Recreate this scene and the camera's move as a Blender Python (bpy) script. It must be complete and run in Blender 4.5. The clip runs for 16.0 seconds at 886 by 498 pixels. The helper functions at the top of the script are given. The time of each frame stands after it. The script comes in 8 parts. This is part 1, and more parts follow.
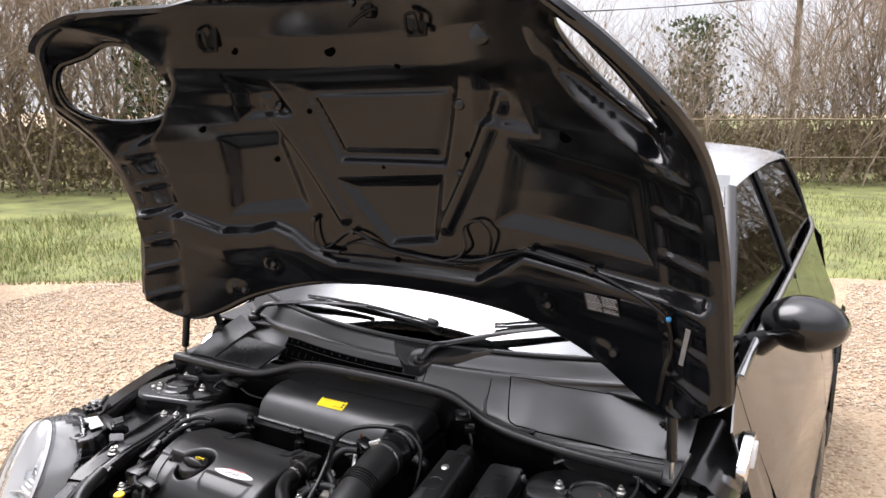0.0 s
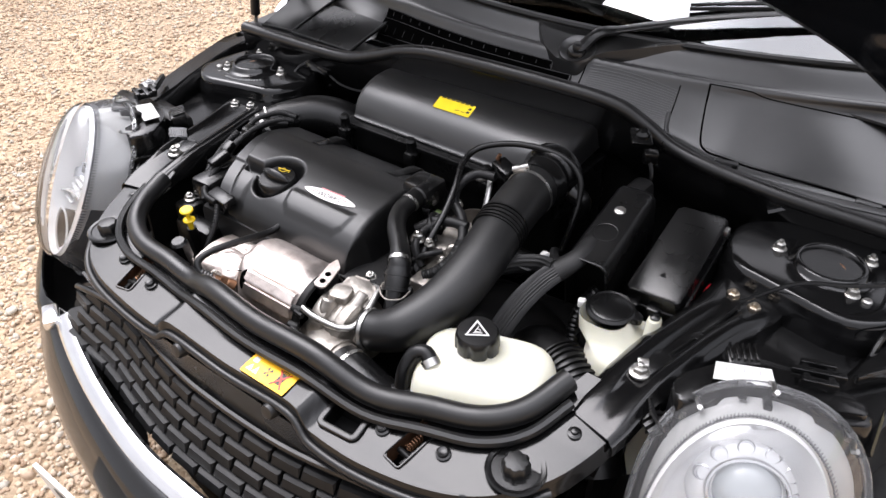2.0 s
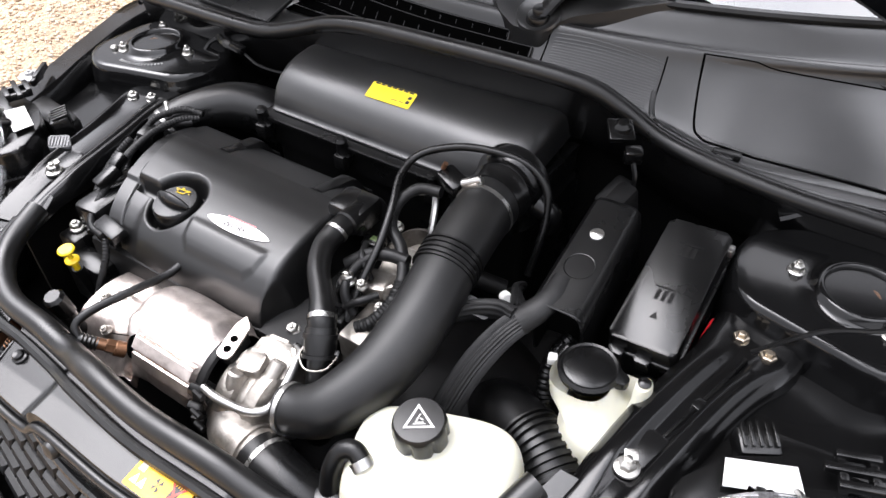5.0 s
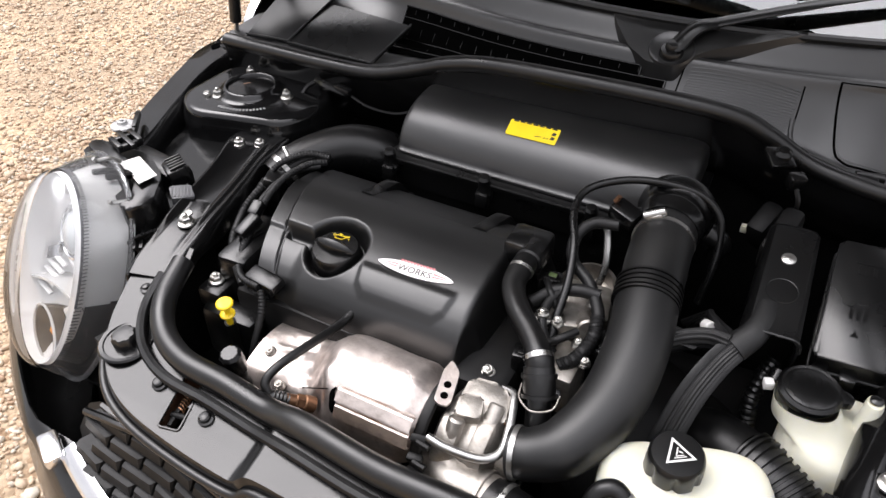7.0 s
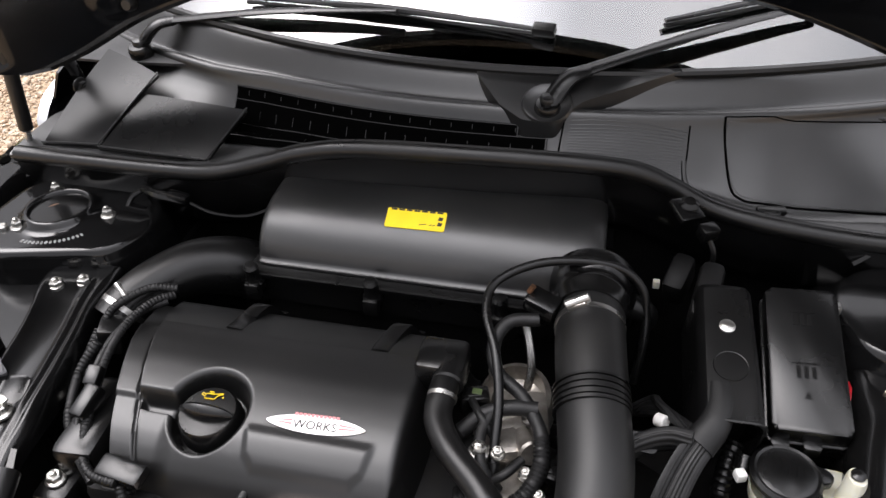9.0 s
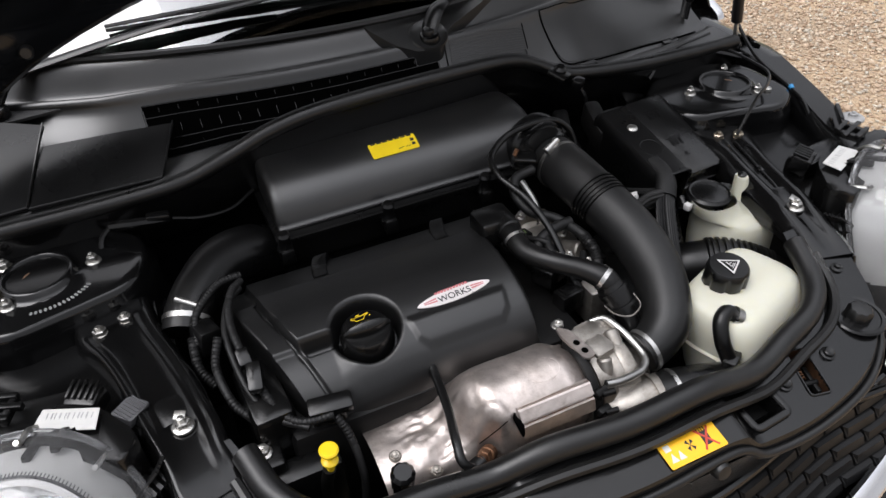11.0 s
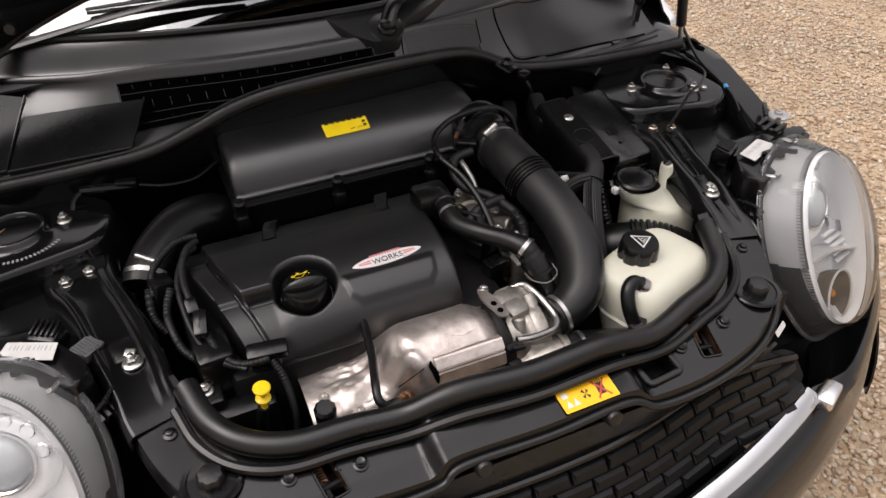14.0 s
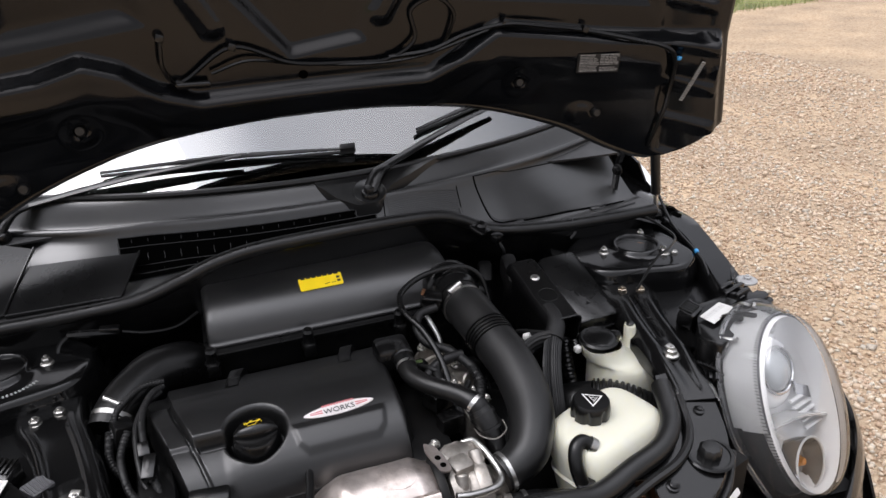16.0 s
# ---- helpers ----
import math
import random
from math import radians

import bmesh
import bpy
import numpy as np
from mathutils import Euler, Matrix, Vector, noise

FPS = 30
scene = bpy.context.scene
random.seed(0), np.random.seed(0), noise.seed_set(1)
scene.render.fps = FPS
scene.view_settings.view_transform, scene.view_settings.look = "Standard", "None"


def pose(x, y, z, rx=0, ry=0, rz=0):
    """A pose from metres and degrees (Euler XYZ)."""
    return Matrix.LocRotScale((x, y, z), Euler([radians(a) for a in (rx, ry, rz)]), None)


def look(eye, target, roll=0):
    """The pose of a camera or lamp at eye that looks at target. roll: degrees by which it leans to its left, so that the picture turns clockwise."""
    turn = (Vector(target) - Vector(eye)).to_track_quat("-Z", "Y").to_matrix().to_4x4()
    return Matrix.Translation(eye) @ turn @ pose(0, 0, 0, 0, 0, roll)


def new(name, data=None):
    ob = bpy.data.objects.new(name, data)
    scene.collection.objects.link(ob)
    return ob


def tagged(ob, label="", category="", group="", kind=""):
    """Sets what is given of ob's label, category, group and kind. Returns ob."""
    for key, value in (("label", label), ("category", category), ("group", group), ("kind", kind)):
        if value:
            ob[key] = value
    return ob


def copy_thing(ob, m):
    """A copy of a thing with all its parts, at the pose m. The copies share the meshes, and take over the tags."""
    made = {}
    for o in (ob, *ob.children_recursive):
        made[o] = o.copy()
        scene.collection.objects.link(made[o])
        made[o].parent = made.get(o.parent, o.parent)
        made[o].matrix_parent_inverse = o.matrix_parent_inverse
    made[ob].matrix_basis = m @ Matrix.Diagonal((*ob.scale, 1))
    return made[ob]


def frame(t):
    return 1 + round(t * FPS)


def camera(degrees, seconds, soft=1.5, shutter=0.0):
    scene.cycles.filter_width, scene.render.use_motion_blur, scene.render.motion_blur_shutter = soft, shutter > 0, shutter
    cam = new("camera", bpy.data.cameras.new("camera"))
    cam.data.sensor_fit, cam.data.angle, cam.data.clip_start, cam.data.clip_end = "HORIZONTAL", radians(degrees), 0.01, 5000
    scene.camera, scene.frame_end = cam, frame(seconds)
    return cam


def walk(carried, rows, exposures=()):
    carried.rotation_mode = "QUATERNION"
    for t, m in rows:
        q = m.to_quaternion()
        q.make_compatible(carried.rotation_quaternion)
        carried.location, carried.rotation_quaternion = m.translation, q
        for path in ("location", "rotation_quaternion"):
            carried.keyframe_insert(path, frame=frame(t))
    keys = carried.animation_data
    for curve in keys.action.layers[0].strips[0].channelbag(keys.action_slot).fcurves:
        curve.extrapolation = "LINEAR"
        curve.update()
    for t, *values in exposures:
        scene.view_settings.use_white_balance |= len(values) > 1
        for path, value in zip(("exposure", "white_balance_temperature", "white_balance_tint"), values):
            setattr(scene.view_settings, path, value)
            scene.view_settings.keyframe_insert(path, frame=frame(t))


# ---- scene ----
cam = camera(62.5, 16.0)
PATH = [
    (0, (0.891, -1.149, 1.511), (-0.103, 0.545, 1.139), 0.1),
    (0.5, (0.818, -1.139, 1.486), (-0.156, 0.548, 1.033), 0.6),
    (1, (0.665, -1.119, 1.427), (-0.266, 0.497, 0.704), 1.2),
    (1.5, (0.571, -1.063, 1.389), (-0.345, 0.402, 0.382), 1.4),
    (2, (0.559, -0.874, 1.385), (-0.393, 0.443, 0.219), 1.2),
    (2.5, (0.575, -0.693, 1.379), (-0.386, 0.522, 0.113), 0.1),
    (3, (0.58, -0.628, 1.377), (-0.368, 0.538, 0.058), -1.1),
    (3.5, (0.571, -0.618, 1.373), (-0.362, 0.535, 0.032), -1.7),
    (4, (0.563, -0.606, 1.372), (-0.347, 0.555, 0.021), -1.8),
    (4.5, (0.546, -0.605, 1.371), (-0.331, 0.586, 0.024), -1.6),
    (5, (0.469, -0.648, 1.371), (-0.383, 0.576, 0.038), -1.6),
    (7.5, (0.216, -0.791, 1.373), (-0.488, 0.611, 0.132), 0.3),
    (8, (0.223, -0.736, 1.372), (-0.473, 0.686, 0.151), 0.3),
    (8.5, (0.228, -0.677, 1.379), (-0.429, 0.766, 0.159), -0.7),
    (9, (0.128, -0.646, 1.367), (-0.237, 0.898, 0.15), -1.3),
    (9.2, (0.044, -0.632, 1.362), (-0.145, 0.939, 0.138), -1.7),
    (11.5, (-0.394, -0.858, 1.406), (0.26, 0.573, 0.171), -3.3),
    (12, (-0.46, -0.844, 1.411), (0.219, 0.569, 0.17), -2.9),
    (12.5, (-0.474, -0.848, 1.411), (0.205, 0.561, 0.164), -2.5),
    (13, (-0.449, -0.86, 1.411), (0.209, 0.558, 0.164), -2.0),
    (13.5, (-0.369, -0.902, 1.412), (0.262, 0.537, 0.175), -1.8),
    (14, (-0.295, -0.954, 1.408), (0.306, 0.514, 0.191), -1.8),
    (14.5, (-0.249, -0.992, 1.405), (0.327, 0.518, 0.227), -1.9),
    (15, (-0.224, -1.02, 1.414), (0.341, 0.55, 0.311), -2.0),
    (15.5, (-0.212, -1.034, 1.424), (0.353, 0.607, 0.43), -2.1),
    (16, (-0.198, -1.032, 1.425), (0.382, 0.682, 0.575), -2.2),
]
EXPOSE = [(0, 1.02, 6500, 16), (1, 1.08, 6500, 16), (1.5, .90, 6500, 16), (2.5, 1.05, 6450, 16), (3.5, 1.36, 6450, 15), (5, 1.36, 6450, 15), (7.5, .82, 6650, 15), (9, .90, 6650, 15), (11.5, .12, 6500, 13), (14, .14, 7000, 17), (15, .26, 6900, 17), (16, .36, 6450, 15)]
walk(cam, [(t, look(eye, target, roll)) for t, eye, target, roll in PATH], EXPOSE)

# ---- world and sun: bright overcast winter day ----
world = bpy.data.worlds.new("overcast_sky")
scene.world = world
world.use_nodes = True
wt = world.node_tree
wt.nodes.clear()
w_out = wt.nodes.new("ShaderNodeOutputWorld")
w_sky = wt.nodes.new("ShaderNodeTexSky")
w_sky.sky_type = 'NISHITA'
w_sky.sun_disc = False
w_sky.sun_elevation = radians(60)
w_sky.sun_rotation = radians(-83)
w_hs = wt.nodes.new("ShaderNodeHueSaturation")
w_hs.inputs["Saturation"].default_value = 0.25
w_b1 = wt.nodes.new("ShaderNodeBackground")
w_b1.inputs["Strength"].default_value = 0.1
wt.links.new(w_sky.outputs[0], w_hs.inputs["Color"])
wt.links.new(w_hs.outputs[0], w_b1.inputs["Color"])
w_tc = wt.nodes.new("ShaderNodeTexCoord")
w_ns = wt.nodes.new("ShaderNodeTexNoise")
w_ns.inputs["Scale"].default_value = 2.2
w_ns.inputs["Detail"].default_value = 5
wt.links.new(w_tc.outputs["Generated"], w_ns.inputs["Vector"])
w_cr = wt.nodes.new("ShaderNodeValToRGB")
w_cr.color_ramp.elements[0].position, w_cr.color_ramp.elements[0].color = 0.3, (0.68, 0.72, 0.78, 1)
w_cr.color_ramp.elements[1].position, w_cr.color_ramp.elements[1].color = 0.7, (0.95, 0.96, 0.98, 1)
wt.links.new(w_ns.outputs[0], w_cr.inputs[0])
w_b2 = wt.nodes.new("ShaderNodeBackground")
w_b2.inputs["Strength"].default_value = 1.5
wt.links.new(w_cr.outputs[0], w_b2.inputs["Color"])
# an overcast sky is far brighter overhead than at the horizon
w_sx = wt.nodes.new("ShaderNodeSeparateXYZ")
wt.links.new(w_tc.outputs["Generated"], w_sx.inputs[0])
w_mr = wt.nodes.new("ShaderNodeMapRange")
w_mr.interpolation_type = 'SMOOTHSTEP'
w_mr.inputs["From Min"].default_value, w_mr.inputs["From Max"].default_value = 0.45, 1.0
w_mr.inputs["To Min"].default_value, w_mr.inputs["To Max"].default_value = 0.62, 2.8
wt.links.new(w_sx.outputs["Z"], w_mr.inputs["Value"])
# and glows where the sun stands behind the cloud
SUN_WAY = Vector((-.50, .06, .86)).normalized()
w_dot = wt.nodes.new("ShaderNodeVectorMath")
w_dot.operation = 'DOT_PRODUCT'
w_dot.inputs[1].default_value = SUN_WAY
wt.links.new(w_tc.outputs["Generated"], w_dot.inputs[0])
w_gr = wt.nodes.new("ShaderNodeMapRange")
w_gr.interpolation_type = 'SMOOTHSTEP'
w_gr.inputs["From Min"].default_value, w_gr.inputs["From Max"].default_value = 0.83, 1.0
w_gr.inputs["To Min"].default_value, w_gr.inputs["To Max"].default_value = 0.0, 4.6
wt.links.new(w_dot.outputs["Value"], w_gr.inputs["Value"])
w_mu = wt.nodes.new("ShaderNodeMath")
w_mu.operation = 'ADD'
wt.links.new(w_mr.outputs[0], w_mu.inputs[0])
wt.links.new(w_gr.outputs[0], w_mu.inputs[1])
wt.links.new(w_mu.outputs[0], w_b2.inputs["Strength"])
w_mx = wt.nodes.new("ShaderNodeMixShader")
w_mx.inputs[0].default_value = 0.8
wt.links.new(w_b1.outputs[0], w_mx.inputs[1])
wt.links.new(w_b2.outputs[0], w_mx.inputs[2])
wt.links.new(w_mx.outputs[0], w_out.inputs[0])

sun_data = bpy.data.lights.new("sun", 'SUN')
sun_data.energy, sun_data.angle, sun_data.color = 0.9, radians(40), (1.0, 0.96, 0.9)
sun = new("sun", sun_data)
sun.matrix_world = look(SUN_WAY * 8, (0, 0, 0))


# ---- materials ----
def make_mat(name, base, rough=0.5, metal=0.0, var=0.2, scale=30.0, bump=0.0, bscale=300.0, coat=0.0,
             rvar=0.12, spec=0.5, sss=0.0, dirt=None, dirt_amount=0.0, dirt_scale=12.0, wave=None):
    m = bpy.data.materials.new(name)
    m.use_nodes = True
    nt = m.node_tree
    N, L = nt.nodes, nt.links
    bs = N["Principled BSDF"]
    tc = N.new("ShaderNodeTexCoord")
    n1 = N.new("ShaderNodeTexNoise")
    n1.inputs["Scale"].default_value, n1.inputs["Detail"].default_value = scale, 6
    L.new(tc.outputs["Object"], n1.inputs["Vector"])
    cr = N.new("ShaderNodeValToRGB")
    lo = [max(0, c * (1 - var)) for c in base]
    hi = [min(1, c * (1 + var)) for c in base]
    cr.color_ramp.elements[0].position, cr.color_ramp.elements[0].color = 0.3, (*lo, 1)
    cr.color_ramp.elements[1].position, cr.color_ramp.elements[1].color = 0.7, (*hi, 1)
    L.new(n1.outputs[0], cr.inputs[0])
    col = cr.outputs[0]
    if dirt:
        n3 = N.new("ShaderNodeTexNoise")
        n3.inputs["Scale"].default_value, n3.inputs["Detail"].default_value = dirt_scale, 8
        n3.inputs["Roughness"].default_value = 0.7
        L.new(tc.outputs["Object"], n3.inputs["Vector"])
        r3 = N.new("ShaderNodeMapRange")
        r3.inputs["From Min"].default_value, r3.inputs["From Max"].default_value = 0.48, 0.75
        r3.inputs["To Min"].default_value, r3.inputs["To Max"].default_value = 0.0, dirt_amount
        L.new(n3.outputs[0], r3.inputs["Value"])
        mx = N.new("ShaderNodeMix")
        mx.data_type = 'RGBA'
        L.new(r3.outputs[0], mx.inputs[0])
        L.new(col, mx.inputs[6])
        mx.inputs[7].default_value = (*dirt, 1)
        col = mx.outputs[2]
    L.new(col, bs.inputs["Base Color"])
    n2 = N.new("ShaderNodeTexNoise")
    n2.inputs["Scale"].default_value, n2.inputs["Detail"].default_value = scale * 0.35, 5
    L.new(tc.outputs["Object"], n2.inputs["Vector"])
    mr = N.new("ShaderNodeMapRange")
    mr.inputs["From Min"].default_value, mr.inputs["From Max"].default_value = 0.3, 0.7
    mr.inputs["To Min"].default_value, mr.inputs["To Max"].default_value = max(0.02, rough - rvar), min(1, rough + rvar)
    L.new(n2.outputs[0], mr.inputs["Value"])
    L.new(mr.outputs[0], bs.inputs["Roughness"])
    bs.inputs["Metallic"].default_value = metal
    bs.inputs["Specular IOR Level"].default_value = spec
    bs.inputs["Coat Weight"].default_value = coat
    bs.inputs["Coat Roughness"].default_value = 0.05
    if sss:
        bs.inputs["Subsurface Weight"].default_value = sss
        bs.inputs["Subsurface Radius"].default_value = (0.02, 0.018, 0.012)
    if bump:
        nb = N.new("ShaderNodeTexNoise")
        nb.inputs["Scale"].default_value, nb.inputs["Detail"].default_value = bscale, 4
        L.new(tc.outputs["Object"], nb.inputs["Vector"])
        bp = N.new("ShaderNodeBump")
        bp.inputs["Strength"].default_value, bp.inputs["Distance"].default_value = bump, 0.002
        L.new(nb.outputs[0], bp.inputs["Height"])
        L.new(bp.outputs[0], bs.inputs["Normal"])
    return m


def make_glass(name, tint, gloss_rough=0.02, ior=1.75):
    m = bpy.data.materials.new(name)
    m.use_nodes = True
    nt = m.node_tree
    nt.nodes.clear()
    out = nt.nodes.new("ShaderNodeOutputMaterial")
    tr = nt.nodes.new("ShaderNodeBsdfTransparent")
    tr.inputs[0].default_value = (*tint, 1)
    gl = nt.nodes.new("ShaderNodeBsdfGlossy")
    gl.inputs["Roughness"].default_value = gloss_rough
    fr = nt.nodes.new("ShaderNodeFresnel")
    fr.inputs[0].default_value = ior
    mx = nt.nodes.new("ShaderNodeMixShader")
    nt.links.new(fr.outputs[0], mx.inputs[0])
    nt.links.new(tr.outputs[0], mx.inputs[1])
    nt.links.new(gl.outputs[0], mx.inputs[2])
    nt.links.new(mx.outputs[0], out.inputs[0])
    return m


M_PAINT = make_mat("black_gloss_paint", (0.004, 0.004, 0.00416), 0.14, var=0.3, scale=9, coat=0.25, rvar=0.06, bump=.008, bscale=700, spec=0.42)
M_INNER = make_mat("black_inner_paint", (0.003, 0.003, 0.00312), 0.19, var=0.3, scale=14, coat=0.12, rvar=0.08, bump=.012, bscale=260, dirt=(0.03, 0.027, 0.024), dirt_amount=0.08, spec=0.36)
M_UNDER = make_mat("black_bonnet_underside", (0.0032, 0.0038, 0.0048), 0.16, var=0.3, scale=14, rvar=0.07, bump=.012, bscale=200, dirt=(0.03, 0.026, 0.022), dirt_amount=0.05, spec=0.36)
M_UNDER.node_tree.nodes["Principled BSDF"].inputs["Specular Tint"].default_value = (1.0, 0.97, 0.95, 1)
M_PLAST = make_mat("satin_black_plastic", (0.0026, 0.0026, 0.0027), 0.27, var=0.25, scale=22, rvar=0.07, bump=.022, bscale=900, dirt=(0.036, 0.0336, 0.03), dirt_amount=0.07, spec=0.46)
M_COVER = make_mat("fine_grain_cover_plastic", (0.0026, 0.0026, 0.0027), 0.39, var=0.15, scale=16, rvar=0.04, bump=.022, bscale=1500, dirt=(0.03, 0.0282, 0.0252), dirt_amount=0.05, spec=0.68)
M_COWL = make_mat("cowl_plastic", (0.0045, 0.0045, 0.00468), 0.38, var=0.22, scale=18, rvar=0.06, bump=.025, bscale=800, dirt=(0.06, 0.057, 0.051), dirt_amount=0.1, spec=1.0)
M_PLATE = make_mat("cover_plate_plastic", (0.003, 0.003, 0.0031), 0.33, var=0.25, scale=20, rvar=0.08, bump=.03, bscale=700, dirt=(0.03, 0.028, 0.025), dirt_amount=0.08, spec=0.26)
M_RUBBER = make_mat("rubber", (0.0034, 0.0034, 0.0035), 0.36, var=0.3, scale=40, rvar=0.1, bump=.03, bscale=500, dirt=(0.042, 0.039, 0.033), dirt_amount=0.1, spec=0.5)
M_HOSE = make_mat("hose_rubber", (0.0028, 0.0028, 0.0029), 0.32, var=0.3, scale=35, rvar=0.1, bump=.03, bscale=600, dirt=(0.042, 0.039, 0.036), dirt_amount=0.1, spec=0.36)
M_PIPE = make_mat("dusty_pipe_plastic", (0.0045, 0.0045, 0.0046), 0.42, var=0.3, scale=12, rvar=0.12, bump=.03, bscale=700, dirt=(0.05, 0.048, 0.044), dirt_amount=0.2, dirt_scale=9, spec=0.45)
M_TAPE = make_mat("loom_tape", (0.005, 0.005, 0.0052), 0.5, var=0.4, scale=80, rvar=0.1, bump=.10, bscale=420, spec=0.34)
M_DARK = make_mat("dark_bay_metal", (0.0035, 0.0035, 0.00364), 0.5, var=0.4, scale=20, bump=.08, bscale=90, dirt=(0.021, 0.018, 0.015), dirt_amount=0.25, spec=0.2)
M_GRILLE = make_mat("grille_plastic", (0.006, 0.006, 0.0062), 0.42, var=0.3, scale=30, bump=.03, bscale=500, spec=0.22)
M_ZINC = make_mat("zinc_bolt", (0.50, 0.49, 0.465), 0.34, metal=1.0, var=0.2, scale=120, bump=0.1, bscale=900, dirt=(0.25, 0.22, 0.17), dirt_amount=0.4, dirt_scale=80)
M_BRASS = make_mat("yellow_zinc_bolt", (0.50, 0.43, 0.34), 0.35, metal=1.0, var=0.2, scale=120, bump=0.1, bscale=900)
M_STEEL = make_mat("bright_steel", (0.46, 0.455, 0.44), 0.33, metal=1.0, var=0.12, scale=90, bump=0.08, bscale=800)
M_SHIELD = make_mat("heat_shield_aluminium", (0.58, 0.515, 0.48), 0.41, metal=0.94, var=0.16, scale=50, rvar=0.10, bump=0.22, bscale=160, dirt=(0.20, 0.15, 0.115), dirt_amount=0.6, dirt_scale=45)
M_CAST = make_mat("cast_aluminium", (0.36, 0.335, 0.305), 0.42, metal=0.9, var=0.25, scale=60, bump=0.16, bscale=420, dirt=(0.1, 0.08, 0.06), dirt_amount=0.6, dirt_scale=45)
M_RUST = make_mat("rusty_iron", (0.16, 0.09, 0.055), 0.75, metal=0.4, var=0.5, scale=90, bump=0.5, bscale=300)
M_COPPER = make_mat("copper_fitting", (0.20, 0.105, 0.06), 0.45, metal=0.85, var=0.3, scale=90, bump=0.2, bscale=400)
M_TANK = make_mat("milky_tank_plastic", (0.56, 0.55, 0.46), 0.42, var=0.04, scale=8, rvar=0.05, sss=0.5, bump=0.05, bscale=120)
M_YEL = make_mat("yellow_label", (0.85, 0.62, 0.005), 0.4, var=0.05, scale=50)
M_YEL2 = make_mat("orange_yellow_label", (0.85, 0.45, 0.01), 0.4, var=0.05, scale=50)
M_YPLAS = make_mat("yellow_plastic", (0.80, 0.55, 0.01), 0.35, var=0.08, scale=60)
M_WHITE = make_mat("white_label", (0.56, 0.555, 0.54), 0.5, var=0.05, scale=70, dirt=(0.5, 0.47, 0.4), dirt_amount=0.4)
M_PINK = make_mat("badge_red", (0.52, 0.16, 0.17), 0.35, var=0.08, scale=70)
M_BADGE = make_mat("badge_silver", (0.72, 0.68, 0.67), 0.32, metal=0.25, var=0.05, scale=60)
M_INK = make_mat("black_ink", (0.012, 0.012, 0.012), 0.5, var=0.1, scale=70)
M_REDINK = make_mat("red_ink", (0.5, 0.05, 0.03), 0.5, var=0.1, scale=70)
M_GREY = make_mat("grey_print", (0.35, 0.35, 0.35), 0.5, var=0.1, scale=90)
M_RED = make_mat("red_cable", (0.5, 0.012, 0.02), 0.4, var=0.1, scale=60)
M_BLUE = make_mat("blue_clip", (0.05, 0.30, 0.62), 0.4, var=0.1, scale=60)
M_CHROME = make_mat("satin_chrome", (0.80, 0.80, 0.81), 0.16, metal=1.0, var=0.04, scale=20, rvar=0.05)
M_REFL = make_mat("reflector_chrome", (0.90, 0.90, 0.90), 0.20, metal=0.18, var=0.03, scale=20, rvar=0.03)
M_COLLAR = make_mat("satin_lamp_collar", (0.62, 0.62, 0.61), 0.20, metal=0.35, var=0.05, scale=20, rvar=0.06)
M_SEAM = make_mat("grey_lamp_plastic", (0.09, 0.09, 0.095), 0.4, var=0.12, scale=30, rvar=0.06)
M_POT = make_mat("smoky_pot_plastic", (0.085, 0.075, 0.065), 0.2, metal=0.3, var=0.2, scale=30, rvar=0.06, coat=0.4)
M_LENS = make_glass("clear_lens", (0.985, 0.985, 0.985), 0.03, 1.85)
M_SKIRT = make_glass("grey_lens_skirt", (0.93, 0.935, 0.94), 0.06, 1.5)
sk_t = M_SKIRT.node_tree
sk_d = sk_t.nodes.new("ShaderNodeBsdfDiffuse")
sk_d.inputs[0].default_value = (0.6, 0.6, 0.61, 1)
sk_m = sk_t.nodes.new("ShaderNodeMixShader")
sk_m.inputs[0].default_value = 0.07
sk_x = next(n for n in sk_t.nodes if n.type == 'MIX_SHADER' and n is not sk_m)
sk_t.links.new(sk_x.outputs[0], sk_m.inputs[1])
sk_t.links.new(sk_d.outputs[0], sk_m.inputs[2])
sk_t.links.new(sk_m.outputs[0], next(n for n in sk_t.nodes if n.type == 'OUTPUT_MATERIAL').inputs[0])
M_GLASS = make_glass("window_glass", (0.55, 0.62, 0.60))
M_SCREEN = make_glass("screen_glass", (0.62, 0.68, 0.66), 0.02, 2.7)
M_SIDEGLASS = make_glass("side_glass", (0.5, 0.56, 0.54), 0.02, 2.3)
# dull black that paints the shade inside holes, slits and gaps
M_SHADE_BLACK = make_mat("opening_shade_black", (0.0015, 0.0015, 0.0015), 0.95, var=0.1, spec=0.0)
M_PROJ = make_mat("projector_glass", (0.42, 0.44, 0.45), 0.06, var=0.1, scale=20, spec=0.8, coat=1.0)
M_AMBER = make_mat("amber_bulb", (0.6, 0.22, 0.03), 0.2, var=0.1)
M_TYRE = make_mat("tyre_rubber", (0.02, 0.02, 0.02), 0.7, var=0.3, scale=40, bump=0.3, bscale=200, dirt=(0.12, 0.1, 0.08), dirt_amount=0.3)
M_ALLOY = make_mat("alloy_wheel", (0.45, 0.45, 0.46), 0.3, metal=0.9, var=0.1, scale=30)
M_ROOF = make_mat("white_roof_paint", (0.42, 0.43, 0.45), 0.2, var=0.04, scale=6, coat=0.5, rvar=0.05)
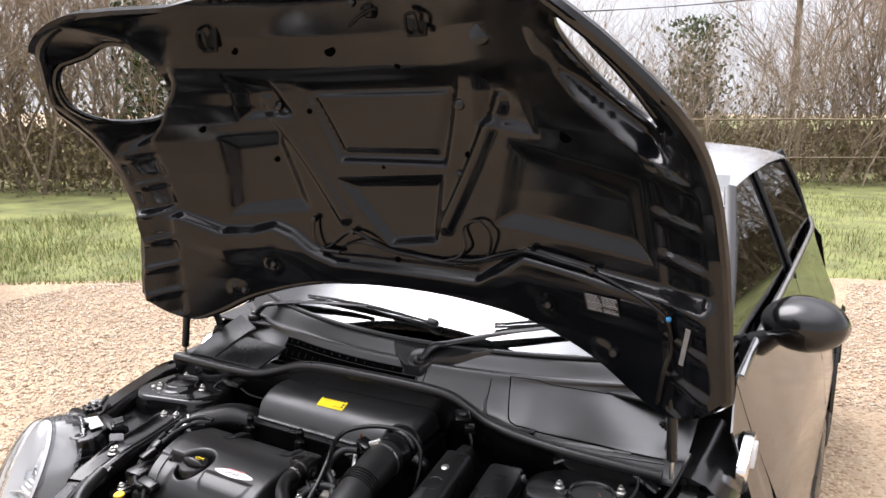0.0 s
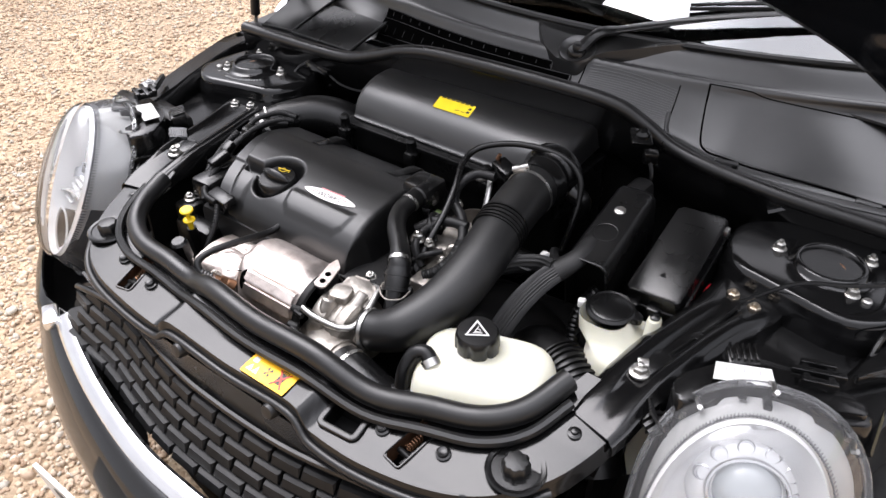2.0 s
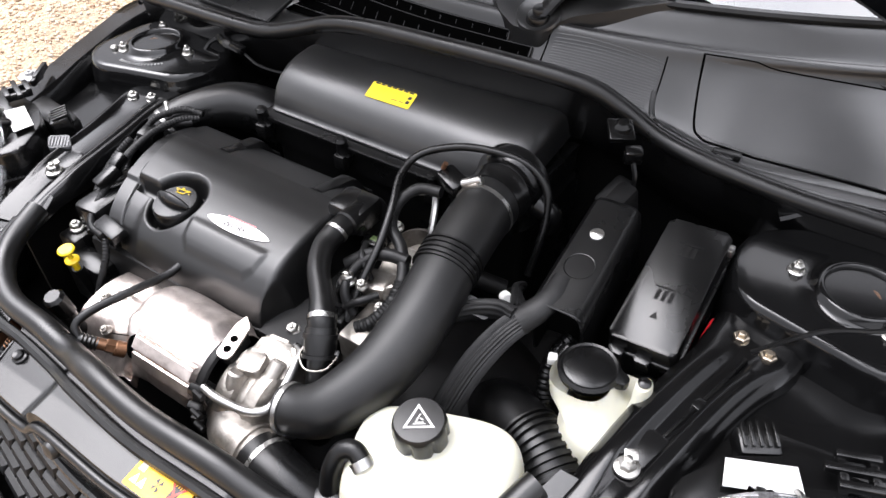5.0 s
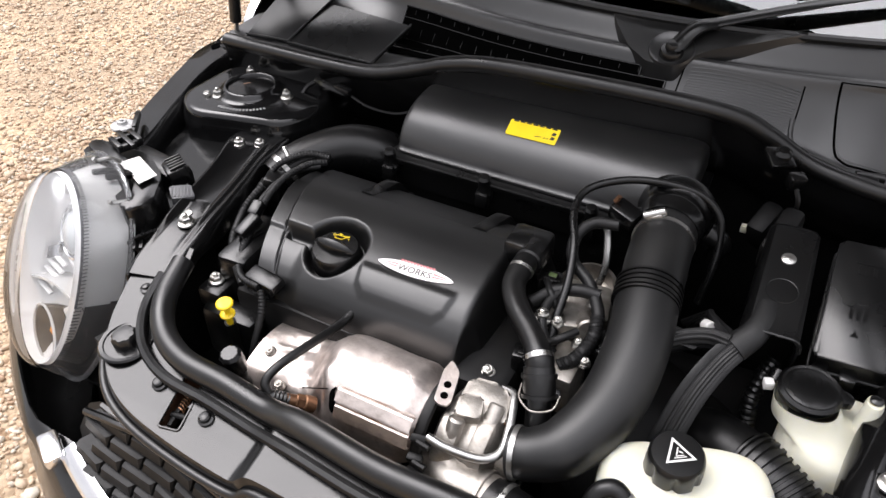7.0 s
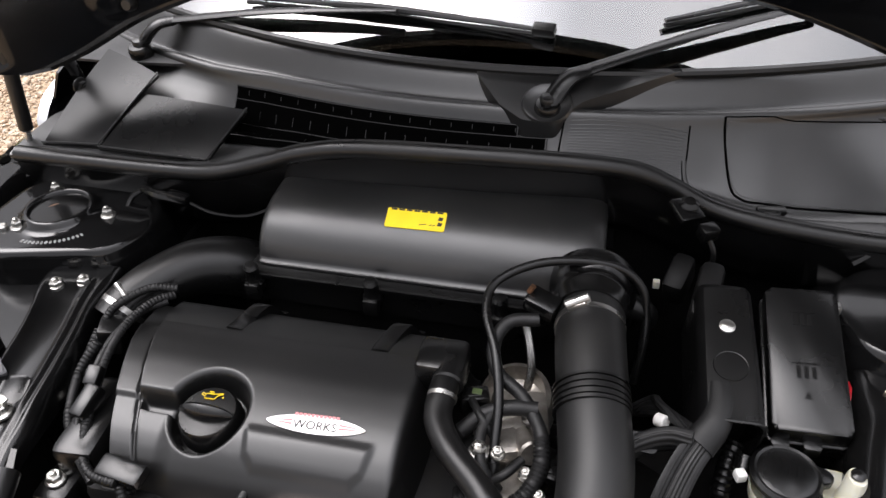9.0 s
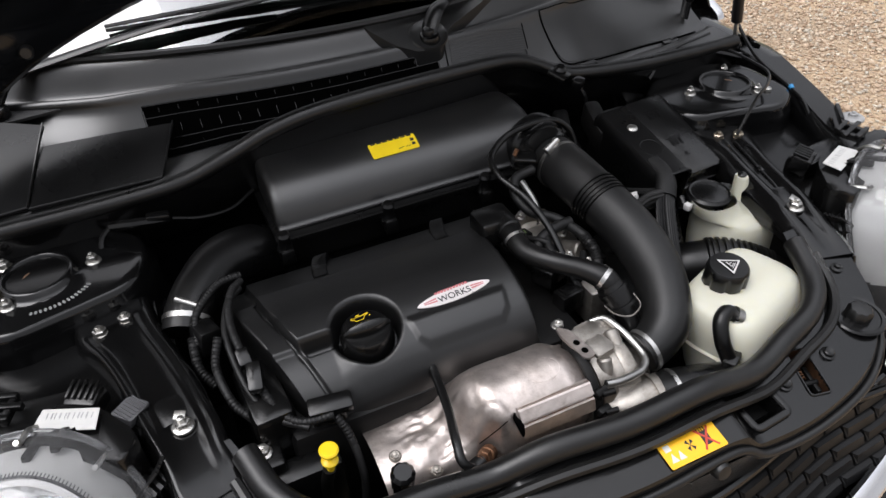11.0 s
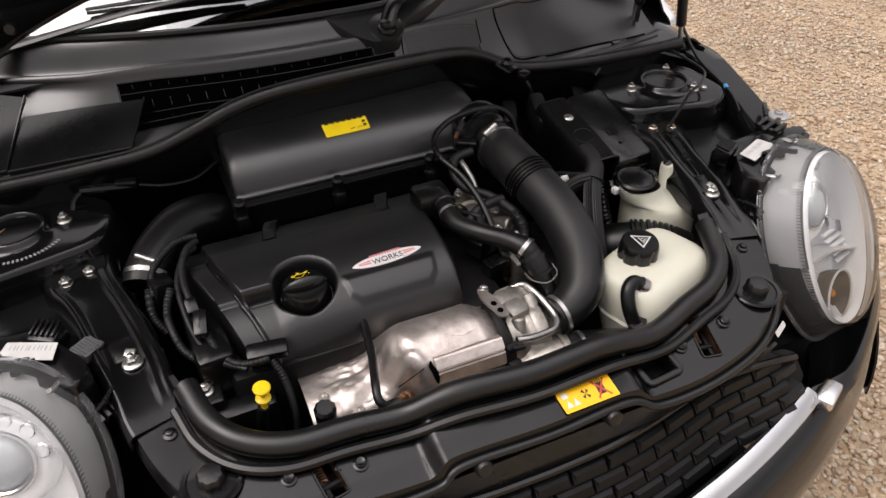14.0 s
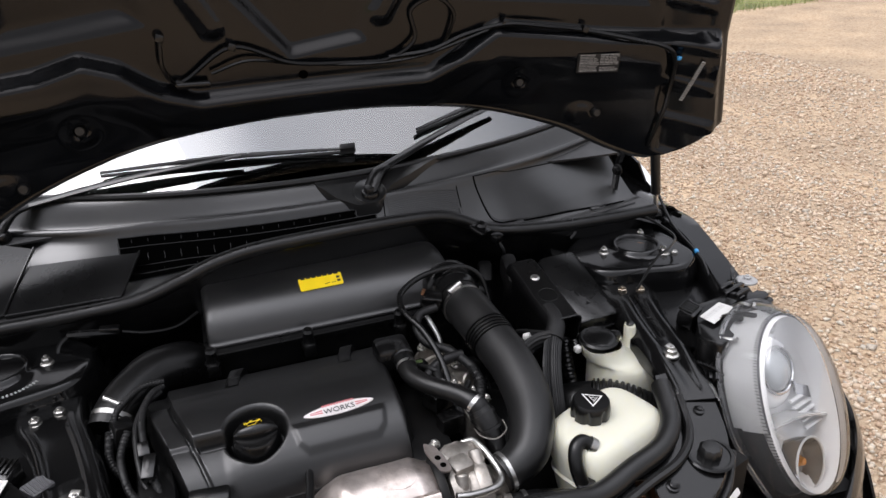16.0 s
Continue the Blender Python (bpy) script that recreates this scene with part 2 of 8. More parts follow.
M_CABIN = make_mat("dark_cabin_trim", (0.02, 0.02, 0.021), 0.6, var=0.3, scale=30, bump=0.15, bscale=500)
M_SILVER = make_mat("silver_car_paint", (0.33, 0.34, 0.36), 0.25, metal=0.6, var=0.06, scale=15, coat=0.5)
M_WOOD = make_mat("weathered_fence_wood", (0.21, 0.16, 0.11), 0.8, var=0.35, scale=14, bump=0.4, bscale=60)
M_BARK = make_mat("hedge_bark", (0.13, 0.10, 0.072), 0.85, var=0.45, scale=9, bump=0.4, bscale=80)
M_TWIG = make_mat("hedge_twig", (0.29, 0.225, 0.17), 0.85, var=0.45, scale=3.5)
M_LEAFB = make_mat("dry_leaf", (0.20, 0.16, 0.085), 0.8, var=0.5, scale=2.5)
M_IVY = make_mat("ivy_leaf", (0.05, 0.075, 0.025), 0.55, var=0.5, scale=4)


def ground_mat():
    m = bpy.data.materials.new("gravel_ground")
    m.use_nodes = True
    N, L = m.node_tree.nodes, m.node_tree.links
    bs = N["Principled BSDF"]
    tc = N.new("ShaderNodeTexCoord")
    vo = N.new("ShaderNodeTexVoronoi")
    vo.inputs["Scale"].default_value = 62
    L.new(tc.outputs["Object"], vo.inputs["Vector"])
    cr = N.new("ShaderNodeValToRGB")
    el = cr.color_ramp.elements
    el[0].position, el[0].color = 0.0, (0.239, 0.159, 0.096, 1)
    el[1].position, el[1].color = 1.0, (0.488, 0.390, 0.277, 1)
    for p, c in ((0.25, (0.365, 0.268, 0.177, 1)), (0.5, (0.427, 0.329, 0.226, 1)), (0.75, (0.346, 0.266, 0.183, 1))):
        e = el.new(p)
        e.color = c
    sep = N.new("ShaderNodeSeparateColor")
    L.new(vo.outputs["Color"], sep.inputs[0])
    L.new(sep.outputs[0], cr.inputs[0])
    ns = N.new("ShaderNodeTexNoise")
    ns.inputs["Scale"].default_value, ns.inputs["Detail"].default_value = 1.6, 5
    L.new(tc.outputs["Object"], ns.inputs["Vector"])
    r2 = N.new("ShaderNodeValToRGB")
    r2.color_ramp.elements[0].position, r2.color_ramp.elements[0].color = 0.35, (0.78, 0.76, 0.74, 1)
    r2.color_ramp.elements[1].position, r2.color_ramp.elements[1].color = 0.65, (1.1, 1.06, 1.0, 1)
    L.new(ns.outputs[0], r2.inputs[0])
    mx = N.new("ShaderNodeMix")
    mx.data_type, mx.blend_type = 'RGBA', 'MULTIPLY'
    mx.inputs[0].default_value = 1.0
    L.new(cr.outputs[0], mx.inputs[6])
    L.new(r2.outputs[0], mx.inputs[7])
    L.new(mx.outputs[2], bs.inputs["Base Color"])
    bs.inputs["Roughness"].default_value = 0.85
    bp = N.new("ShaderNodeBump")
    bp.inputs["Strength"].default_value, bp.inputs["Distance"].default_value = 1.0, 0.012
    bp.invert = True
    L.new(vo.outputs["Distance"], bp.inputs["Height"])
    L.new(bp.outputs[0], bs.inputs["Normal"])
    return m


def island_mat(name, stops, rough=0.8, bump=0.0):
    m = bpy.data.materials.new(name)
    m.use_nodes = True
    N, L = m.node_tree.nodes, m.node_tree.links
    bs = N["Principled BSDF"]
    ge = N.new("ShaderNodeNewGeometry")
    cr = N.new("ShaderNodeValToRGB")
    el = cr.color_ramp.elements
    el[0].position, el[0].color = stops[0][0], (*stops[0][1], 1)
    el[1].position, el[1].color = stops[-1][0], (*stops[-1][1], 1)
    for p, c in stops[1:-1]:
        e = el.new(p)
        e.color = (*c, 1)
    L.new(ge.outputs["Random Per Island"], cr.inputs[0])
    tc = N.new("ShaderNodeTexCoord")
    ns = N.new("ShaderNodeTexNoise")
    ns.inputs["Scale"].default_value, ns.inputs["Detail"].default_value = 140, 4
    L.new(tc.outputs["Object"], ns.inputs["Vector"])
    mr = N.new("ShaderNodeMapRange")
    mr.inputs["To Min"].default_value, mr.inputs["To Max"].default_value = 0.72, 1.25
    L.new(ns.outputs[0], mr.inputs["Value"])
    hs = N.new("ShaderNodeHueSaturation")
    L.new(mr.outputs[0], hs.inputs["Value"])
    L.new(cr.outputs[0], hs.inputs["Color"])
    L.new(hs.outputs[0], bs.inputs["Base Color"])
    bs.inputs["Roughness"].default_value = rough
    return m


M_GROUND = ground_mat()
M_STONE = island_mat("gravel_stone", [(0, (0.292, 0.195, 0.125)), (0.2, (0.427, 0.312, 0.217)), (0.42, (0.495, 0.385, 0.278)), (0.6, (0.396, 0.304, 0.223)), (0.8, (0.531, 0.438, 0.329)), (0.93, (0.353, 0.315, 0.263)), (1, (0.588, 0.532, 0.436))])
M_BLADE = island_mat("grass_blade", [(0, (0.08, 0.11, 0.02)), (0.4, (0.14, 0.18, 0.04)), (0.7, (0.23, 0.24, 0.07)), (1, (0.36, 0.31, 0.15))], 0.6)
M_TURF = make_mat("turf", (0.16, 0.175, 0.055), 0.9, var=0.5, scale=1.8, bump=0.6, bscale=30, dirt=(0.20, 0.17, 0.08), dirt_amount=0.7, dirt_scale=4)


# ---- building blocks ----
def thing(name, label, category, base=(0, 0, 0), group="", kind=""):
    e = new(name)
    e.location = base
    e.empty_display_size = 0.05
    return tagged(e, label, category, group, kind)


def finish(ob, smooth):
    me = ob.data
    if smooth:
        me.polygons.foreach_set("use_smooth", [True] * len(me.polygons))
        me.set_sharp_from_angle(angle=radians(smooth))
    return ob


def part(name, bm, material, parent, label="", smooth=38):
    me = bpy.data.meshes.new(name)
    bmesh.ops.recalc_face_normals(bm, faces=bm.faces)
    bm.to_mesh(me)
    bm.free()
    me.materials.append(material)
    ob = new(name, me)
    if parent is not None:
        ob.parent = parent
        if parent.type == 'EMPTY':
            ob.matrix_parent_inverse = Matrix.Translation(-Vector(parent.location))
    if label:
        ob["label"] = label
    return finish(ob, smooth)


def solo(name, bm, material, label, category, group="", kind="", smooth=38):
    return tagged(part(name, bm, material, None, "", smooth), label, category, group, kind)


def B():
    return bmesh.new()


def frame_of(d):
    d = Vector(d).normalized()
    a = Vector((0, 0, 1)) if abs(d.z) < 0.9 else Vector((0, 1, 0))
    u = d.cross(a).normalized()
    return u, u.cross(d).normalized(), d


def box(bm, c, s, bev=0.0, rot=(0, 0, 0), seg=2):
    t = bmesh.new()
    bmesh.ops.create_cube(t, size=1.0)
    bmesh.ops.scale(t, vec=s, verts=t.verts)
    if bev:
        bmesh.ops.bevel(t, geom=t.edges[:], offset=bev, segments=seg, affect='EDGES', profile=0.5)
    bmesh.ops.transform(t, matrix=pose(*c, *rot), verts=t.verts)
    merge(bm, t)
    return bm


def merge(bm, t):
    vs = [bm.verts.new(v.co) for v in t.verts]
    t.verts.index_update()
    for f in t.faces:
        try:
            bm.faces.new([vs[v.index] for v in f.verts])
        except ValueError:
            pass
    t.free()
    return bm


def catmull(pts, n):
    p = [Vector(q) for q in pts]
    if len(p) < 3:
        return [p[0].lerp(p[-1], i / n) for i in range(n + 1)]
    p = [p[0] * 2 - p[1]] + p + [p[-1] * 2 - p[-2]]
    out = []
    for i in range(1, len(p) - 2):
        a, b, c, d = p[i - 1:i + 3]
        for k in range(n):
            t = k / n
            out.append(0.5 * ((2 * b) + (c - a) * t + (2 * a - 5 * b + 4 * c - d) * t * t + (3 * b - a - 3 * c + d) * t ** 3))
    out.append(p[-2].copy())
    return out


def spline1(vals, n):
    return [v.x for v in catmull([(a, 0, 0) for a in vals], n)]


def tube(bm, pts, r, seg=12, n=6, pitch=0.0, depth=0.0, ribs=0, rib_depth=0.05, flat=1.0, closed=False, cap=True, up=None):
    """A swept tube through pts. r: a radius or one for each point. pitch, depth: rings along it; ribs: ridges round it."""
    path = catmull(pts, n)
    if closed:
        path = catmull(list(pts) + [pts[0]], n)[:-1]
    m = len(path)
    rad = spline1(r, n)[:m] if isinstance(r, (list, tuple)) else [r] * m
    while len(rad) < m:
        rad.append(rad[-1])
    rings, s, u = [], 0.0, None
    for i, p in enumerate(path):
        a = path[i - 1] if (i or closed) else p
        b = path[(i + 1) % m] if (i < m - 1 or closed) else p
        d = (b - a).normalized()
        if u is None:
            u = frame_of(d)[0] if up is None else (Vector(up) - d * d.dot(Vector(up))).normalized()
        u = (u - d * u.dot(d)).normalized()
        w = d.cross(u)
        if i:
            s += (p - path[i - 1]).length
        rr = rad[i]
        if pitch:
            rr *= 1 + depth * (1 if math.sin(2 * math.pi * s / pitch) > 0 else -1)
        ring = []
        for k in range(seg):
            th = 2 * math.pi * k / seg
            q = rr * (1 + rib_depth * math.cos(ribs * th)) if ribs else rr
            ring.append(bm.verts.new(p + u * (q * math.cos(th)) + w * (q * flat * math.sin(th))))
        rings.append(ring)
    for i in range(m - (0 if closed else 1)):
        A, C = rings[i], rings[(i + 1) % m]
        for k in range(seg):
            bm.faces.new((A[k], A[(k + 1) % seg], C[(k + 1) % seg], C[k]))
    if cap and not closed:
        bm.faces.new(rings[0][::-1])
        bm.faces.new(rings[-1])
    return bm


def lathe(bm, o, axis, prof, seg=32, sx=1.0, sy=1.0, up=None, grip=0, grip_depth=0.0, grip_from=0, grip_to=99):
    """prof: (radius, height along the axis) from one end to the other."""
    o = Vector(o)
    u, v, d = frame_of(axis)
    if up is not None:
        v = (Vector(up) - d * d.dot(Vector(up))).normalized()
        u = v.cross(d)
    rings = []
    for j, (r, h) in enumerate(prof):
        ring = []
        for k in range(seg):
            th = 2 * math.pi * k / seg
            q = r
            if grip and grip_from <= j <= grip_to:
                q = r * (1 - grip_depth * max(0, math.cos(grip * th)) ** 3)
            ring.append(bm.verts.new(o + d * h + u * (q * sx * math.cos(th)) + v * (q * sy * math.sin(th))))
        rings.append(ring)
    for A, C in zip(rings, rings[1:]):
        for k in range(seg):
            bm.faces.new((A[k], A[(k + 1) % seg], C[(k + 1) % seg], C[k]))
    if prof[0][0] > 1e-6:
        bm.faces.new(rings[0][::-1])
    if prof[-1][0] > 1e-6:
        bm.faces.new(rings[-1])
    bmesh.ops.remove_doubles(bm, verts=bm.verts, dist=1e-6)
    return bm


def cyl(bm, a, b, r, r2=None, seg=20, ch=0.0):
    a, b = Vector(a), Vector(b)
    r2 = r if r2 is None else r2
    h = (b - a).length
    ch = min(ch, h * 0.4, r * 0.6)
    prof = [(r - ch, 0), (r, ch), (r2, h - ch), (r2 - ch, h)] if ch else [(r, 0), (r2, h)]
    return lathe(bm, a, b - a, prof, seg)


def roundpoly(pts, r, n=5):
    out = []
    m = len(pts)
    for i in range(m):
        p, a, b = Vector(pts[i]), Vector(pts[i - 1]), Vector(pts[(i + 1) % m])
        da, db = a - p, b - p
        k = min(r, da.length * 0.45, db.length * 0.45)
        s, e = p + da.normalized() * k, p + db.normalized() * k
        for j in range(n + 1):
            t = j / n
            out.append(s * (1 - t) ** 2 + p * 2 * t * (1 - t) + e * t * t)
    return out


def prism(bm, pts, z0, z1, m=None, r=0.0, bev=0.0, n=4):
    """An outline in x, y raised from z0 to z1, then laid out by the matrix m."""
    q = [(p[0], p[1]) for p in pts]
    if r:
        q = [tuple(v) for v in roundpoly(q, r, n)]
    t = bmesh.new()
    lo = [t.verts.new((x, y, z0)) for x, y in q]
    hi = [t.verts.new((x, y, z1)) for x, y in q]
    k = len(q)
    t.faces.new(lo[::-1])
    top = t.faces.new(hi)
    for i in range(k):
        t.faces.new((lo[i], lo[(i + 1) % k], hi[(i + 1) % k], hi[i]))
    if bev:
        bmesh.ops.bevel(t, geom=list(top.edges), offset=bev, segments=2, affect='EDGES', profile=0.5)
    if m is not None:
        bmesh.ops.transform(t, matrix=m, verts=t.verts)
    return merge(bm, t)


def sheet(bm, rows, thick=0.0, flip=False):
    """A surface through rows of points; thick: its thickness."""
    t = bmesh.new()
    g = [[t.verts.new(p) for p in row] for row in rows]
    for A, C in zip(g, g[1:]):
        for k in range(len(A) - 1):
            f = (A[k], A[k + 1], C[k + 1], C[k])
            t.faces.new(f[::-1] if flip else f)
    if thick:
        bmesh.ops.recalc_face_normals(t, faces=t.faces)
        t.normal_update()
        bmesh.ops.solidify(t, geom=t.faces[:], thickness=thick)
    return merge(bm, t)


def interp(x, xs, ys):
    return float(np.interp(x, xs, ys))


def bolt(bm, p, n=(0, 0, 1), r=0.009, h=0.009, washer=1.5):
    u, v, d = frame_of(n)
    p = Vector(p)
    lathe(bm, p, d, [(r * washer, -0.001), (r * washer, 0.0015), (r * washer * 0.8, 0.003)], 20)
    lathe(bm, p + d * 0.003, d, [(r, 0), (r, h * 0.8), (r * 0.8, h)], 6)
    lathe(bm, p + d * (0.003 + h), d, [(r * 0.45, -0.001), (r * 0.45, h * 0.5), (r * 0.3, h * 0.6)], 10)
    return bm


def basis(o, x, y):
    """A matrix with its origin at o, and its x and y axes along those ways."""
    x = Vector(x).normalized()
    z = x.cross(Vector(y)).normalized()
    y = z.cross(x)
    m = Matrix((x, y, z)).transposed().to_4x4()
    m.translation = o
    return m


def text_part(name, body, size, m, material, parent, label=""):
    cu = bpy.data.curves.new(name, 'FONT')
    cu.body, cu.size, cu.align_x, cu.align_y, cu.extrude = body, size, 'CENTER', 'CENTER', 0.0002
    cu.resolution_u = 3
    tmp = bpy.data.objects.new("tmp", cu)
    me = bpy.data.meshes.new_from_object(tmp)
    bpy.data.objects.remove(tmp)
    me.transform(m)
    me.materials.clear()
    me.materials.append(material)
    ob = new(name, me)
    ob.parent = parent
    if parent.type == 'EMPTY':
        ob.matrix_parent_inverse = Matrix.Translation(-Vector(parent.location))
    if label:
        ob["label"] = label
    return ob


def mirror_x(bm):
    bmesh.ops.scale(bm, vec=(-1, 1, 1), verts=bm.verts)
    bmesh.ops.reverse_faces(bm, faces=bm.faces)
    return bm

# ---- setting: gravel drive, field, hedge ----
def rand(a, b):
    return random.uniform(a, b)


def grass_edge(x):
    """The y at which the drive ends and the field begins."""
    return interp(x, [-40, -5.4, -4.5, -3, 0.8, 1.1, 7, 40], [-24, 2.45, 3.1, 4.25, 6.45, 6.5, 7.3, 12])


bm = B()
sheet(bm, [[(x, y, 0.0) for x in (-400, -60, -20, -8, 0, 8, 20, 60, 400)] for y in (-400, -60, -20, -6, 0, 6, 20, 60, 400)])
solo("ground", bm, M_GROUND, "pale tan gravel drive in front of the field", "ground", kind="structure", smooth=0)

bm = B()
rows = []
xs = [-60 + i * 1.5 for i in range(81)]
for k in range(22):
    rows.append([(x, grass_edge(x) + (0 if k == 0 else 0.35 * k + 0.04 * k * k * k * 0.6), -0.004 if k == 0 else 0.012 + 0.015 * noise.noise((x * 0.7, k * 0.9, 0))) for x in xs])
rows.append([(x, 200, 0.02) for x in xs])
sheet(bm, rows)
solo("lawn", bm, M_TURF, "rough green field grass beside the gravel drive", "grass", kind="structure")


def scatter(name, V0, F0, pos, scl, mat, label, category, tilt=3.14):
    """Many small copies of one form in a single mesh."""
    rs = np.random.RandomState(7)
    n, k = len(pos), len(V0)
    a, b, c = rs.uniform(-tilt, tilt, n), rs.uniform(-tilt, tilt, n), rs.uniform(0, 6.28, n)
    ca, sa, cb, sb, cc, sc = np.cos(a), np.sin(a), np.cos(b), np.sin(b), np.cos(c), np.sin(c)
    P = np.asarray(V0)[None] * scl[:, None, :]
    jit = 1 + rs.uniform(-0.16, 0.16, (n, k, 1))
    P = P * jit
    x, y, z = P[..., 0], P[..., 1], P[..., 2]
    y, z = y * ca[:, None] - z * sa[:, None], y * sa[:, None] + z * ca[:, None]
    x, z = x * cb[:, None] + z * sb[:, None], -x * sb[:, None] + z * cb[:, None]
    x, y = x * cc[:, None] - y * sc[:, None], x * sc[:, None] + y * cc[:, None]
    P = np.stack([x, y, z], -1) + pos[:, None, :]
    F = (np.asarray(F0)[None] + (np.arange(n) * k)[:, None, None]).reshape(-1, len(F0[0]))
    me = bpy.data.meshes.new(name)
    me.vertices.add(n * k)
    me.vertices.foreach_set("co", P.reshape(-1))
    nf, c = F.shape
    me.loops.add(nf * c)
    me.loops.foreach_set("vertex_index", F.reshape(-1))
    me.polygons.add(nf)
    me.polygons.foreach_set("loop_start", np.arange(nf) * c)
    me.polygons.foreach_set("use_smooth", np.ones(nf, bool))
    me.update(calc_edges=True)
    me.materials.append(mat)
    return tagged(new(name, me), label, category, kind="stuff")


t = bmesh.new()
bmesh.ops.create_icosphere(t, subdivisions=1, radius=1.0)
ICO_V = [tuple(v.co) for v in t.verts]
t.verts.index_update()
ICO_F = [[v.index for v in f.verts] for f in t.faces]
t.free()
rs = np.random.RandomState(3)
px, py = [], []
for x0, x1, y0, y1, n in ((-2.2, -0.55, -1.3, 1.6, 24000), (-5.0, -2.0, -0.8, 3.2, 20000), (-2.6, -0.7, 1.4, 4.0, 9000),
                          (0.55, 1.7, -1.2, 1.6, 17000), (1.4, 3.0, -1.0, 3.2, 21000), (0.8, 3.4, 3.0, 6.2, 14000), (2.8, 5.2, -0.2, 5.0, 15000)):
    px.append(rs.uniform(x0, x1, n))
    py.append(rs.uniform(y0, y1, n))
px.append(rs.uniform(-0.75, 0.75, 3500))
py.append(rs.uniform(-1.2, -0.4, 3500))
px, py = np.concatenate(px), np.concatenate(py)
keep = np.array([y < grass_edge(x) - 0.1 for x, y in zip(px, py)])
px, py = px[keep], py[keep]
far = np.hypot(px, py)
size = rs.gamma(3.0, 0.0013, len(px)) + 0.0027 + 0.0010 * np.maximum(0, far - 1.5)
scl = size[:, None] * rs.uniform(0.6, 1.25, (len(px), 3)) * np.array([1.15, 0.95, 0.72])
pos = np.stack([px, py, size * 0.3], -1)
OCT_V = [(1, 0, 0), (0, 1, 0), (-1, 0, 0), (0, -1, 0), (0.1, 0.1, 1), (-0.1, 0, -1)]
OCT_F = [[0, 1, 4], [1, 2, 4], [2, 3, 4], [3, 0, 4], [1, 0, 5], [2, 1, 5], [3, 2, 5], [0, 3, 5]]
near = far < 1.75
scatter("gravel", ICO_V, ICO_F, pos[near], scl[near], M_STONE, "loose tan and grey pebbles of the drive", "gravel", 0.5)
scatter("gravel", OCT_V, OCT_F, pos[~near], scl[~near] * 1.12, M_STONE, "loose tan and grey pebbles farther along the drive", "gravel", 0.5)

# grass tufts: three-sided blades
bl_v = [(-0.5, 0, 0), (0.5, 0, 0), (0.25, 0.25, 0.55), (-0.25, 0.25, 0.55), (0, 0.7, 1.0)]
bl_f3 = [(0, 1, 2), (0, 2, 3), (3, 2, 4)]
gx, gy = [], []
for x0, x1, depth, n in ((-13, -3.0, 5.0, 46000), (-3.0, 2.5, 8.0, 16000), (2.5, 12, 6.0, 14000)):
    x = rs.uniform(x0, x1, n)
    gx.append(x)
    gy.append(np.array([grass_edge(v) for v in x]) + depth * rs.uniform(0, 1, n) ** 1.4 - 0.05)
gx, gy = np.concatenate(gx), np.concatenate(gy)
hgt = rs.uniform(0.04, 0.13, len(gx)) * (1 + 0.6 * np.sin(gx * 2.1) * np.sin(gy * 1.7))
gs = np.stack([rs.uniform(0.004, 0.011, len(gx)), hgt * rs.uniform(0.4, 1.0, len(gx)), hgt], -1)
scatter("field_grass", bl_v, bl_f3, np.stack([gx, gy, np.zeros(len(gx))], -1), gs, M_BLADE, "long mixed green and straw grass blades", "grass", 0.25)


# hedge of bare branches along the far side of the field
def hedge_line(s):
    return interp(s, [0, 1, 2, 3], [-22, -11.6, 1.0, 16]), interp(s, [0, 1, 2, 3], [0.0, 7.2, 17.2, 20])


class Twigs:
    def __init__(self):
        self.v, self.f = [], []

    def stick(self, a, b, r0, r1):
        u, w, d = frame_of(b - a)
        k = len(self.v)
        for p, r in ((a, r0), (b, r1)):
            for j in range(3):
                th = 2.094 * j
                self.v.append(p + u * (r * math.cos(th)) + w * (r * math.sin(th)))
        for j in range(3):
            self.f.append((k + j, k + (j + 1) % 3, k + 3 + (j + 1) % 3, k + 3 + j))

    def grow(self, p, d, length, r, level):
        steps = 4 if level == 0 else 3
        for i in range(steps):
            d = (d + Vector((rand(-.3, .3), rand(-.3, .3), rand(-.12, .25)))).normalized()
            q = p + d * (length / steps)
            self.stick(p, q, r * (1 - i / steps * 0.6), r * (1 - (i + 1) / steps * 0.6))
            if level < 3:
                for _ in range(2 if level < 2 else 1):
                    e = (d + Vector((rand(-1, 1), rand(-1, 1), rand(-.3, .7)))).normalized()
                    self.grow(q, e, length * rand(.35, .6), r * 0.5, level + 1)
            p = q

    def mesh(self, name, mat, label, category):
        me = bpy.data.meshes.new(name)
        me.from_pydata([tuple(v) for v in self.v], [], self.f)
        me.materials.append(mat)
        return tagged(new(name, me), label, category, kind="stuff")


random.seed(11)
tw = Twigs()
for i in range(360):
    s = rand(0.62, 2.75)
    x, y = hedge_line(s)
    x, y = x + rand(-1.2, 1.2), y + rand(-0.5, 1.5)
    h = rand(1.6, 2.6) if s > 1.25 else rand(2.4, 4.6)
    if s > 1.9:
        h = rand(2.6, 4.4)
    tw.grow(Vector((x, y, 0)), Vector((rand(-.2, .2), rand(-.2, .2), 1)), h, 0.016 if h < 3 else 0.034, 0)
tw.mesh("hedge", M_TWIG, "tangled bare winter hedgerow behind the field", "hedge")

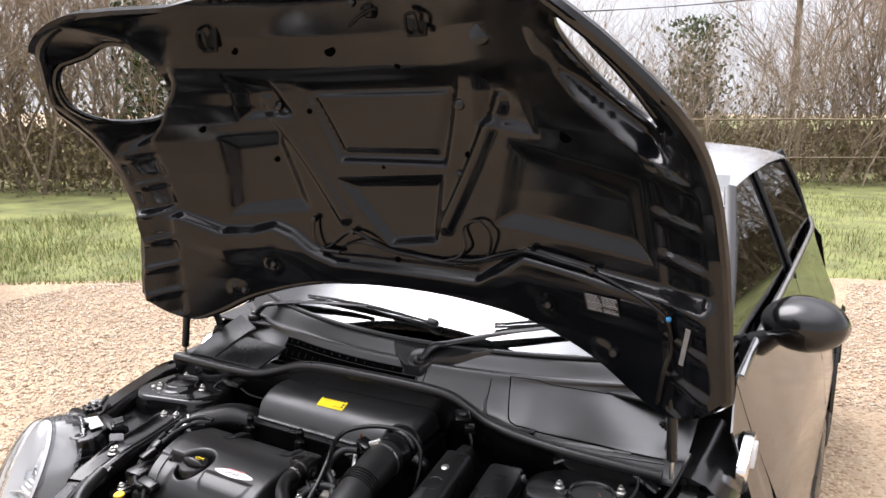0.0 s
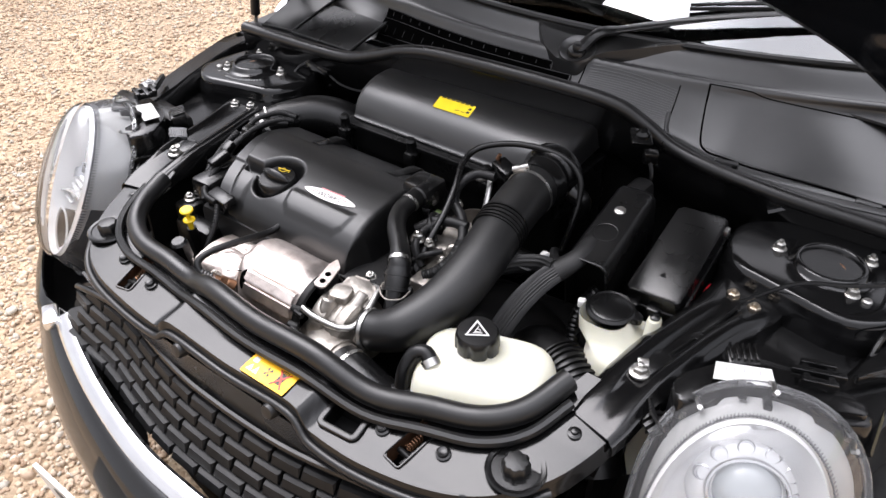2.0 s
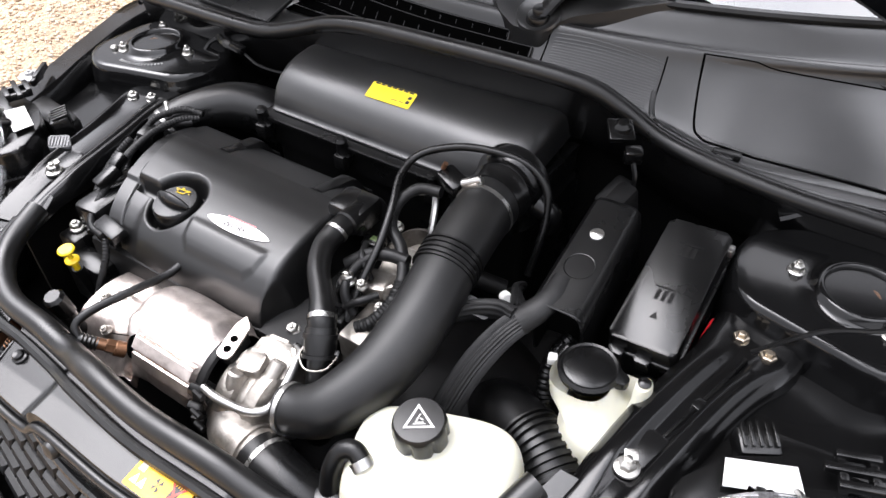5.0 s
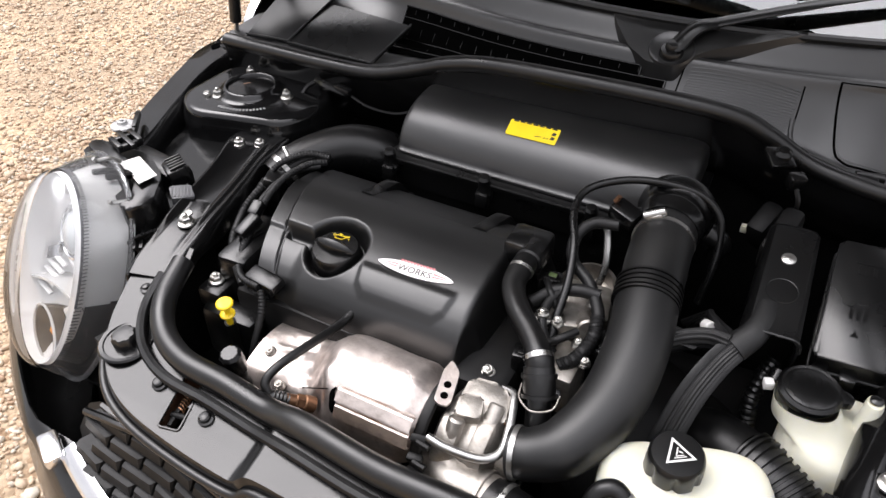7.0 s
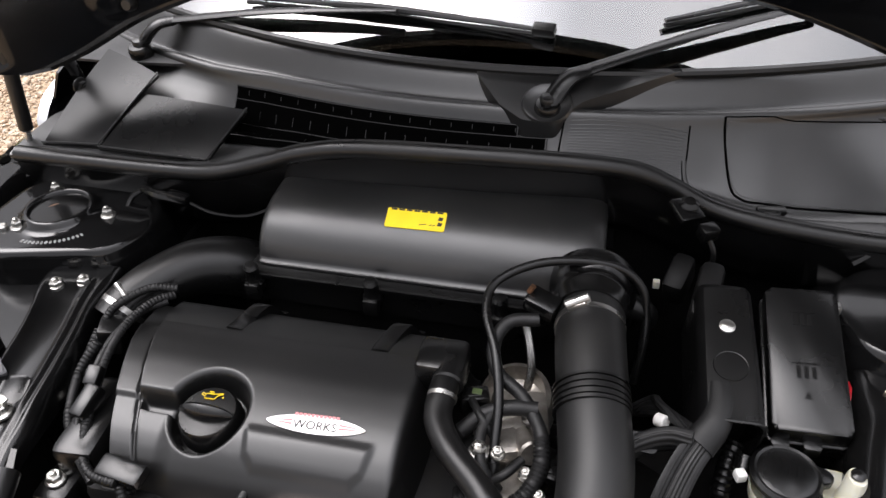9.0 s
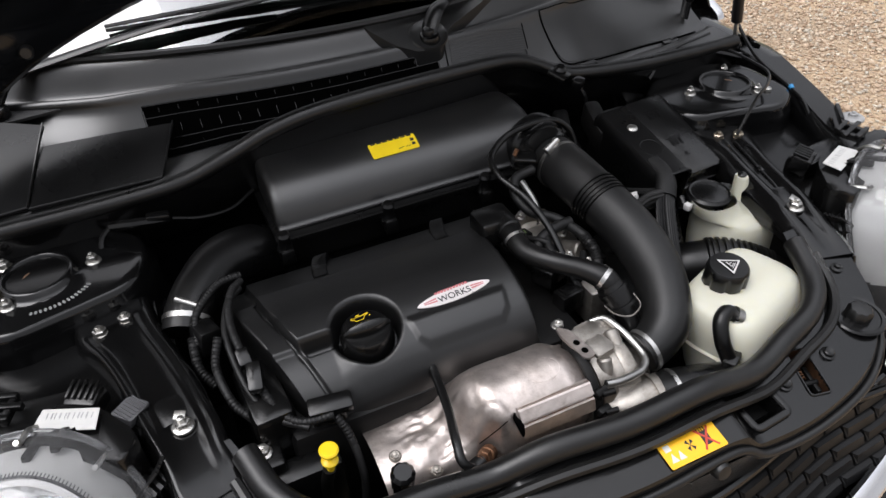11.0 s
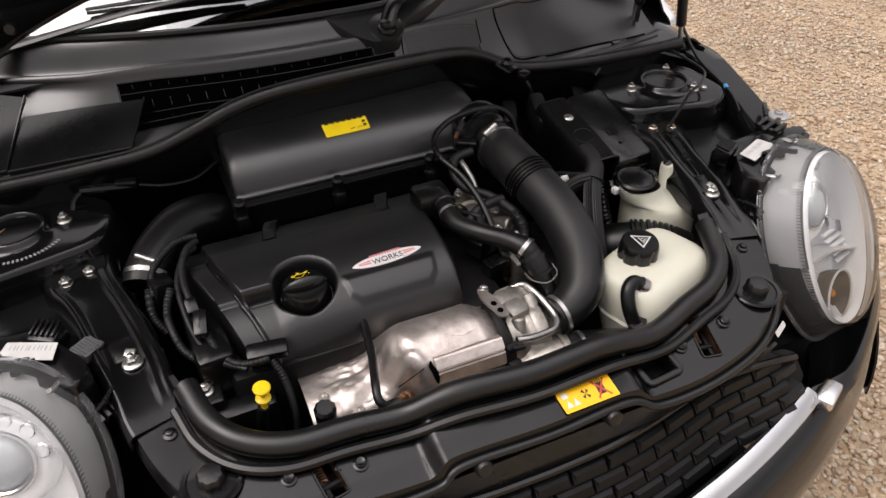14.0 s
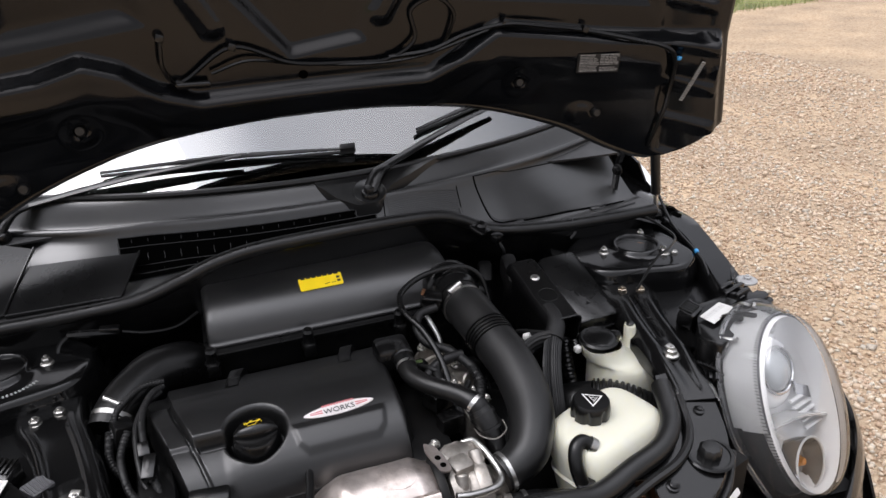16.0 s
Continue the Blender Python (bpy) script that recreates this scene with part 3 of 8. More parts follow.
# dead leaves, bramble and ivy in the hedge
lv = [(-1, -0.6, 0), (1, -0.6, 0.15), (1, 0.6, 0), (-1, 0.6, -0.15)]
lf = [(0, 1, 2, 3)]
n = 40000
ss = rs.uniform(0.6, 2.8, n)
hx = np.array([hedge_line(s)[0] for s in ss]) + rs.normal(0, 0.7, n)
hy = np.array([hedge_line(s)[1] for s in ss]) + rs.normal(0.4, 0.6, n)
hz = np.abs(rs.normal(0, 1.0, n))
scatter("hedge_leaves", lv, lf, np.stack([hx, hy, hz], -1), rs.uniform(0.015, 0.04, (n, 1)) * np.ones(3), M_LEAFB, "brown dead leaves and bramble low in the hedge", "hedge", 3)
n = 5200
iv = rs.randint(0, 3, n)
ix = np.array([-10.6, -8.9, -2.4])[iv] + rs.normal(0, 0.28, n)
iy = np.array([8.0, 9.5, 14.9])[iv] + rs.normal(0, 0.28, n)
iz = rs.uniform(0.8, 3.4, n)
scatter("ivy", lv, lf, np.stack([ix, iy, iz], -1), rs.uniform(0.025, 0.05, (n, 1)) * np.ones(3), M_IVY, "dark green ivy climbing the hedge stems", "ivy", 3)

# dim far bank closing the view behind the hedge
bm = B()
rows = []
for z in (0, 0.4, 0.8, 1.2):
    rows.append([(hedge_line(s)[0] - 1.2, hedge_line(s)[1] + 2.6 + 0.3 * math.sin(s * 40), z + (0.35 * noise.noise((s * 90, z, 3)) if z else -0.05)) for s in [0.3 + 0.004 * i for i in range(636)]])
sheet(bm, rows)
solo("backdrop", bm, M_BARK, "dull brown thicket far behind the hedge", "thicket", kind="structure")


# post and rail fence
def fence_post(x, y, h, parent):
    b = B()
    box(b, (x, y, h / 2 - 0.05), (0.10, 0.10, h + 0.1), 0.008)
    part("post", b, M_WOOD, parent)


fence = thing("fence", "weathered timber post and rail fence in the hedge", "fence", (-0.3, 16.2, 0))
fx = [(-5.2, 11.3), (-2.9, 13.2), (-0.47, 15.2), (2.2, 17.2), (4.6, 18.6)]
for x, y in fx:
    fence_post(x, y, 1.5, fence)
for (x0, y0), (x1, y1) in zip(fx, fx[1:]):
    for z in (0.6, 1.36):
        b = B()
        tube(b, [(x0, y0 - 0.07, z), ((x0 + x1) / 2, (y0 + y1) / 2 - 0.07, z - 0.01), (x1, y1 - 0.07, z)], 0.05, seg=6, n=3, flat=0.45)
        part("rail", b, M_WOOD, fence)

pole = thing("utility_pole", "dark wooden utility pole with wires beyond the hedge", "pole", (-2.3, 33.0, 0))
b = B()
lathe(b, (-2.3, 33.0, 0), (0, 0, 1), [(0.16, -0.2), (0.13, 4), (0.11, 9.0)], 12)
part("shaft", b, M_BARK, pole)
b = B()
box(b, (-2.3, 33.0, 7.55), (1.5, 0.1, 0.1), 0.01)
part("crossarm", b, M_WOOD, pole)
for dx in (-0.6, 0.6):
    b = B()
    tube(b, [(-2.3 + dx, 33.0, 7.68), (-20 + dx, 29, 6.6), (-42 + dx, 25, 7.4)], 0.018, seg=5, n=8)
    part("wire", b, M_INK, pole)
copy_thing(pole, pose(6.2, 41, 0))

# ---- the car ----
car = thing("car", "black hatchback with its bonnet open on a gravel drive", "car")


def plan_pts():
    return [(0, -.662), (.10, -.658), (.2, -.642), (.32, -.612), (.45, -.566), (.59, -.494), (.70, -.415), (.77, -.34), (.815, -.26)]


def plan(n=6):
    half = catmull([(x, y, 0) for x, y in plan_pts()], n)
    return [Vector((-p.x, p.y, 0)) for p in half[:0:-1]] + half


def loft_plan(bm, prof, thick=0.0, lo=-2, hi=2):
    """Sweeps a profile of (inset, z) round the nose of the car; inset and z may be functions of x."""
    path = plan()
    rows = []
    for ins, z in prof:
        row = []
        for i, p in enumerate(path):
            if not lo <= p.x <= hi:
                continue
            a, b = path[max(0, i - 1)], path[min(len(path) - 1, i + 1)]
            d = (b - a).normalized()
            nrm = Vector((d.y, -d.x, 0))
            k = ins(p.x) if callable(ins) else ins
            q = p - nrm * k
            row.append((q.x, q.y, z(p.x) if callable(z) else z))
        rows.append(row)
    return sheet(bm, rows, thick)


def sstep(a, b, t):
    t = max(0.0, min(1.0, (t - a) / (b - a)))
    return t * t * (3 - 2 * t)


# bumper skin
bm = B()
side = lambda x: max(0.0, abs(x) - 0.40)
lip = lambda k: (lambda x: k * (1 - .62 * sstep(.44, .54, abs(x))))
loft_plan(bm, [(lip(.062), lambda x: .600 + .10 * side(x)), (lip(.040), lambda x: .597 + .08 * side(x)), (lip(.022), lambda x: .587 + .06 * side(x)), (.012, lambda x: .57 + .03 * side(x)), (0, .545), (-.004, .52), (0, .48), (.012, .44), (.03, .425)], 0.004)
part("bumper", bm, M_PAINT, car, "gloss black painted front bumper")
bm = B()
loft_plan(bm, [(.03, .425), (.06, .40), (.05, .33), (.02, .27), (.03, .20), (.10, .17)], 0.004)
part("lower_bumper", bm, M_PLAST, car, "matt black lower bumper with intake")
bm = B()
loft_plan(bm, [(.024, .405), (.024, .355)], 0.01, -.5, .5)
part("lower_intake", bm, M_DARK, car)
# chrome strip under the grille
bm = B()
loft_plan(bm, [(.060, .600), (.062, .618), (.056, .624), (.044, .621), (.036, .611), (.038, .600)], 0.0, -.46, .46)
part("chrome_strip", bm, M_CHROME, car, "bright chrome strip below the grille")
for sx in (-1, 1):
    bm = B()
    box(bm, (sx * .452, -.531, .613), (.050, .025, .018), .005, (0, 0, sx * 27))
    part("chrome_end", bm, M_CHROME, car)

# number plate, its characters as plain bars
plate_m = basis((0, -.676, .505), (1, 0, 0), (0, -.12, 1))
bm = B()
prism(bm, [(-.26, -.055), (.26, -.055), (.26, .055), (-.26, .055)], 0, .006, plate_m, r=.008)
plate = part("number_plate", bm, M_WHITE, car, "white number plate with plain dark bars")
for i in range(7):
    bm = B()
    prism(bm, [(-.215 + i * .062 + (.02 if i > 3 else 0), -.035), (-.175 + i * .062 + (.02 if i > 3 else 0), -.035), (-.175 + i * .062 + (.02 if i > 3 else 0), .035), (-.215 + i * .062 + (.02 if i > 3 else 0), .035)], .006, .0072, plate_m)
    part("bar", bm, M_INK, plate)

# grille: a sloping honeycomb of flat cells


def grille_edge(x, k):
    """Height of the grille's rim: k 0 its lower edge, 1 its upper."""
    e = max(0.0, 1 - (abs(x) / .475) ** 6) ** 0.5
    lo, hi = .608, .700
    mid = .635
    return lo + (mid - lo) * (1 - e) if k == 0 else hi - (hi - mid) * (1 - e)


def nose(x, ins):
    path = plan(10)
    i = min(range(len(path)), key=lambda j: abs(path[j].x - x))
    i = max(1, min(len(path) - 2, i))
    a, b = path[i - 1], path[i + 1]
    tt = (x - a.x) / (b.x - a.x)
    p = a.lerp(b, tt)
    d = (b - a).normalized()
    return p - Vector((d.y, -d.x, 0)) * ins


def grille_pt(x, z, out=0.0):
    ins = interp(z, [.60, .71], [.066, .138]) - out - .030 * sstep(.26, .44, abs(x))
    p = nose(x, ins)
    return Vector((p.x, p.y, z))


bm = B()
rows = []
for k in range(8):
    rows.append([grille_pt(x * .465, grille_edge(x * .465, 0) + (grille_edge(x * .465, 1) - grille_edge(x * .465, 0)) * k / 7, -.016) for x in [-1 + i / 20 for i in range(41)]])
sheet(bm, rows)
grille = part("grille", bm, M_DARK, car, "black honeycomb front grille")
bm = B()
rim = [grille_pt(x * .435, grille_edge(x * .435, 1), .004) for x in [-1 + i / 24 for i in range(49)]]
tube(bm, rim, .0050, seg=8, n=2)
part("grille_rim", bm, M_PLAST, grille)
cw, chh = .0545, .0158
for r in range(6):
    z = .618 + chh * r
    for c in range(-10, 11):
        x0 = (c - 0.5 + (0.5 if r % 2 else 0)) * cw
        x1 = x0 + cw
        if abs(x0) > .462 or abs(x1) > .462:
            continue
        xm = (x0 + x1) / 2
        if z + chh * .4 > grille_edge(xm, 1) or z - chh * .3 < grille_edge(xm, 0):
            continue
        b = B()
        w = .0045
        cor = [(x0 + w * .5, z - chh * .5 + .0012), (x1 - w * .5, z - chh * .5 + .0012), (x1 - w * .5, z + chh * .5 - .0012), (x0 + w * .5, z + chh * .5 - .0012)]
        ins_ = [(x0 + w * 1.1, z - chh * .5 + .0030), (x1 - w * 1.1, z - chh * .5 + .0030), (x1 - w * 1.1, z + chh * .5 - .0022), (x0 + w * 1.1, z + chh * .5 - .0022)]
        low = [b.verts.new(grille_pt(x, zz, -.014)) for x, zz in cor]
        edge_ = [b.verts.new(grille_pt(x, zz, .000)) for x, zz in cor]
        face_ = [b.verts.new(grille_pt(x, zz, .0045 if k > 1 else .0005)) for k, (x, zz) in enumerate(ins_)]
        for i in range(4):
            j = (i + 1) % 4
            b.faces.new((low[i], low[j], edge_[j], edge_[i]))
            b.faces.new((edge_[i], edge_[j], face_[j], face_[i]))
        b.faces.new(face_)
        part("grille_cell", b, M_GRILLE, grille, smooth=0)

# panel between the grille and the slam panel, with two rubber buffers
bm = B()
rows = []
for k in range(7):
    t = k / 6
    rows.append([grille_pt(x, .695, .0).lerp(Vector((x * .98, -.525 + .25 * max(0, abs(x) - .2) ** 1.5, .742)), t) + Vector((0, 0, -.012 * math.sin(math.pi * t))) for x in [-.345 + i * .01725 for i in range(41)]])
sheet(bm, rows, .004)
apron = part("front_apron", bm, M_PLAST, car, "black plastic apron above the grille")
for x in (-.084, .077):
    bm = B()
    lathe(bm, (x, -.531, .755), (0, -1, .25), [(.010, -.012), (.010, .005), (.008, .008), (.003, .009)], 20)
    part("buffer", bm, M_RUBBER, apron)

# slam panel
SEAL = [(-.362, -.318), (-.352, -.345), (-.338, -.392), (-.308, -.428), (-.262, -.448), (-.20, -.452), (-.14, -.458), (-.085, -.468), (0, -.475), (.09, -.473), (.17, -.466), (.235, -.447), (.29, -.428), (.325, -.395), (.345, -.342), (.354, -.316)]
OUTER = [(-.428, -.316), (-.422, -.345), (-.412, -.39), (-.388, -.445), (-.345, -.492), (-.29, -.516), (-.21, -.528), (-.135, -.532), (-.105, -.527), (0, -.53), (.10, -.527), (.14, -.534), (.21, -.534), (.29, -.518), (.345, -.490), (.388, -.445), (.412, -.39), (.422, -.345), (.428, -.316)]


def panel_z(x, y):
    z = interp(y, [-.54, -.50, -.45, -.40, -.34, -.27], [.758, .765, .779, .79, .805, .826])
    # the middle stands higher, between two folds
    fold = .012 * (y + .50)
    return z + .016 * sstep(-.142 - fold, -.120 - fold, x) * sstep(.136 + fold * 6, .114 + fold * 6, x) * sstep(-.40, -.46, y)


def slot_frame(sx):
    return Matrix.Translation((sx * .239, -.482, panel_z(.239, -.482))) @ pose(0, 0, 0, 13, 0, sx * -11)


SOCKET = Matrix.Translation((.160, -.498, panel_z(.160, -.498))) @ pose(0, 0, 0, 11, 0, 5)
OPENINGS = [(slot_frame(-1), .0115, .028), (slot_frame(1), .0115, .028), (SOCKET, .0195, .0125)]


def opened(p):
    """True where the panel is cut out."""
    for m, hx, hy in OPENINGS:
        q = m.inverted() @ p
        if abs(q.x) < hx and abs(q.y) < hy:
            return True
    return False


ins = catmull([(x, y, 0) for x, y in SEAL], 24)
outs = catmull([(x, y, 0) for x, y in OUTER], 20)
t = bmesh.new()
NS, NK = 320, 40
grid = []
for k in range(NK + 1):
    u = k / NK
    row = []
    for i in range(NS + 1):
        a = ins[round(i / NS * (len(ins) - 1))]
        b_ = outs[round(i / NS * (len(outs) - 1))]
        p = a.lerp(b_, u)
        row.append(t.verts.new((p.x, p.y, panel_z(p.x, p.y) - .020 * sstep(.93, 1.0, u))))
    grid.append(row)
for k in range(NK):
    for i in range(NS):
        f = (grid[k][i], grid[k][i + 1], grid[k + 1][i + 1], grid[k + 1][i])
        if not opened((f[0].co + f[2].co) / 2):
            t.faces.new(f)
for v in [v for v in t.verts if not v.link_faces]:
    t.verts.remove(v)
panel = part("slam_panel", t, M_INNER, car, "black painted slam panel across the bay front", smooth=50)
bm = B()
tube(bm, [(x, y - .001, panel_z(x, y) - .012) for x, y in OUTER[3:-3]], .0048, seg=10, n=8)
part("panel_edge_trim", bm, M_RUBBER, panel, "black rubber edge trim")
bm = B()
tube(bm, [(x, y, panel_z(x, y) + .012 + .006 * (abs(x) < .1)) for x, y in SEAL[1:-1]], .0135, seg=14, n=6, flat=1.0)
part("bay_seal", bm, M_RUBBER, car, "thick black rubber seal round the engine bay")
bm = B()
tube(bm, [(x * 1.045, y * 1.0 - .021, panel_z(x, y) + .003) for x, y in SEAL[1:-1]], .006, seg=8, n=6)
part("seal_lip", bm, M_RUBBER, car)
for sx in (-1, 1):
    # latch slots with the latch below; copper walls paint the pinkish glow inside
    m = slot_frame(sx)
    bm = B()
    tube(bm, [m @ Vector((x, y, .0006)) for x, y in roundpoly([(-.0122, -.0287), (.0122, -.0287), (.0122, .0287), (-.0122, .0287)], .004, 4)], .0013, seg=6, n=1, closed=True)
    slot = part("latch_slot", bm, M_INNER, panel, "open latch slot in the panel")
    bm = B()
    sheet(bm, [[m @ Vector((x, y, z)) for x, y in ((-.013, -.029), (.013, -.029), (.013, .029), (-.013, .029), (-.013, -.029))] for z in (-.001, -.030)])
    part("slot_wall", bm, M_COPPER, slot, "inner slot wall coloured copper for the reflected glow")
    bm = B()
    box(bm, m @ Vector((0, 0, -.032)), (.032, .062, .004))
    part("slot_floor", bm, M_SHADE_BLACK, slot)
    bm = B()
    tube(bm, [m @ Vector((-.004, -.004 + .020 * k / 40, -.012)) + Vector((.0045 * math.cos(k * .9), 0, .0045 * math.sin(k * .9))) for k in range(41)], .0009, seg=5, n=1)
    part("spring", bm, M_COPPER, slot, "coppery spring in the slot")
    bm = B()
    box(bm, m @ Vector((sx * .006, -.006, -.014)), (.005, .034, .010), .001, (8, 0, sx * -11))
    cyl(bm, m @ Vector((-.010, -.010, -.010)), m @ Vector((.010, -.010, -.010)), .0035, seg=10)
    part("latch_claw", bm, M_DARK, slot, "dark greasy latch claw")
    for x, y in ((.203, -.485), (.276, -.474)):
        bm = B()
        q = Vector((sx * x, y, panel_z(x, y)))
        lathe(bm, q, (0, -.25, 1), [(.0085, -.001), (.0085, .0022), (.0062, .003), (.006, .0065), (.0048, .0075), (.002, .0066), (0, .0066)], 18)
        part("panel_stud", bm, M_PLAST, panel)
    # rubber bump stop in its dished seat
    q = Vector((sx * .348, -.449, panel_z(.348, -.449)))
    bm = B()
    lathe(bm, q, (0, -.1, 1), [(.032, .001), (.030, .003), (.026, .0025), (.022, -.003), (.0, -.004)], 32)
    seat = part("stop_seat", bm, M_INNER, panel)
    bm = B()
    lathe(bm, q, (0, -.1, 1), [(.015, -.002), (.015, .010), (.012, .014), (.006, .015)], 24, grip=8, grip_depth=.12)
    part("bump_stop", bm, M_RUBBER, panel, "black rubber bonnet bump stop")
    # the smaller one is a black disc painting a hole's shade
    for (x, y, r) in ((.398, -.345, .0066), (.378, -.385, .0075)):
        bm = B()
        q = Vector((sx * x, y, panel_z(x, y)))
        lathe(bm, q, (0, -.15, 1), [(r, .0), (r, .002), (r * .55, .003), (r * .5, .006), (r * .3, .0065)] if r > .007 else [(r, -.0005), (r, .0012), (0.0, .0012)], 18, sx=1.0 if r > .007 else 1.35)
        part("panel_hole" if r < .007 else "panel_stud", bm, M_SHADE_BLACK if r < .007 else M_PLAST, panel)
# square socket
bm = B()
tube(bm, [SOCKET @ Vector((x, y, .0028)) for x, y in roundpoly([(-.0235, -.016), (.0235, -.016), (.0235, .016), (-.0235, .016)], .006, 5)], .0042, seg=8, n=1, closed=True, flat=.6)
socket = part("latch_socket", bm, M_PLAST, panel, "raised square plastic latch socket")
bm = B()
sheet(bm, [[SOCKET @ Vector((x * k, y * k, z)) for x, y in ((-.021, -.014), (.021, -.014), (.021, .014), (-.021, .014), (-.021, -.014))] for k, z in ((1, .001), (.92, -.012), (.9, -.026))])
part("socket_well", bm, M_PLAST, socket)
bm = B()
box(bm, SOCKET @ Vector((0, 0, -.028)), (.05, .036, .003))
part("socket_floor", bm, M_SHADE_BLACK, socket)
# yellow warning label on the panel
ym = basis((.055, -.509, panel_z(.055, -.509) + .0018), (1, .01, 0), (0, 1, .17)) @ Matrix.Diagonal((.91, 1.2, 1, 1))
bm = B()
prism(bm, [(-.038, -.0125), (.038, -.0125), (.038, .0125), (-.038, .0125)], 0, .0006, ym, r=.002)
ylab = part("warning_label", bm, M_YEL2, panel, "orange-yellow fan warning label")
bm = B()
for x in (-.028, -.018):
    prism(bm, [(x - .005, -.008), (x + .004, -.008), (x + .0, .000)], .0006, .0009, ym)
for x in (-.029,):
    prism(bm, [(x - .004, .002), (x + .004, .002), (x + .004, .008), (x - .004, .008)], .0006, .0009, ym)
part("label_print", bm, M_WHITE, ylab)
bm = B()
for k in range(4):
    prism(bm, [(.0, .0), (.0055, .002), (.003, .005)], .0006, .0009, ym @ pose(-.002, 0, 0, 0, 0, 90 * k))
prism(bm, [(.014, -.006), (.024, -.006), (.025, .006), (.015, .007)], .0006, .0009, ym, r=.002)
for k in range(4):
    prism(bm, [(.014 + .003 * k, .006), (.0155 + .003 * k, .006), (.0155 + .003 * k, .010), (.014 + .003 * k, .010)], .0006, .0009, ym)
part("label_print", bm, M_INK, ylab)
bm = B()
for s in (-1, 1):
    prism(bm, [(.010, -.009 * s), (.012, -.010 * s), (.030, .009 * s), (.028, .010 * s)], .0009, .0012, ym)
part("label_print", bm, M_REDINK, ylab)
wm = basis((.345, -.503, .758), (.85, .45, 0), (-.1, .6, .8))
bm = B()
prism(bm, [(-.014, -.004), (.014, -.004), (.014, .004), (-.014, .004)], 0, .0006, wm, r=.002)
part("white_tag", bm, M_WHITE, panel, "small white paper tag")


# ---- headlights ----
def headlight(sx):
    a, up, r = Vector((.3108, -.8294, .4643)), Vector((-.0714, .4667, .8815)), Vector((.9478, .3072, -.0859))
    Cs = Vector((.549, -.396, .763))
    Cf = Cs - a * .060 + r * .018 + up * .009

    def loop(c, rh, rv, squ, dy=0.0, seg=60):
        out = []
        for k in range(seg):
            th = 2 * math.pi * k / seg
            e = 2 / squ
            x = rh * math.copysign(abs(math.cos(th)) ** e, math.cos(th))
            y = rv * math.copysign(abs(math.sin(th)) ** e, math.sin(th))
            out.append(c + r * x + up * (y + dy))
        return out

    def ring(d, k, squ=2.1, dy=0.0):
        return loop(Cs + a * d, .086 * k, .133 * k, squ, dy)

    def back(d, k=1.0):
        # the lower third bulges forward and down round the indicator
        out = []
        for p in loop(Cf + a * d, .109 * k, .139 * k, 2.3):
            s = sstep(-.15, -.75, (p - Cf).dot(up) / .132)
            out.append(p + a * (.012 * s) - up * (.034 * s) + r * (.010 * s))
        return out

    def strip(bm, rings, k0, k1):
        g = [[bm.verts.new(q[k % len(q)]) for k in range(k0, k1 + 1)] for q in rings]
        for A, C in zip(g, g[1:]):
            for k in range(len(A) - 1):
                bm.faces.new((A[k], A[k + 1], C[k + 1], C[k]))
        return bm

    def shell(bm, rings, cap=False):
        g = [[bm.verts.new(p) for p in q] for q in rings]
        for A, C in zip(g, g[1:]):
            for k in range(len(A)):
                bm.faces.new((A[k], A[(k + 1) % len(A)], C[(k + 1) % len(A)], C[k]))
        if cap:
            bm.faces.new(g[-1])
        return bm

    def mixed(t, k=1.0):
        return [p.lerp(q, t) for p, q in zip(back(0, k), ring(0, k))]

    def fin(bm):
        return mirror_x(bm) if sx < 0 else bm

    bm = shell(B(), [back(-.09, .5), back(-.07, .78), back(-.02, .95), back(-.002, .98)])
    unit = part("headlight", fin(bm), M_PLAST, car, "clear round headlight unit with projector lamp")
    bm = shell(B(), [mixed(0), mixed(.25, 1.015), mixed(.55, 1.02), mixed(.97)])
    part("lens_skirt", fin(bm), M_SKIRT, unit, "smoky clear rear skirt of the lens").visible_shadow = False
    bm = B()
    tube(bm, back(0, 1.012), .0035, seg=8, n=1, closed=True)
    part("lens_flange", fin(bm), M_SKIRT, unit)
    bm = strip(B(), [mixed(.90, .985), mixed(.93, .985), mixed(.955, .985)], -6, 31)
    part("lens_seam", fin(bm), M_SEAM, unit, "grey band between lens and skirt")
    bm = B()
    lo_, hi_ = mixed(.80, .975), mixed(.95, .985)
    for k in range(-7, 38):
        for w_ in (0, .33, .67):
            p, q = lo_[k % 60].lerp(lo_[(k + 1) % 60], w_), hi_[k % 60].lerp(hi_[(k + 1) % 60], w_)
            tube(bm, [p, q], .0007, seg=4, n=1)
    part("knurled_ring", fin(bm), M_SEAM, unit, "finely ridged ring behind the lens")
    bm = shell(B(), [ring(.002 + .040 * t, math.sqrt(1 - t * t)) for t in (0, .15, .3, .45, .6, .75, .87, .95)], True)
    part("lens", fin(bm), M_LENS, unit, "clear bulging front lens").visible_shadow = False
    # bezel, bowl and a pale inner collar
    bm = shell(B(), [ring(-.004, .975), ring(.003, .955), ring(-.004, .90), ring(-.020, .80)])
    part("bezel", fin(bm), M_REFL, unit, "mirror-bright chrome bezel ring")
    bm = shell(B(), [ring(-.018, .82), ring(-.035, .74), ring(-.048, .56, dy=.004), ring(-.054, .08, dy=.01)], True)
    part("reflector", fin(bm), M_REFL, unit, "chrome reflector bowl")
    inner = [[p.lerp(q, t) for p, q in zip(back(-.002, .91), ring(-.006, .93))] for t in (.02, .25, .5, .75, .96)]
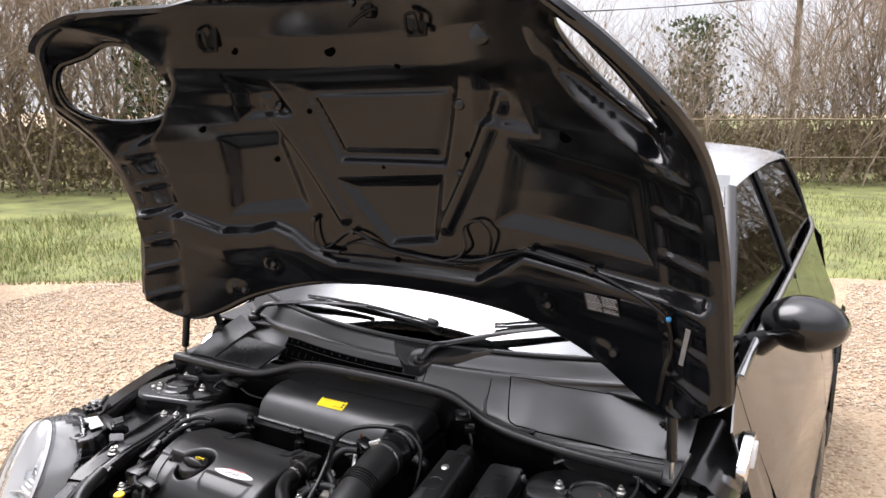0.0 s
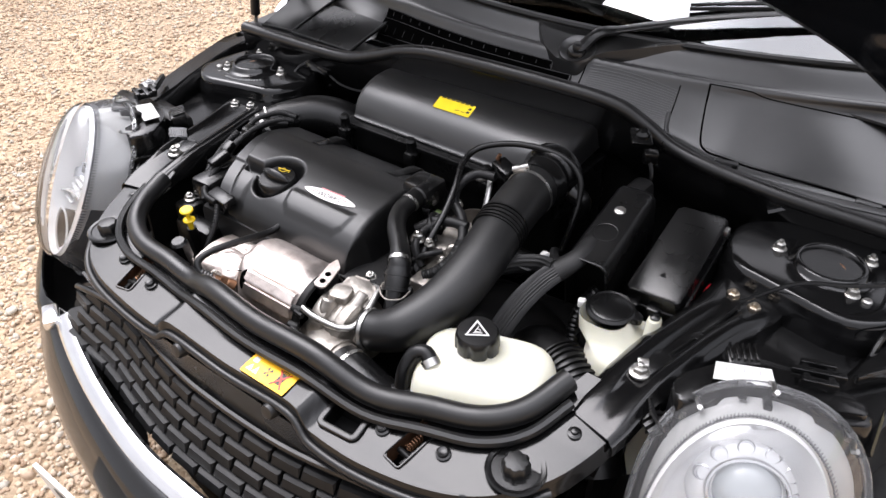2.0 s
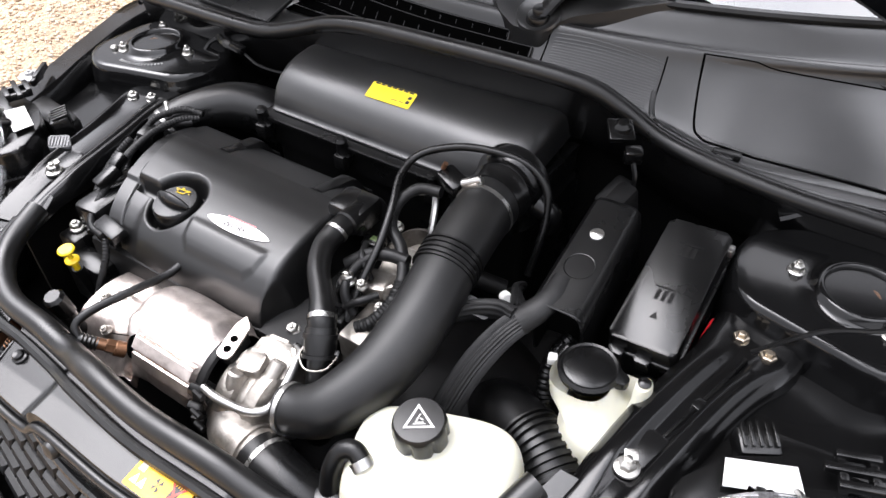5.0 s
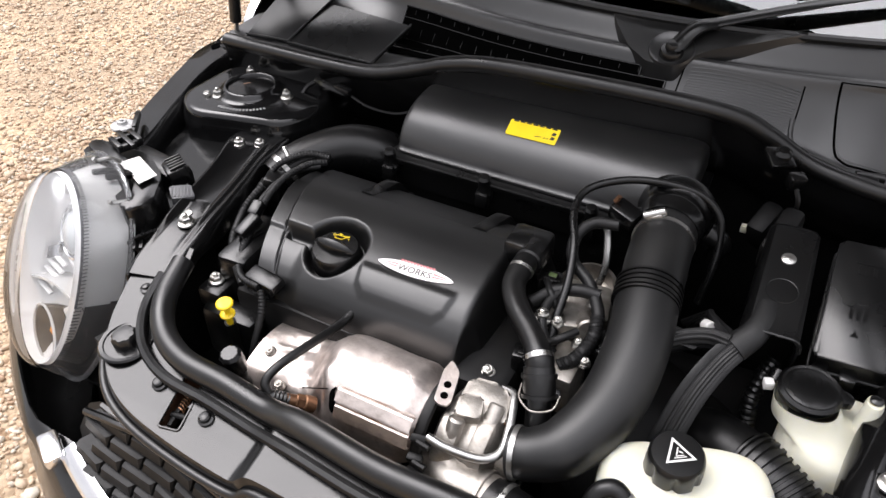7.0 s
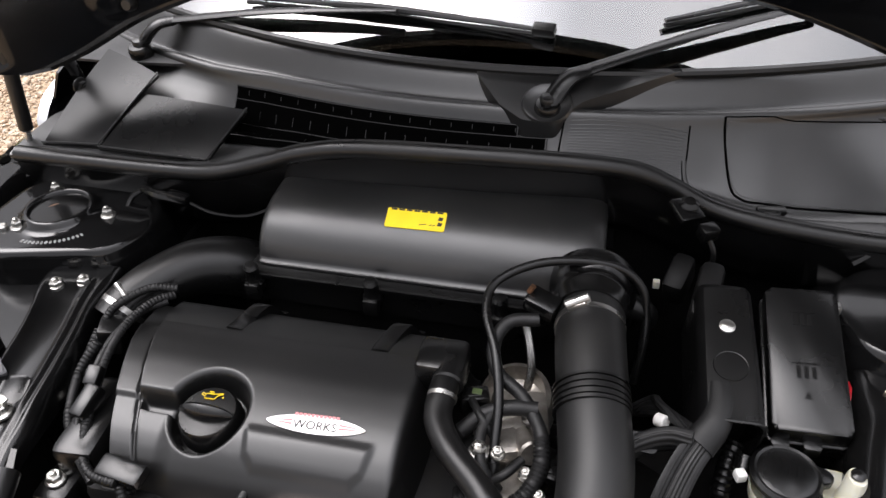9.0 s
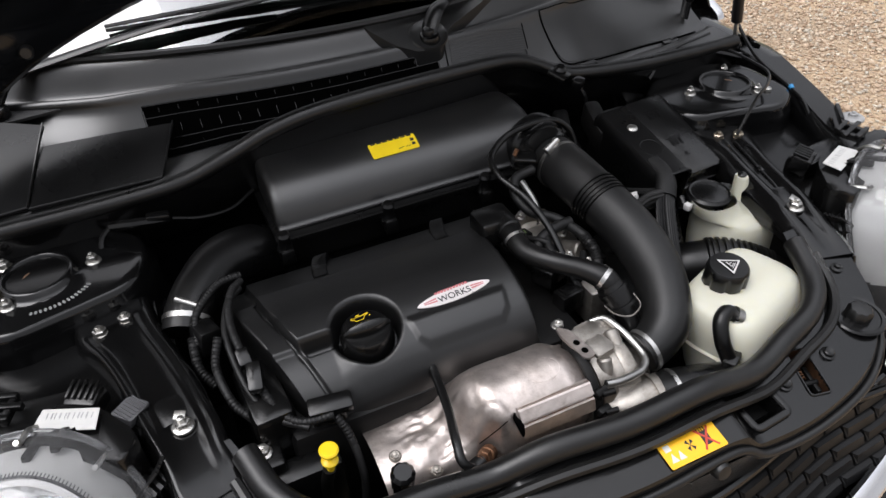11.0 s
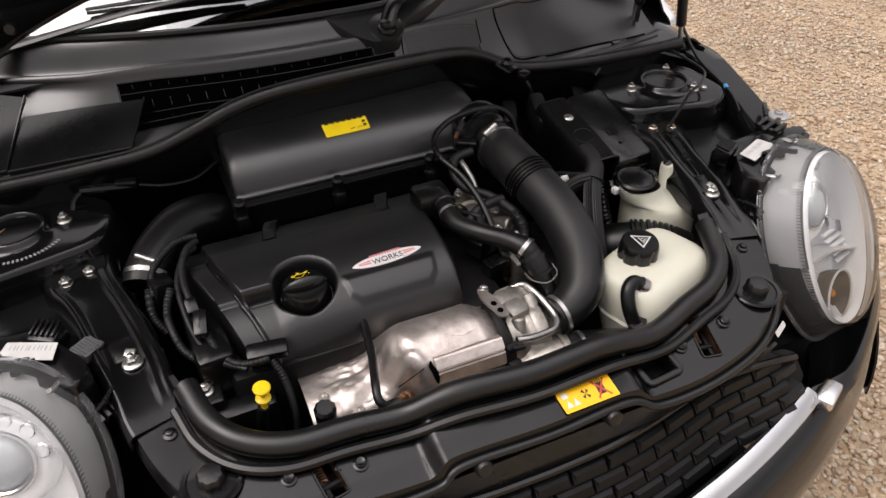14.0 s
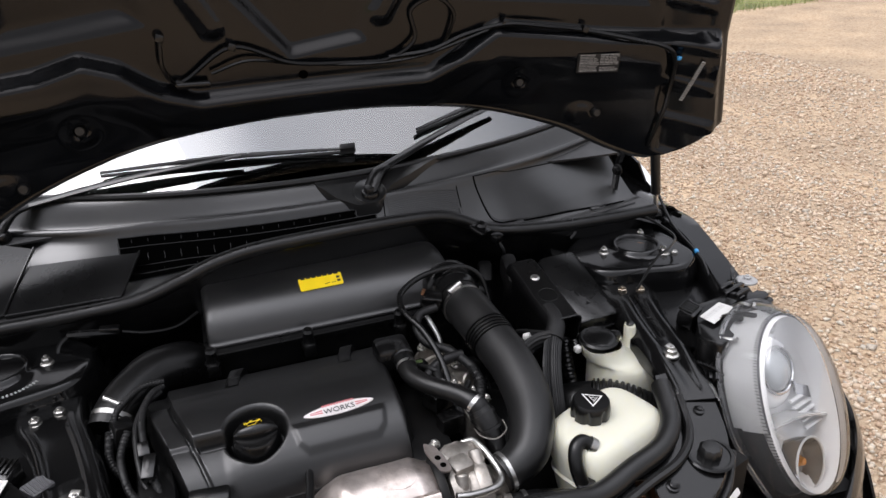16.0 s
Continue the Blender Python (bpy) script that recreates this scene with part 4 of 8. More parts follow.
    bm = strip(B(), inner, -3, 31)
    part("inner_collar", fin(bm), M_COLLAR, unit, "pale satin collar behind the lens")
    # dark chamber of the indicator below a pale shelf
    bm = strip(B(), [[c.lerp(p, .95) for p in q] for q, c in zip(inner[:-1], [Cf + (Cs - Cf) * t - up * .02 for t in (.02, .25, .5, .75)])], 31, 57)
    part("indicator_chamber", fin(bm), M_DARK, unit, "dark chamber of the indicator")
    bm = B()
    rows = []
    for q in inner[1:]:
        p0, p1 = q[31], q[57]
        rows.append([p0.lerp(p1, u) + up * (.010 * math.sin(math.pi * u)) for u in (0, .2, .4, .6, .8, 1)])
    sheet(bm, rows, .003)
    part("chamber_shelf", fin(bm), M_COLLAR, unit, "pale moulded shelf above the indicator")
    bm = B()
    q = inner[3][34]
    box(bm, q.lerp(Cs, .12) + up * .012, (.012, .020, .034), .003, (0, 0, 20))
    part("shelf_block", fin(bm), M_WHITE, unit)
    pc = Cs - a * .052 + up * .048 + r * .008
    bm = lathe(B(), pc, a, [(.056, -.006), (.056, .008), (.052, .016), (.044, .020), (.036, .021), (.033, .018)], 48)
    part("projector_ring", fin(bm), M_REFL, unit, "chrome projector ring with round dimples")
    for k in range(6):
        th = radians(8 + 33 * k)
        dc = pc + a * .0185 + (r * math.cos(th) + up * math.sin(th)) * .0445
        bm = lathe(B(), dc, a, [(.0085, -.004), (.0085, .0012), (.0072, .0022), (.0062, .0008), (.0035, -.0012), (0, -.0016)], 20)
        part("dimple", fin(bm), M_CHROME, unit)
    bm = lathe(B(), pc, a, [(.032, .018), (.029, .026), (.021, .031), (.011, .034), (.002, .035)], 36)
    part("projector_lens", fin(bm), M_PROJ, unit, "glass projector lens")
    bm = B()
    tube(bm, [pc + a * .024 + (r * math.cos(t_) * 1.12 + up * math.sin(t_)) * .0335 for t_ in [2 * math.pi * k / 40 for k in range(40)]], .0028, seg=8, n=1, closed=True)
    part("projector_rim", fin(bm), M_CHROME, unit, "bright oval rim of the projector")
    bm = B()
    sheet(bm, [[Cs - a * (.020 + .012 * math.sin(u_ * math.pi)) + r * (.030 + .030 * u_) + up * (.010 + .012 * v_ - .02 * u_) for u_ in (0, .25, .5, .75, 1)] for v_ in (0, .5, 1, 1.5)], .002)
    part("eyelid", fin(bm), M_CHROME, unit, "chrome eyelid beside the projector")
    # chrome louvre beside the projector
    for k in range(5):
        bm = B()
        q = Cs - a * (.030 - .003 * k) - up * (.004 + .010 * k) + r * .045
        tube(bm, [q - r * .024, q, q + r * .030], .0035, seg=6, n=3, flat=.5)
        part("louvre", fin(bm), M_REFL, unit)
    # round indicator bowl inside the foot of the lens
    ax = (a - up * .10).normalized()
    ic = Cs - up * .082 - r * .012 - a * .004
    bm = lathe(B(), ic, ax, [(.012, -.040), (.026, -.036), (.034, -.018), (.0365, -.002), (.0355, .001), (.033, -.003), (.026, -.022), (.008, -.030)], 36)
    pot = part("indicator_bowl", fin(bm), M_POT, unit, "smoky round indicator bowl inside the lens")
    bm = B()
    e1 = ax.cross(Vector((0, 0, 1))).normalized()
    e2 = e1.cross(ax)
    tube(bm, [ic + ax * .002 + (e1 * math.cos(t_) + e2 * math.sin(t_)) * .0365 for t_ in [2 * math.pi * k / 32 for k in range(32)]], .0018, seg=6, n=1, closed=True)
    part("bowl_rim", fin(bm), M_COLLAR, pot)
    bm = lathe(B(), ic - ax * .024, ax, [(.007, 0), (.008, .010), (.005, .017), (.001, .019)], 16)
    part("indicator_bulb", fin(bm), M_AMBER, pot)
    # spring clips on the flange
    for th in (50, 96, 132):
        c, s = math.cos(radians(th)), math.sin(radians(th))
        p = Cf + r * (.106 * c) + up * (.138 * s)
        bm = B()
        d = (r * c + up * s)
        tube(bm, [p - a * .012 + d * .003, p + d * .006 + a * .004, p + d * .001 + a * .018, p + d * .004 + a * .024], .0028, seg=6, n=4)
        part("clip", fin(bm), M_STEEL, unit)
    return unit


for s in (-1, 1):
    headlight(s)


# boxes behind the headlights, carrying labels and bolts
def light_carrier(sx):
    def fin(bm):
        return mirror_x(bm) if sx < 0 else bm
    bm = B()
    prism(bm, [(.438, -.300), (.470, -.250), (.515, -.222), (.600, -.212), (.622, -.246), (.575, -.276), (.51, -.300), (.455, -.330)], .775, .846, None, r=.012, bev=.005)
    prism(bm, [(.522, -.252), (.566, -.236), (.606, -.226), (.612, -.244), (.570, -.262), (.530, -.276)], .840, .853, None, r=.006, bev=.004)
    box(bm, (.535, -.200, .800), (.11, .040, .05), .010, (0, 0, 8))
    unit = part("lamp_carrier", fin(bm), M_PLAST, car, "black plastic headlight carrier box")
    bm = B()
    box(bm, (.485, -.214, .826), (.034, .026, .026), .003, (10, 0, 30))
    part("ribbed_plug", fin(bm), M_PLAST, unit, "black ribbed plug in the carrier")
    for k in range(5):
        bm = box(B(), (.473 + .0058 * k, -.2195 + .0034 * k, .841), (.0028, .022, .004), .0005, (10, 0, 30))
        part("plug_rib", fin(bm), M_PLAST, unit)
    bm = B()
    sheet(bm, [[(.405 + .0011 * k + .014 * v, -.315 - .0009 * k + .022 * v, .803 + .004 * math.sin(k * 1.05) - .012 * abs(v - .5)) for k in range(37)] for v in (0, .33, .67, 1)], .002)
    part("rubber_boot", fin(bm), M_RUBBER, unit, "folded rubber boot below the nut")
    bm = B()
    m = basis((.497, -.262, .853), (.93, .37, .05), (-.37, .93, .0))
    prism(bm, [(-.030, -.012), (-.012, -.012), (-.010, -.008), (-.004, -.012), (.006, -.009), (.012, -.013), (.03, -.012), (.028, .014), (-.026, .014)], 0, .001, m)
    lab = part("paper_label", fin(bm), M_WHITE, unit, "white barcode paper label")
    bm = B()
    for k in range(11):
        x = -.022 + k * .0042 + .0006 * (k % 3)
        prism(bm, [(x, .001), (x + .0009 + .0005 * (k % 2), .003), (x + .0009 + .0005 * (k % 2), .009), (x, .009)], .001, .0013, m)
    part("barcode", fin(bm), M_GREY, lab)
    bm = B()
    for dx in (-.011, .011):
        box(bm, (.558 + dx, -.222 + dx * .4, .857), (.007, .034, .010), .0015, (0, 0, 20))
    for dy, w in ((-.014, .034), (.0, .052), (.013, .034)):
        box(bm, (.558 - dy * .3, -.222 + dy, .861), (w, .007, .007), .001, (0, 0, 20))
    part("bracket", fin(bm), M_PLAST, unit, "black ladder-shaped plastic bracket")
    bm = B()
    for dx in (-.012, .012):
        box(bm, (.515 + dx, -.287, .857), (.008, .034, .007), .0015, (-18, 0, 15))
    part("hook", fin(bm), M_PLAST, unit)
    for k in range(5):
        bm = B()
        tube(bm, [(.425 + .002 * k, -.315 - .004 * k, .818), (.44 + .004 * k, -.325 - .003 * k, .80), (.452 + .004 * k, -.325, .775)], .0022, seg=5, n=3)
        part("cable", fin(bm), M_TAPE, unit)
    return unit


for s in (-1, 1):
    light_carrier(s)


# ---- strut towers, wing rails and diagonal braces ----
def tower(sx):
    def fin(bm):
        return mirror_x(bm) if sx < 0 else bm
    c = Vector((.522, -.005, .846))
    bm = B()
    top = [(.398, -.006), (.420, -.062), (.565, -.098), (.614, -.060), (.608, .052), (.555, .088), (.450, .080), (.404, .040)]
    mid = Vector((.52, -.003, 0))
    grown = lambda g: [((x - mid.x) * (1 + g) + mid.x, (y - mid.y) * (1 + g) + mid.y) for x, y in top]
    def even(q, n=150):
        """A closed outline cut into n even steps."""
        q = list(q) + [q[0]]
        run = [0.0]
        for a, b_ in zip(q, q[1:]):
            run.append(run[-1] + (b_ - a).length)
        return [Vector((interp(run[-1] * k / n, run, [v.x for v in q]), interp(run[-1] * k / n, run, [v.y for v in q]))) for k in range(n)]

    rings = [[Vector((*q, z)) for q in even(roundpoly(grown(g), .05 - .04 * max(0, g - .06), 9))] for g, z in
             ((.13, .60), (.125, .70), (.12, .760), (.117, .768), (.098, .772), (.092, .777), (.085, .806), (.075, .821), (.055, .8265), (.048, .8285), (.036, .835), (.012, .8435), (-.03, .8455), (-.10, .846))]
    n_ = len(rings[0])
    for rr, z in ((.062, .846), (.054, .8465), (.048, .848), (.0445, .8515), (.0425, .8560), (.0402, .8580), (.0375, .8580), (.0355, .8560), (.0345, .850), (.034, .835)):
        rings.append([Vector((c.x + rr * math.cos(math.atan2(q.y - c.y, q.x - c.x)), c.y + rr * math.sin(math.atan2(q.y - c.y, q.x - c.x)), z)) for q in rings[13]])
    g_ = [[bm.verts.new(q) for q in ring] for ring in rings]
    for A, C in zip(g_, g_[1:]):
        for k in range(n_):
            bm.faces.new((A[k], A[(k + 1) % n_], C[(k + 1) % n_], C[k]))
    unit = part("strut_tower", fin(bm), M_PAINT, car, "gloss black suspension strut tower top", smooth=55)
    bm = lathe(B(), c, (0, 0, 1), [(.0355, .007), (.032, .004), (.027, .003), (.020, .0045), (.010, .0055), (0, .006)], 40)
    part("strut_cup", fin(bm), M_INNER, unit)
    # thin brown arc lying on the strut cup
    bm = B()
    tube(bm, [c + Vector((.004, .012, .004)), c + Vector((.012, .006, .0055)), c + Vector((.020, -.006, .004))], .0022, seg=8, n=5)
    part("cup_brown_arc", fin(bm), M_RUST, unit)
    for x, y in ((.459, .002), (.560, .040), (.556, -.043)):
        bm = bolt(B(), (x, y, .8455), (0, 0, 1), .0066, .007, 1.45)
        part("tower_nut", fin(bm), M_ZINC, unit, "bright zinc flange nut")
    bm = B()
    lathe(bm, (.573, -.049, .8455), (0, 0, 1), [(.006, 0), (.006, .004), (.004, .006)], 12)
    part("stud", fin(bm), M_ZINC, unit)
    # stamped serial as plain bars
    bm = B()
    for k in range(15):
        th = radians(-82 - 4.4 * k)
        p = c + Vector((.068 * math.cos(th), .064 * math.sin(th), .0004))
        box(bm, p, (.0022, .0052, .0006), 0, (0, 0, -82 - 4.4 * k + 90))
        box(bm, p, (.0036, .0012, .0006), 0, (0, 0, -82 - 4.4 * k + 90 + 20 * (k % 3)))
    if sx < 0:
        part("stamped_bars", fin(bm), M_GREY, unit)
    # inner wing behind and below the tower
    bm = B()
    sheet(bm, [[(.37, y, .55), (.39, y, .74), (.405, y, .80), (.44, y, .815 if y > -.1 else .80), (.60, y, .80), (.625, y, .825)] for y in (-.26, -.2, -.13, -.10, 0, .08, .13)], .004)
    part("inner_wing", fin(bm), M_INNER, car, "gloss black inner wing")
    # raised rear frame of the tower under the cowl
    bm = B()
    tube(bm, [(.42, .07, .855), (.47, .095, .872), (.55, .09, .870), (.62, .065, .852)], .010, seg=8, n=6, flat=.5)
    part("tower_flange", fin(bm), M_INNER, unit)
    # sloping liner in front of the tower
    bm = B()
    sheet(bm, [[(.46 + .17 * k / 8, y, .80 - .035 * math.sin(math.pi * k / 8) - .10 * ((-.09 - y) / .14)) for k in range(9)] for y in (-.09, -.12, -.15, -.19, -.23)], .003)
    part("wheel_liner", fin(bm), M_INNER, car, "black sloping wheel housing")
    # wing rail along the outer edge
    bm = B()
    inner = [(.655, .17), (.645, .10), (.638, .02), (.612, -.07), (.588, -.14), (.572, -.20), (.56, -.225)]
    outer = [(.700, .16), (.716, .09), (.702, .03), (.682, -.04), (.657, -.12), (.632, -.20), (.618, -.262)]
    A, C = catmull([(x, y, 0) for x, y in inner], 5), catmull([(x, y, 0) for x, y in outer], 5)
    rows = []
    for k, (f, dz) in enumerate(((-.25, -.10), (-.12, -.03), (0, -.004), (.1, .002), (.5, .0), (.9, -.002), (1.0, -.008), (1.03, -.05), (1.05, -.12))):
        rows.append([(a.x + (b_.x - a.x) * f, a.y + (b_.y - a.y) * f, interp(a.y, [-.24, -.1, .05, .17], [.822, .834, .842, .846]) + dz) for a, b_ in zip(A, C)])
    sheet(bm, rows, .003)
    rail = part("wing_rail", fin(bm), M_INNER, car, "black painted wing support rail")
    bm = lathe(B(), (.641, -.160, .829), (0, 0, 1), [(.0175, -.001), (.0175, .002), (.015, .0035), (.007, .0037)], 28)
    part("wing_washer", fin(bm), M_GREY, rail, "wide pale wing washer")
    bm = bolt(B(), (.641, -.160, .831), (0, 0, 1), .0070, .004, 1.2)
    part("wing_bolt", fin(bm), M_GREY, rail)
    # flat black disc painting the shade of a hole in the rail
    bm = lathe(B(), (.687, .102, .8435), (0, 0, 1), [(.012, 0), (.012, .0015), (0, .0015)], 20, sx=.7)
    part("rail_hole", fin(bm), M_SHADE_BLACK, rail)
    bm = B()
    for k in range(3):
        box(bm, (.600 + .010 * k, -.172 + .012 * k, .842), (.006, .030, .010), .001, (0, 0, -38))
    box(bm, (.609, -.160, .846), (.040, .006, .006), .001, (0, 0, 52))
    part("rail_clip", fin(bm), M_PLAST, rail)
    bm = B()
    cyl(bm, (.645, .135, .842), (.645, .135, .862), .014, seg=14, ch=.004)
    box(bm, (.662, .138, .850), (.03, .016, .012), .003)
    part("rail_grommet", fin(bm), M_RUBBER, rail)
    # diagonal brace: pressed channel from the tower to the slam panel
    bm = B()
    rows = []
    st = [(.455, -.072, .820, .036, .15), (.452, -.095, .821, .036, .25), (.447, -.115, .821, .034, .5), (.439, -.14, .821, .031, 1.0), (.427, -.18, .821, .030, 1.0), (.414, -.235, .821, .030, 1.0), (.406, -.275, .820, .029, .9), (.401, -.300, .817, .028, .5), (.397, -.325, .8125, .026, .25), (.393, -.350, .8070, .026, .12), (.389, -.372, .8005, .024, .0)]
    d = Vector((.96, -.25, 0))
    if sx > 0:
        prof = ((-1.36, -.030), (-1.33, -.012), (-1.20, -.007), (-1.04, -.002), (-.90, .0025), (-.72, .0035), (-.50, .003), (-.38, .001), (-.26, -.0035), (-.14, -.0045), (.14, -.0045), (.26, -.0035), (.38, .001), (.50, .003), (.70, .0035), (.86, .002), (.98, -.004), (1.10, -.008), (1.24, -.010), (1.31, -.030))
    else:
        prof = ((-1.36, -.030), (-1.33, -.010), (-1.22, -.003), (-1.08, .0015), (-.98, .002), (-.88, -.001), (-.78, -.001), (-.68, .0015), (-.58, .001), (-.46, -.003), (-.30, -.0035), (.60, -.0035), (.76, -.0015), (.90, .002), (1.02, .002), (1.14, -.004), (1.24, -.010), (1.31, -.030))
    fine = catmull([(x, y, z) for x, y, z, w, k in st], 4)
    wid, dep = spline1([q[3] for q in st], 4), spline1([q[4] for q in st], 4)
    for q, w, e in zip(fine, wid, dep):
        rows.append([q + d * (w * k) + Vector((0, 0, dz * (e if abs(k) < 1.1 else .6 + .4 * e))) for k, dz in prof])
    sheet(bm, rows, .002)
    brace = part("bay_brace", fin(bm), M_INNER, car, "black pressed steel diagonal brace", smooth=60)
    bm = B()
    m5 = basis((.409, -.262, .8155), (.96, -.25, 0), (.25, .96, .12))
    prism(bm, [(-.016, -.020), (.015, -.020), (.013, .020), (-.014, .020)], -.012, .003, m5, r=.006, bev=.004)
    part("brace_foot", fin(bm), M_PLAST, brace, "black moulded foot below the nut")
    for x, y in ((.438, -.095), (.467, -.106)):
        bm = bolt(B(), (x, y, .817), (0, 0, 1), .0080, .006, 1.3)
        part("brace_bolt", fin(bm), M_BRASS if sx > 0 else M_ZINC, brace, "hexagon brace bolt")
    bm = bolt(B(), (.401, -.287, .818), (0, 0, 1), .0082, .007, 1.4)
    box(bm, (.401, -.281, .829), (.012, .010, .003), .001, (12, 0, 25))
    part("brace_nut", fin(bm), M_ZINC, brace, "bright clip nut")
    if sx < 0:
        bm = B()
        m4 = basis((.446, -.245, .826), (.75, -.6, .1), (.6, .75, .25))
        prism(bm, [(-.017, -.010), (.012, -.013), (.017, .009), (-.010, .012)], -.012, 0, m4, r=.003, bev=.001)
        plug_ = part("ribbed_plug", fin(bm), M_SEAM, brace, "grey ribbed plastic plug")
        for k in range(7):
            bm = B()
            prism(bm, [(-.013 + .004 * k, -.0095), (-.0115 + .004 * k, -.0095), (-.0105 + .004 * k, .0085), (-.012 + .004 * k, .0085)], 0, .0015, m4)
            part("plug_rib", fin(bm), M_SEAM, plug_)
        return unit
    # clipped tray with a thin lead in the channel
    bm = B()
    m3 = basis((.433, -.180, .8115), (.96, -.25, 0), (.25, .96, 0))
    prism(bm, [(-.010, -.052), (.012, -.052), (.012, .052), (-.010, .052)], -.004, .0035, m3, r=.003, bev=.0015)
    part("cable_tray", fin(bm), M_PLAST, brace)
    bm = B()
    tube(bm, [(.450, -.118, .820), (.440, -.16, .8175), (.428, -.20, .8175), (.418, -.235, .8165), (.41, -.255, .812)], .0024, seg=6, n=6)
    part("tray_lead", fin(bm), M_HOSE, brace)
    bm = B()
    box(bm, (.4325, -.192, .817), (.014, .014, .006), .0015, (0, 0, -15))
    part("tray_clip", fin(bm), M_PLAST, brace)
    return unit


for s in (-1, 1):
    tower(s)

# bonnet cable across the left tower, with its blue clip
bm = B()
tube(bm, [(.452, -.118, .832), (.50, -.095, .868), (.545, -.07, .872), (.585, -.03, .868), (.592, .02, .868), (.585, .06, .872)], .0024, seg=6, n=8)
part("bonnet_cable", bm, M_HOSE, car)
bm = B()
tube(bm, [(.655, .14, .90), (.637, .05, .855), (.615, -.05, .845), (.60, -.10, .84), (.596, -.14, .80)], .0032, seg=6, n=8)
part("washer_hose", bm, M_HOSE, car)
bm = B()
cyl(bm, (.6135, -.056, .848), (.6115, -.063, .845), .0042, seg=12, ch=.001)
part("blue_clip", bm, M_BLUE, car, "small blue hose clip")

# ---- bay tub ----
bm = B()
sheet(bm, [[(x, y, .32) for x in (-.5, 0, .5)] for y in (-.45, -.2, .15)], .006)
part("undertray", bm, M_DARK, car)
for sx in (-1, 1):
    bm = B()
    sheet(bm, [[(sx * .40, y, z) for y in (-.36, -.3, 0, .14)] for z in (.32, .6, .78)], .006)
    part("bay_side", bm, M_DARK, car)
    # dark sheet added to keep the gap below the headlight dark
    bm = B()
    sheet(bm, [[(sx * x, y, .612 - .10 * max(0, x - .52)) for x in (.36, .44, .52, .60, .66)] for y in (-.43, -.34, -.2, -.08)], .005)
    part("gap_sheet", bm, M_DARK, car, "added dark sheet closing the gap below the headlight")
bm = B()
sheet(bm, [[(x, -.505 + .35 * abs(x) ** 2, z) for x in [-.42 + .06 * i for i in range(15)]] for z in (.32, .5, .66, .745)], .02)
part("radiator", bm, M_DARK, car)

# ---- cowl below the windscreen ----
def crease_y(x):
    return .148 + .47 * x * x


def base_y(x):
    return .186 + .5 * x * x


SEAL_X = [-.62, -.52, -.42, -.33, -.26, -.20, -.13, 0, .12, .18, .22, .27, .33, .42, .52, .62]
SEAL_Z = [.884, .885, .887, .893, .914, .935, .946, .948, .943, .934, .916, .892, .884, .878, .875, .872]
SEAL_Y = [.062, .060, .057, .055, .055, .055, .056, .062, .075, .085, .090, .090, .082, .078, .080, .085]


def cowl_profile(x):
    sy, sz = interp(x, SEAL_X, SEAL_Y), interp(x, SEAL_X, SEAL_Z)
    cy, by = crease_y(x), base_y(x)
    v = interp(x, [-.62, -.42, -.35, -.25, 0, .1, .2, .25, .3, .37, .62], [.886, .887, .896, .906, .912, .915, .906, .893, .884, .874, .868])
    vy = cy - interp(x, [-.62, -.42, -.35, 0, .2, .27, .33, .45, .62], [.13, .09, .05, .036, .036, .05, .075, .10, .14])
    top = interp(x, [-.62, -.4, -.3, 0, .62], [.945, .95, .958, .962, .955])
    return [(sy + .004, sz - .012), (sy + .013, sz * .55 + v * .45 - .004), (sy + (vy - sy) * .65, v + .001), (vy, v),
            (cy - .014, top - .017), (cy - .005, top + .004), (cy + .003, top + .008), (cy + .010, top + .003), (cy + .018, top + .008), (by - .006, .990), (by + .004, .995)]


COWL_CACHE = {}


def cowl_curve(x):
    """The cowl's section at x as a smooth chain of (y, z)."""
    k = round(x, 4)
    if k not in COWL_CACHE:
        COWL_CACHE[k] = [(q.x, q.y) for q in catmull([(y, z, 0) for y, z in cowl_profile(k)], 5)]
    return COWL_CACHE[k]


def cowl_z(x, y):
    q = cowl_curve(x)
    return interp(y, [a for a, _ in q], [b for _, b in q])


bm = B()
xs = [-.64 + .01 * i for i in range(129)]
prof = [cowl_curve(x) for x in xs]
sheet(bm, [[(x, q[k][0], q[k][1]) for x, q in zip(xs, prof)] for k in range(len(prof[0]))], .003)
cowl = part("cowl", bm, M_COWL, car, "satin black plastic cowl below the windscreen")
bm = B()
tube(bm, [(x, y, z) for x, y, z in zip(SEAL_X, SEAL_Y, SEAL_Z)], .0115, seg=14, n=7)
part("cowl_seal", bm, M_RUBBER, car, "long black rubber seal along the cowl")
bm = B()
cols = []
for x in [-.64 + .02 * i for i in range(65)]:
    sy, sz = interp(x, SEAL_X, SEAL_Y), interp(x, SEAL_X, SEAL_Z)
    wy = .122 + .02 * math.cos(x * 3)
    cols.append([(x, wy, .30), (x, wy, .55), (x, wy, .78), (x, wy - .004, min(.86, sz - .055)), (x, sy + .030, sz - .034), (x, sy + .012, sz - .022), (x, sy + .004, sz - .013)])
sheet(bm, list(zip(*cols)), .004)
part("bulkhead", bm, M_DARK, car, "black bulkhead behind the engine")
bm = B()
sheet(bm, [[(x, y + dy, z + dz) for x, y, z in zip(SEAL_X, SEAL_Y, SEAL_Z)] for dy, dz in ((-.004, -.008), (-.001, -.035), (.01, -.075), (.045, -.11))], .003)
part("seal_flange", bm, M_INNER, car)

# air intake grating in the cowl
bm = B()


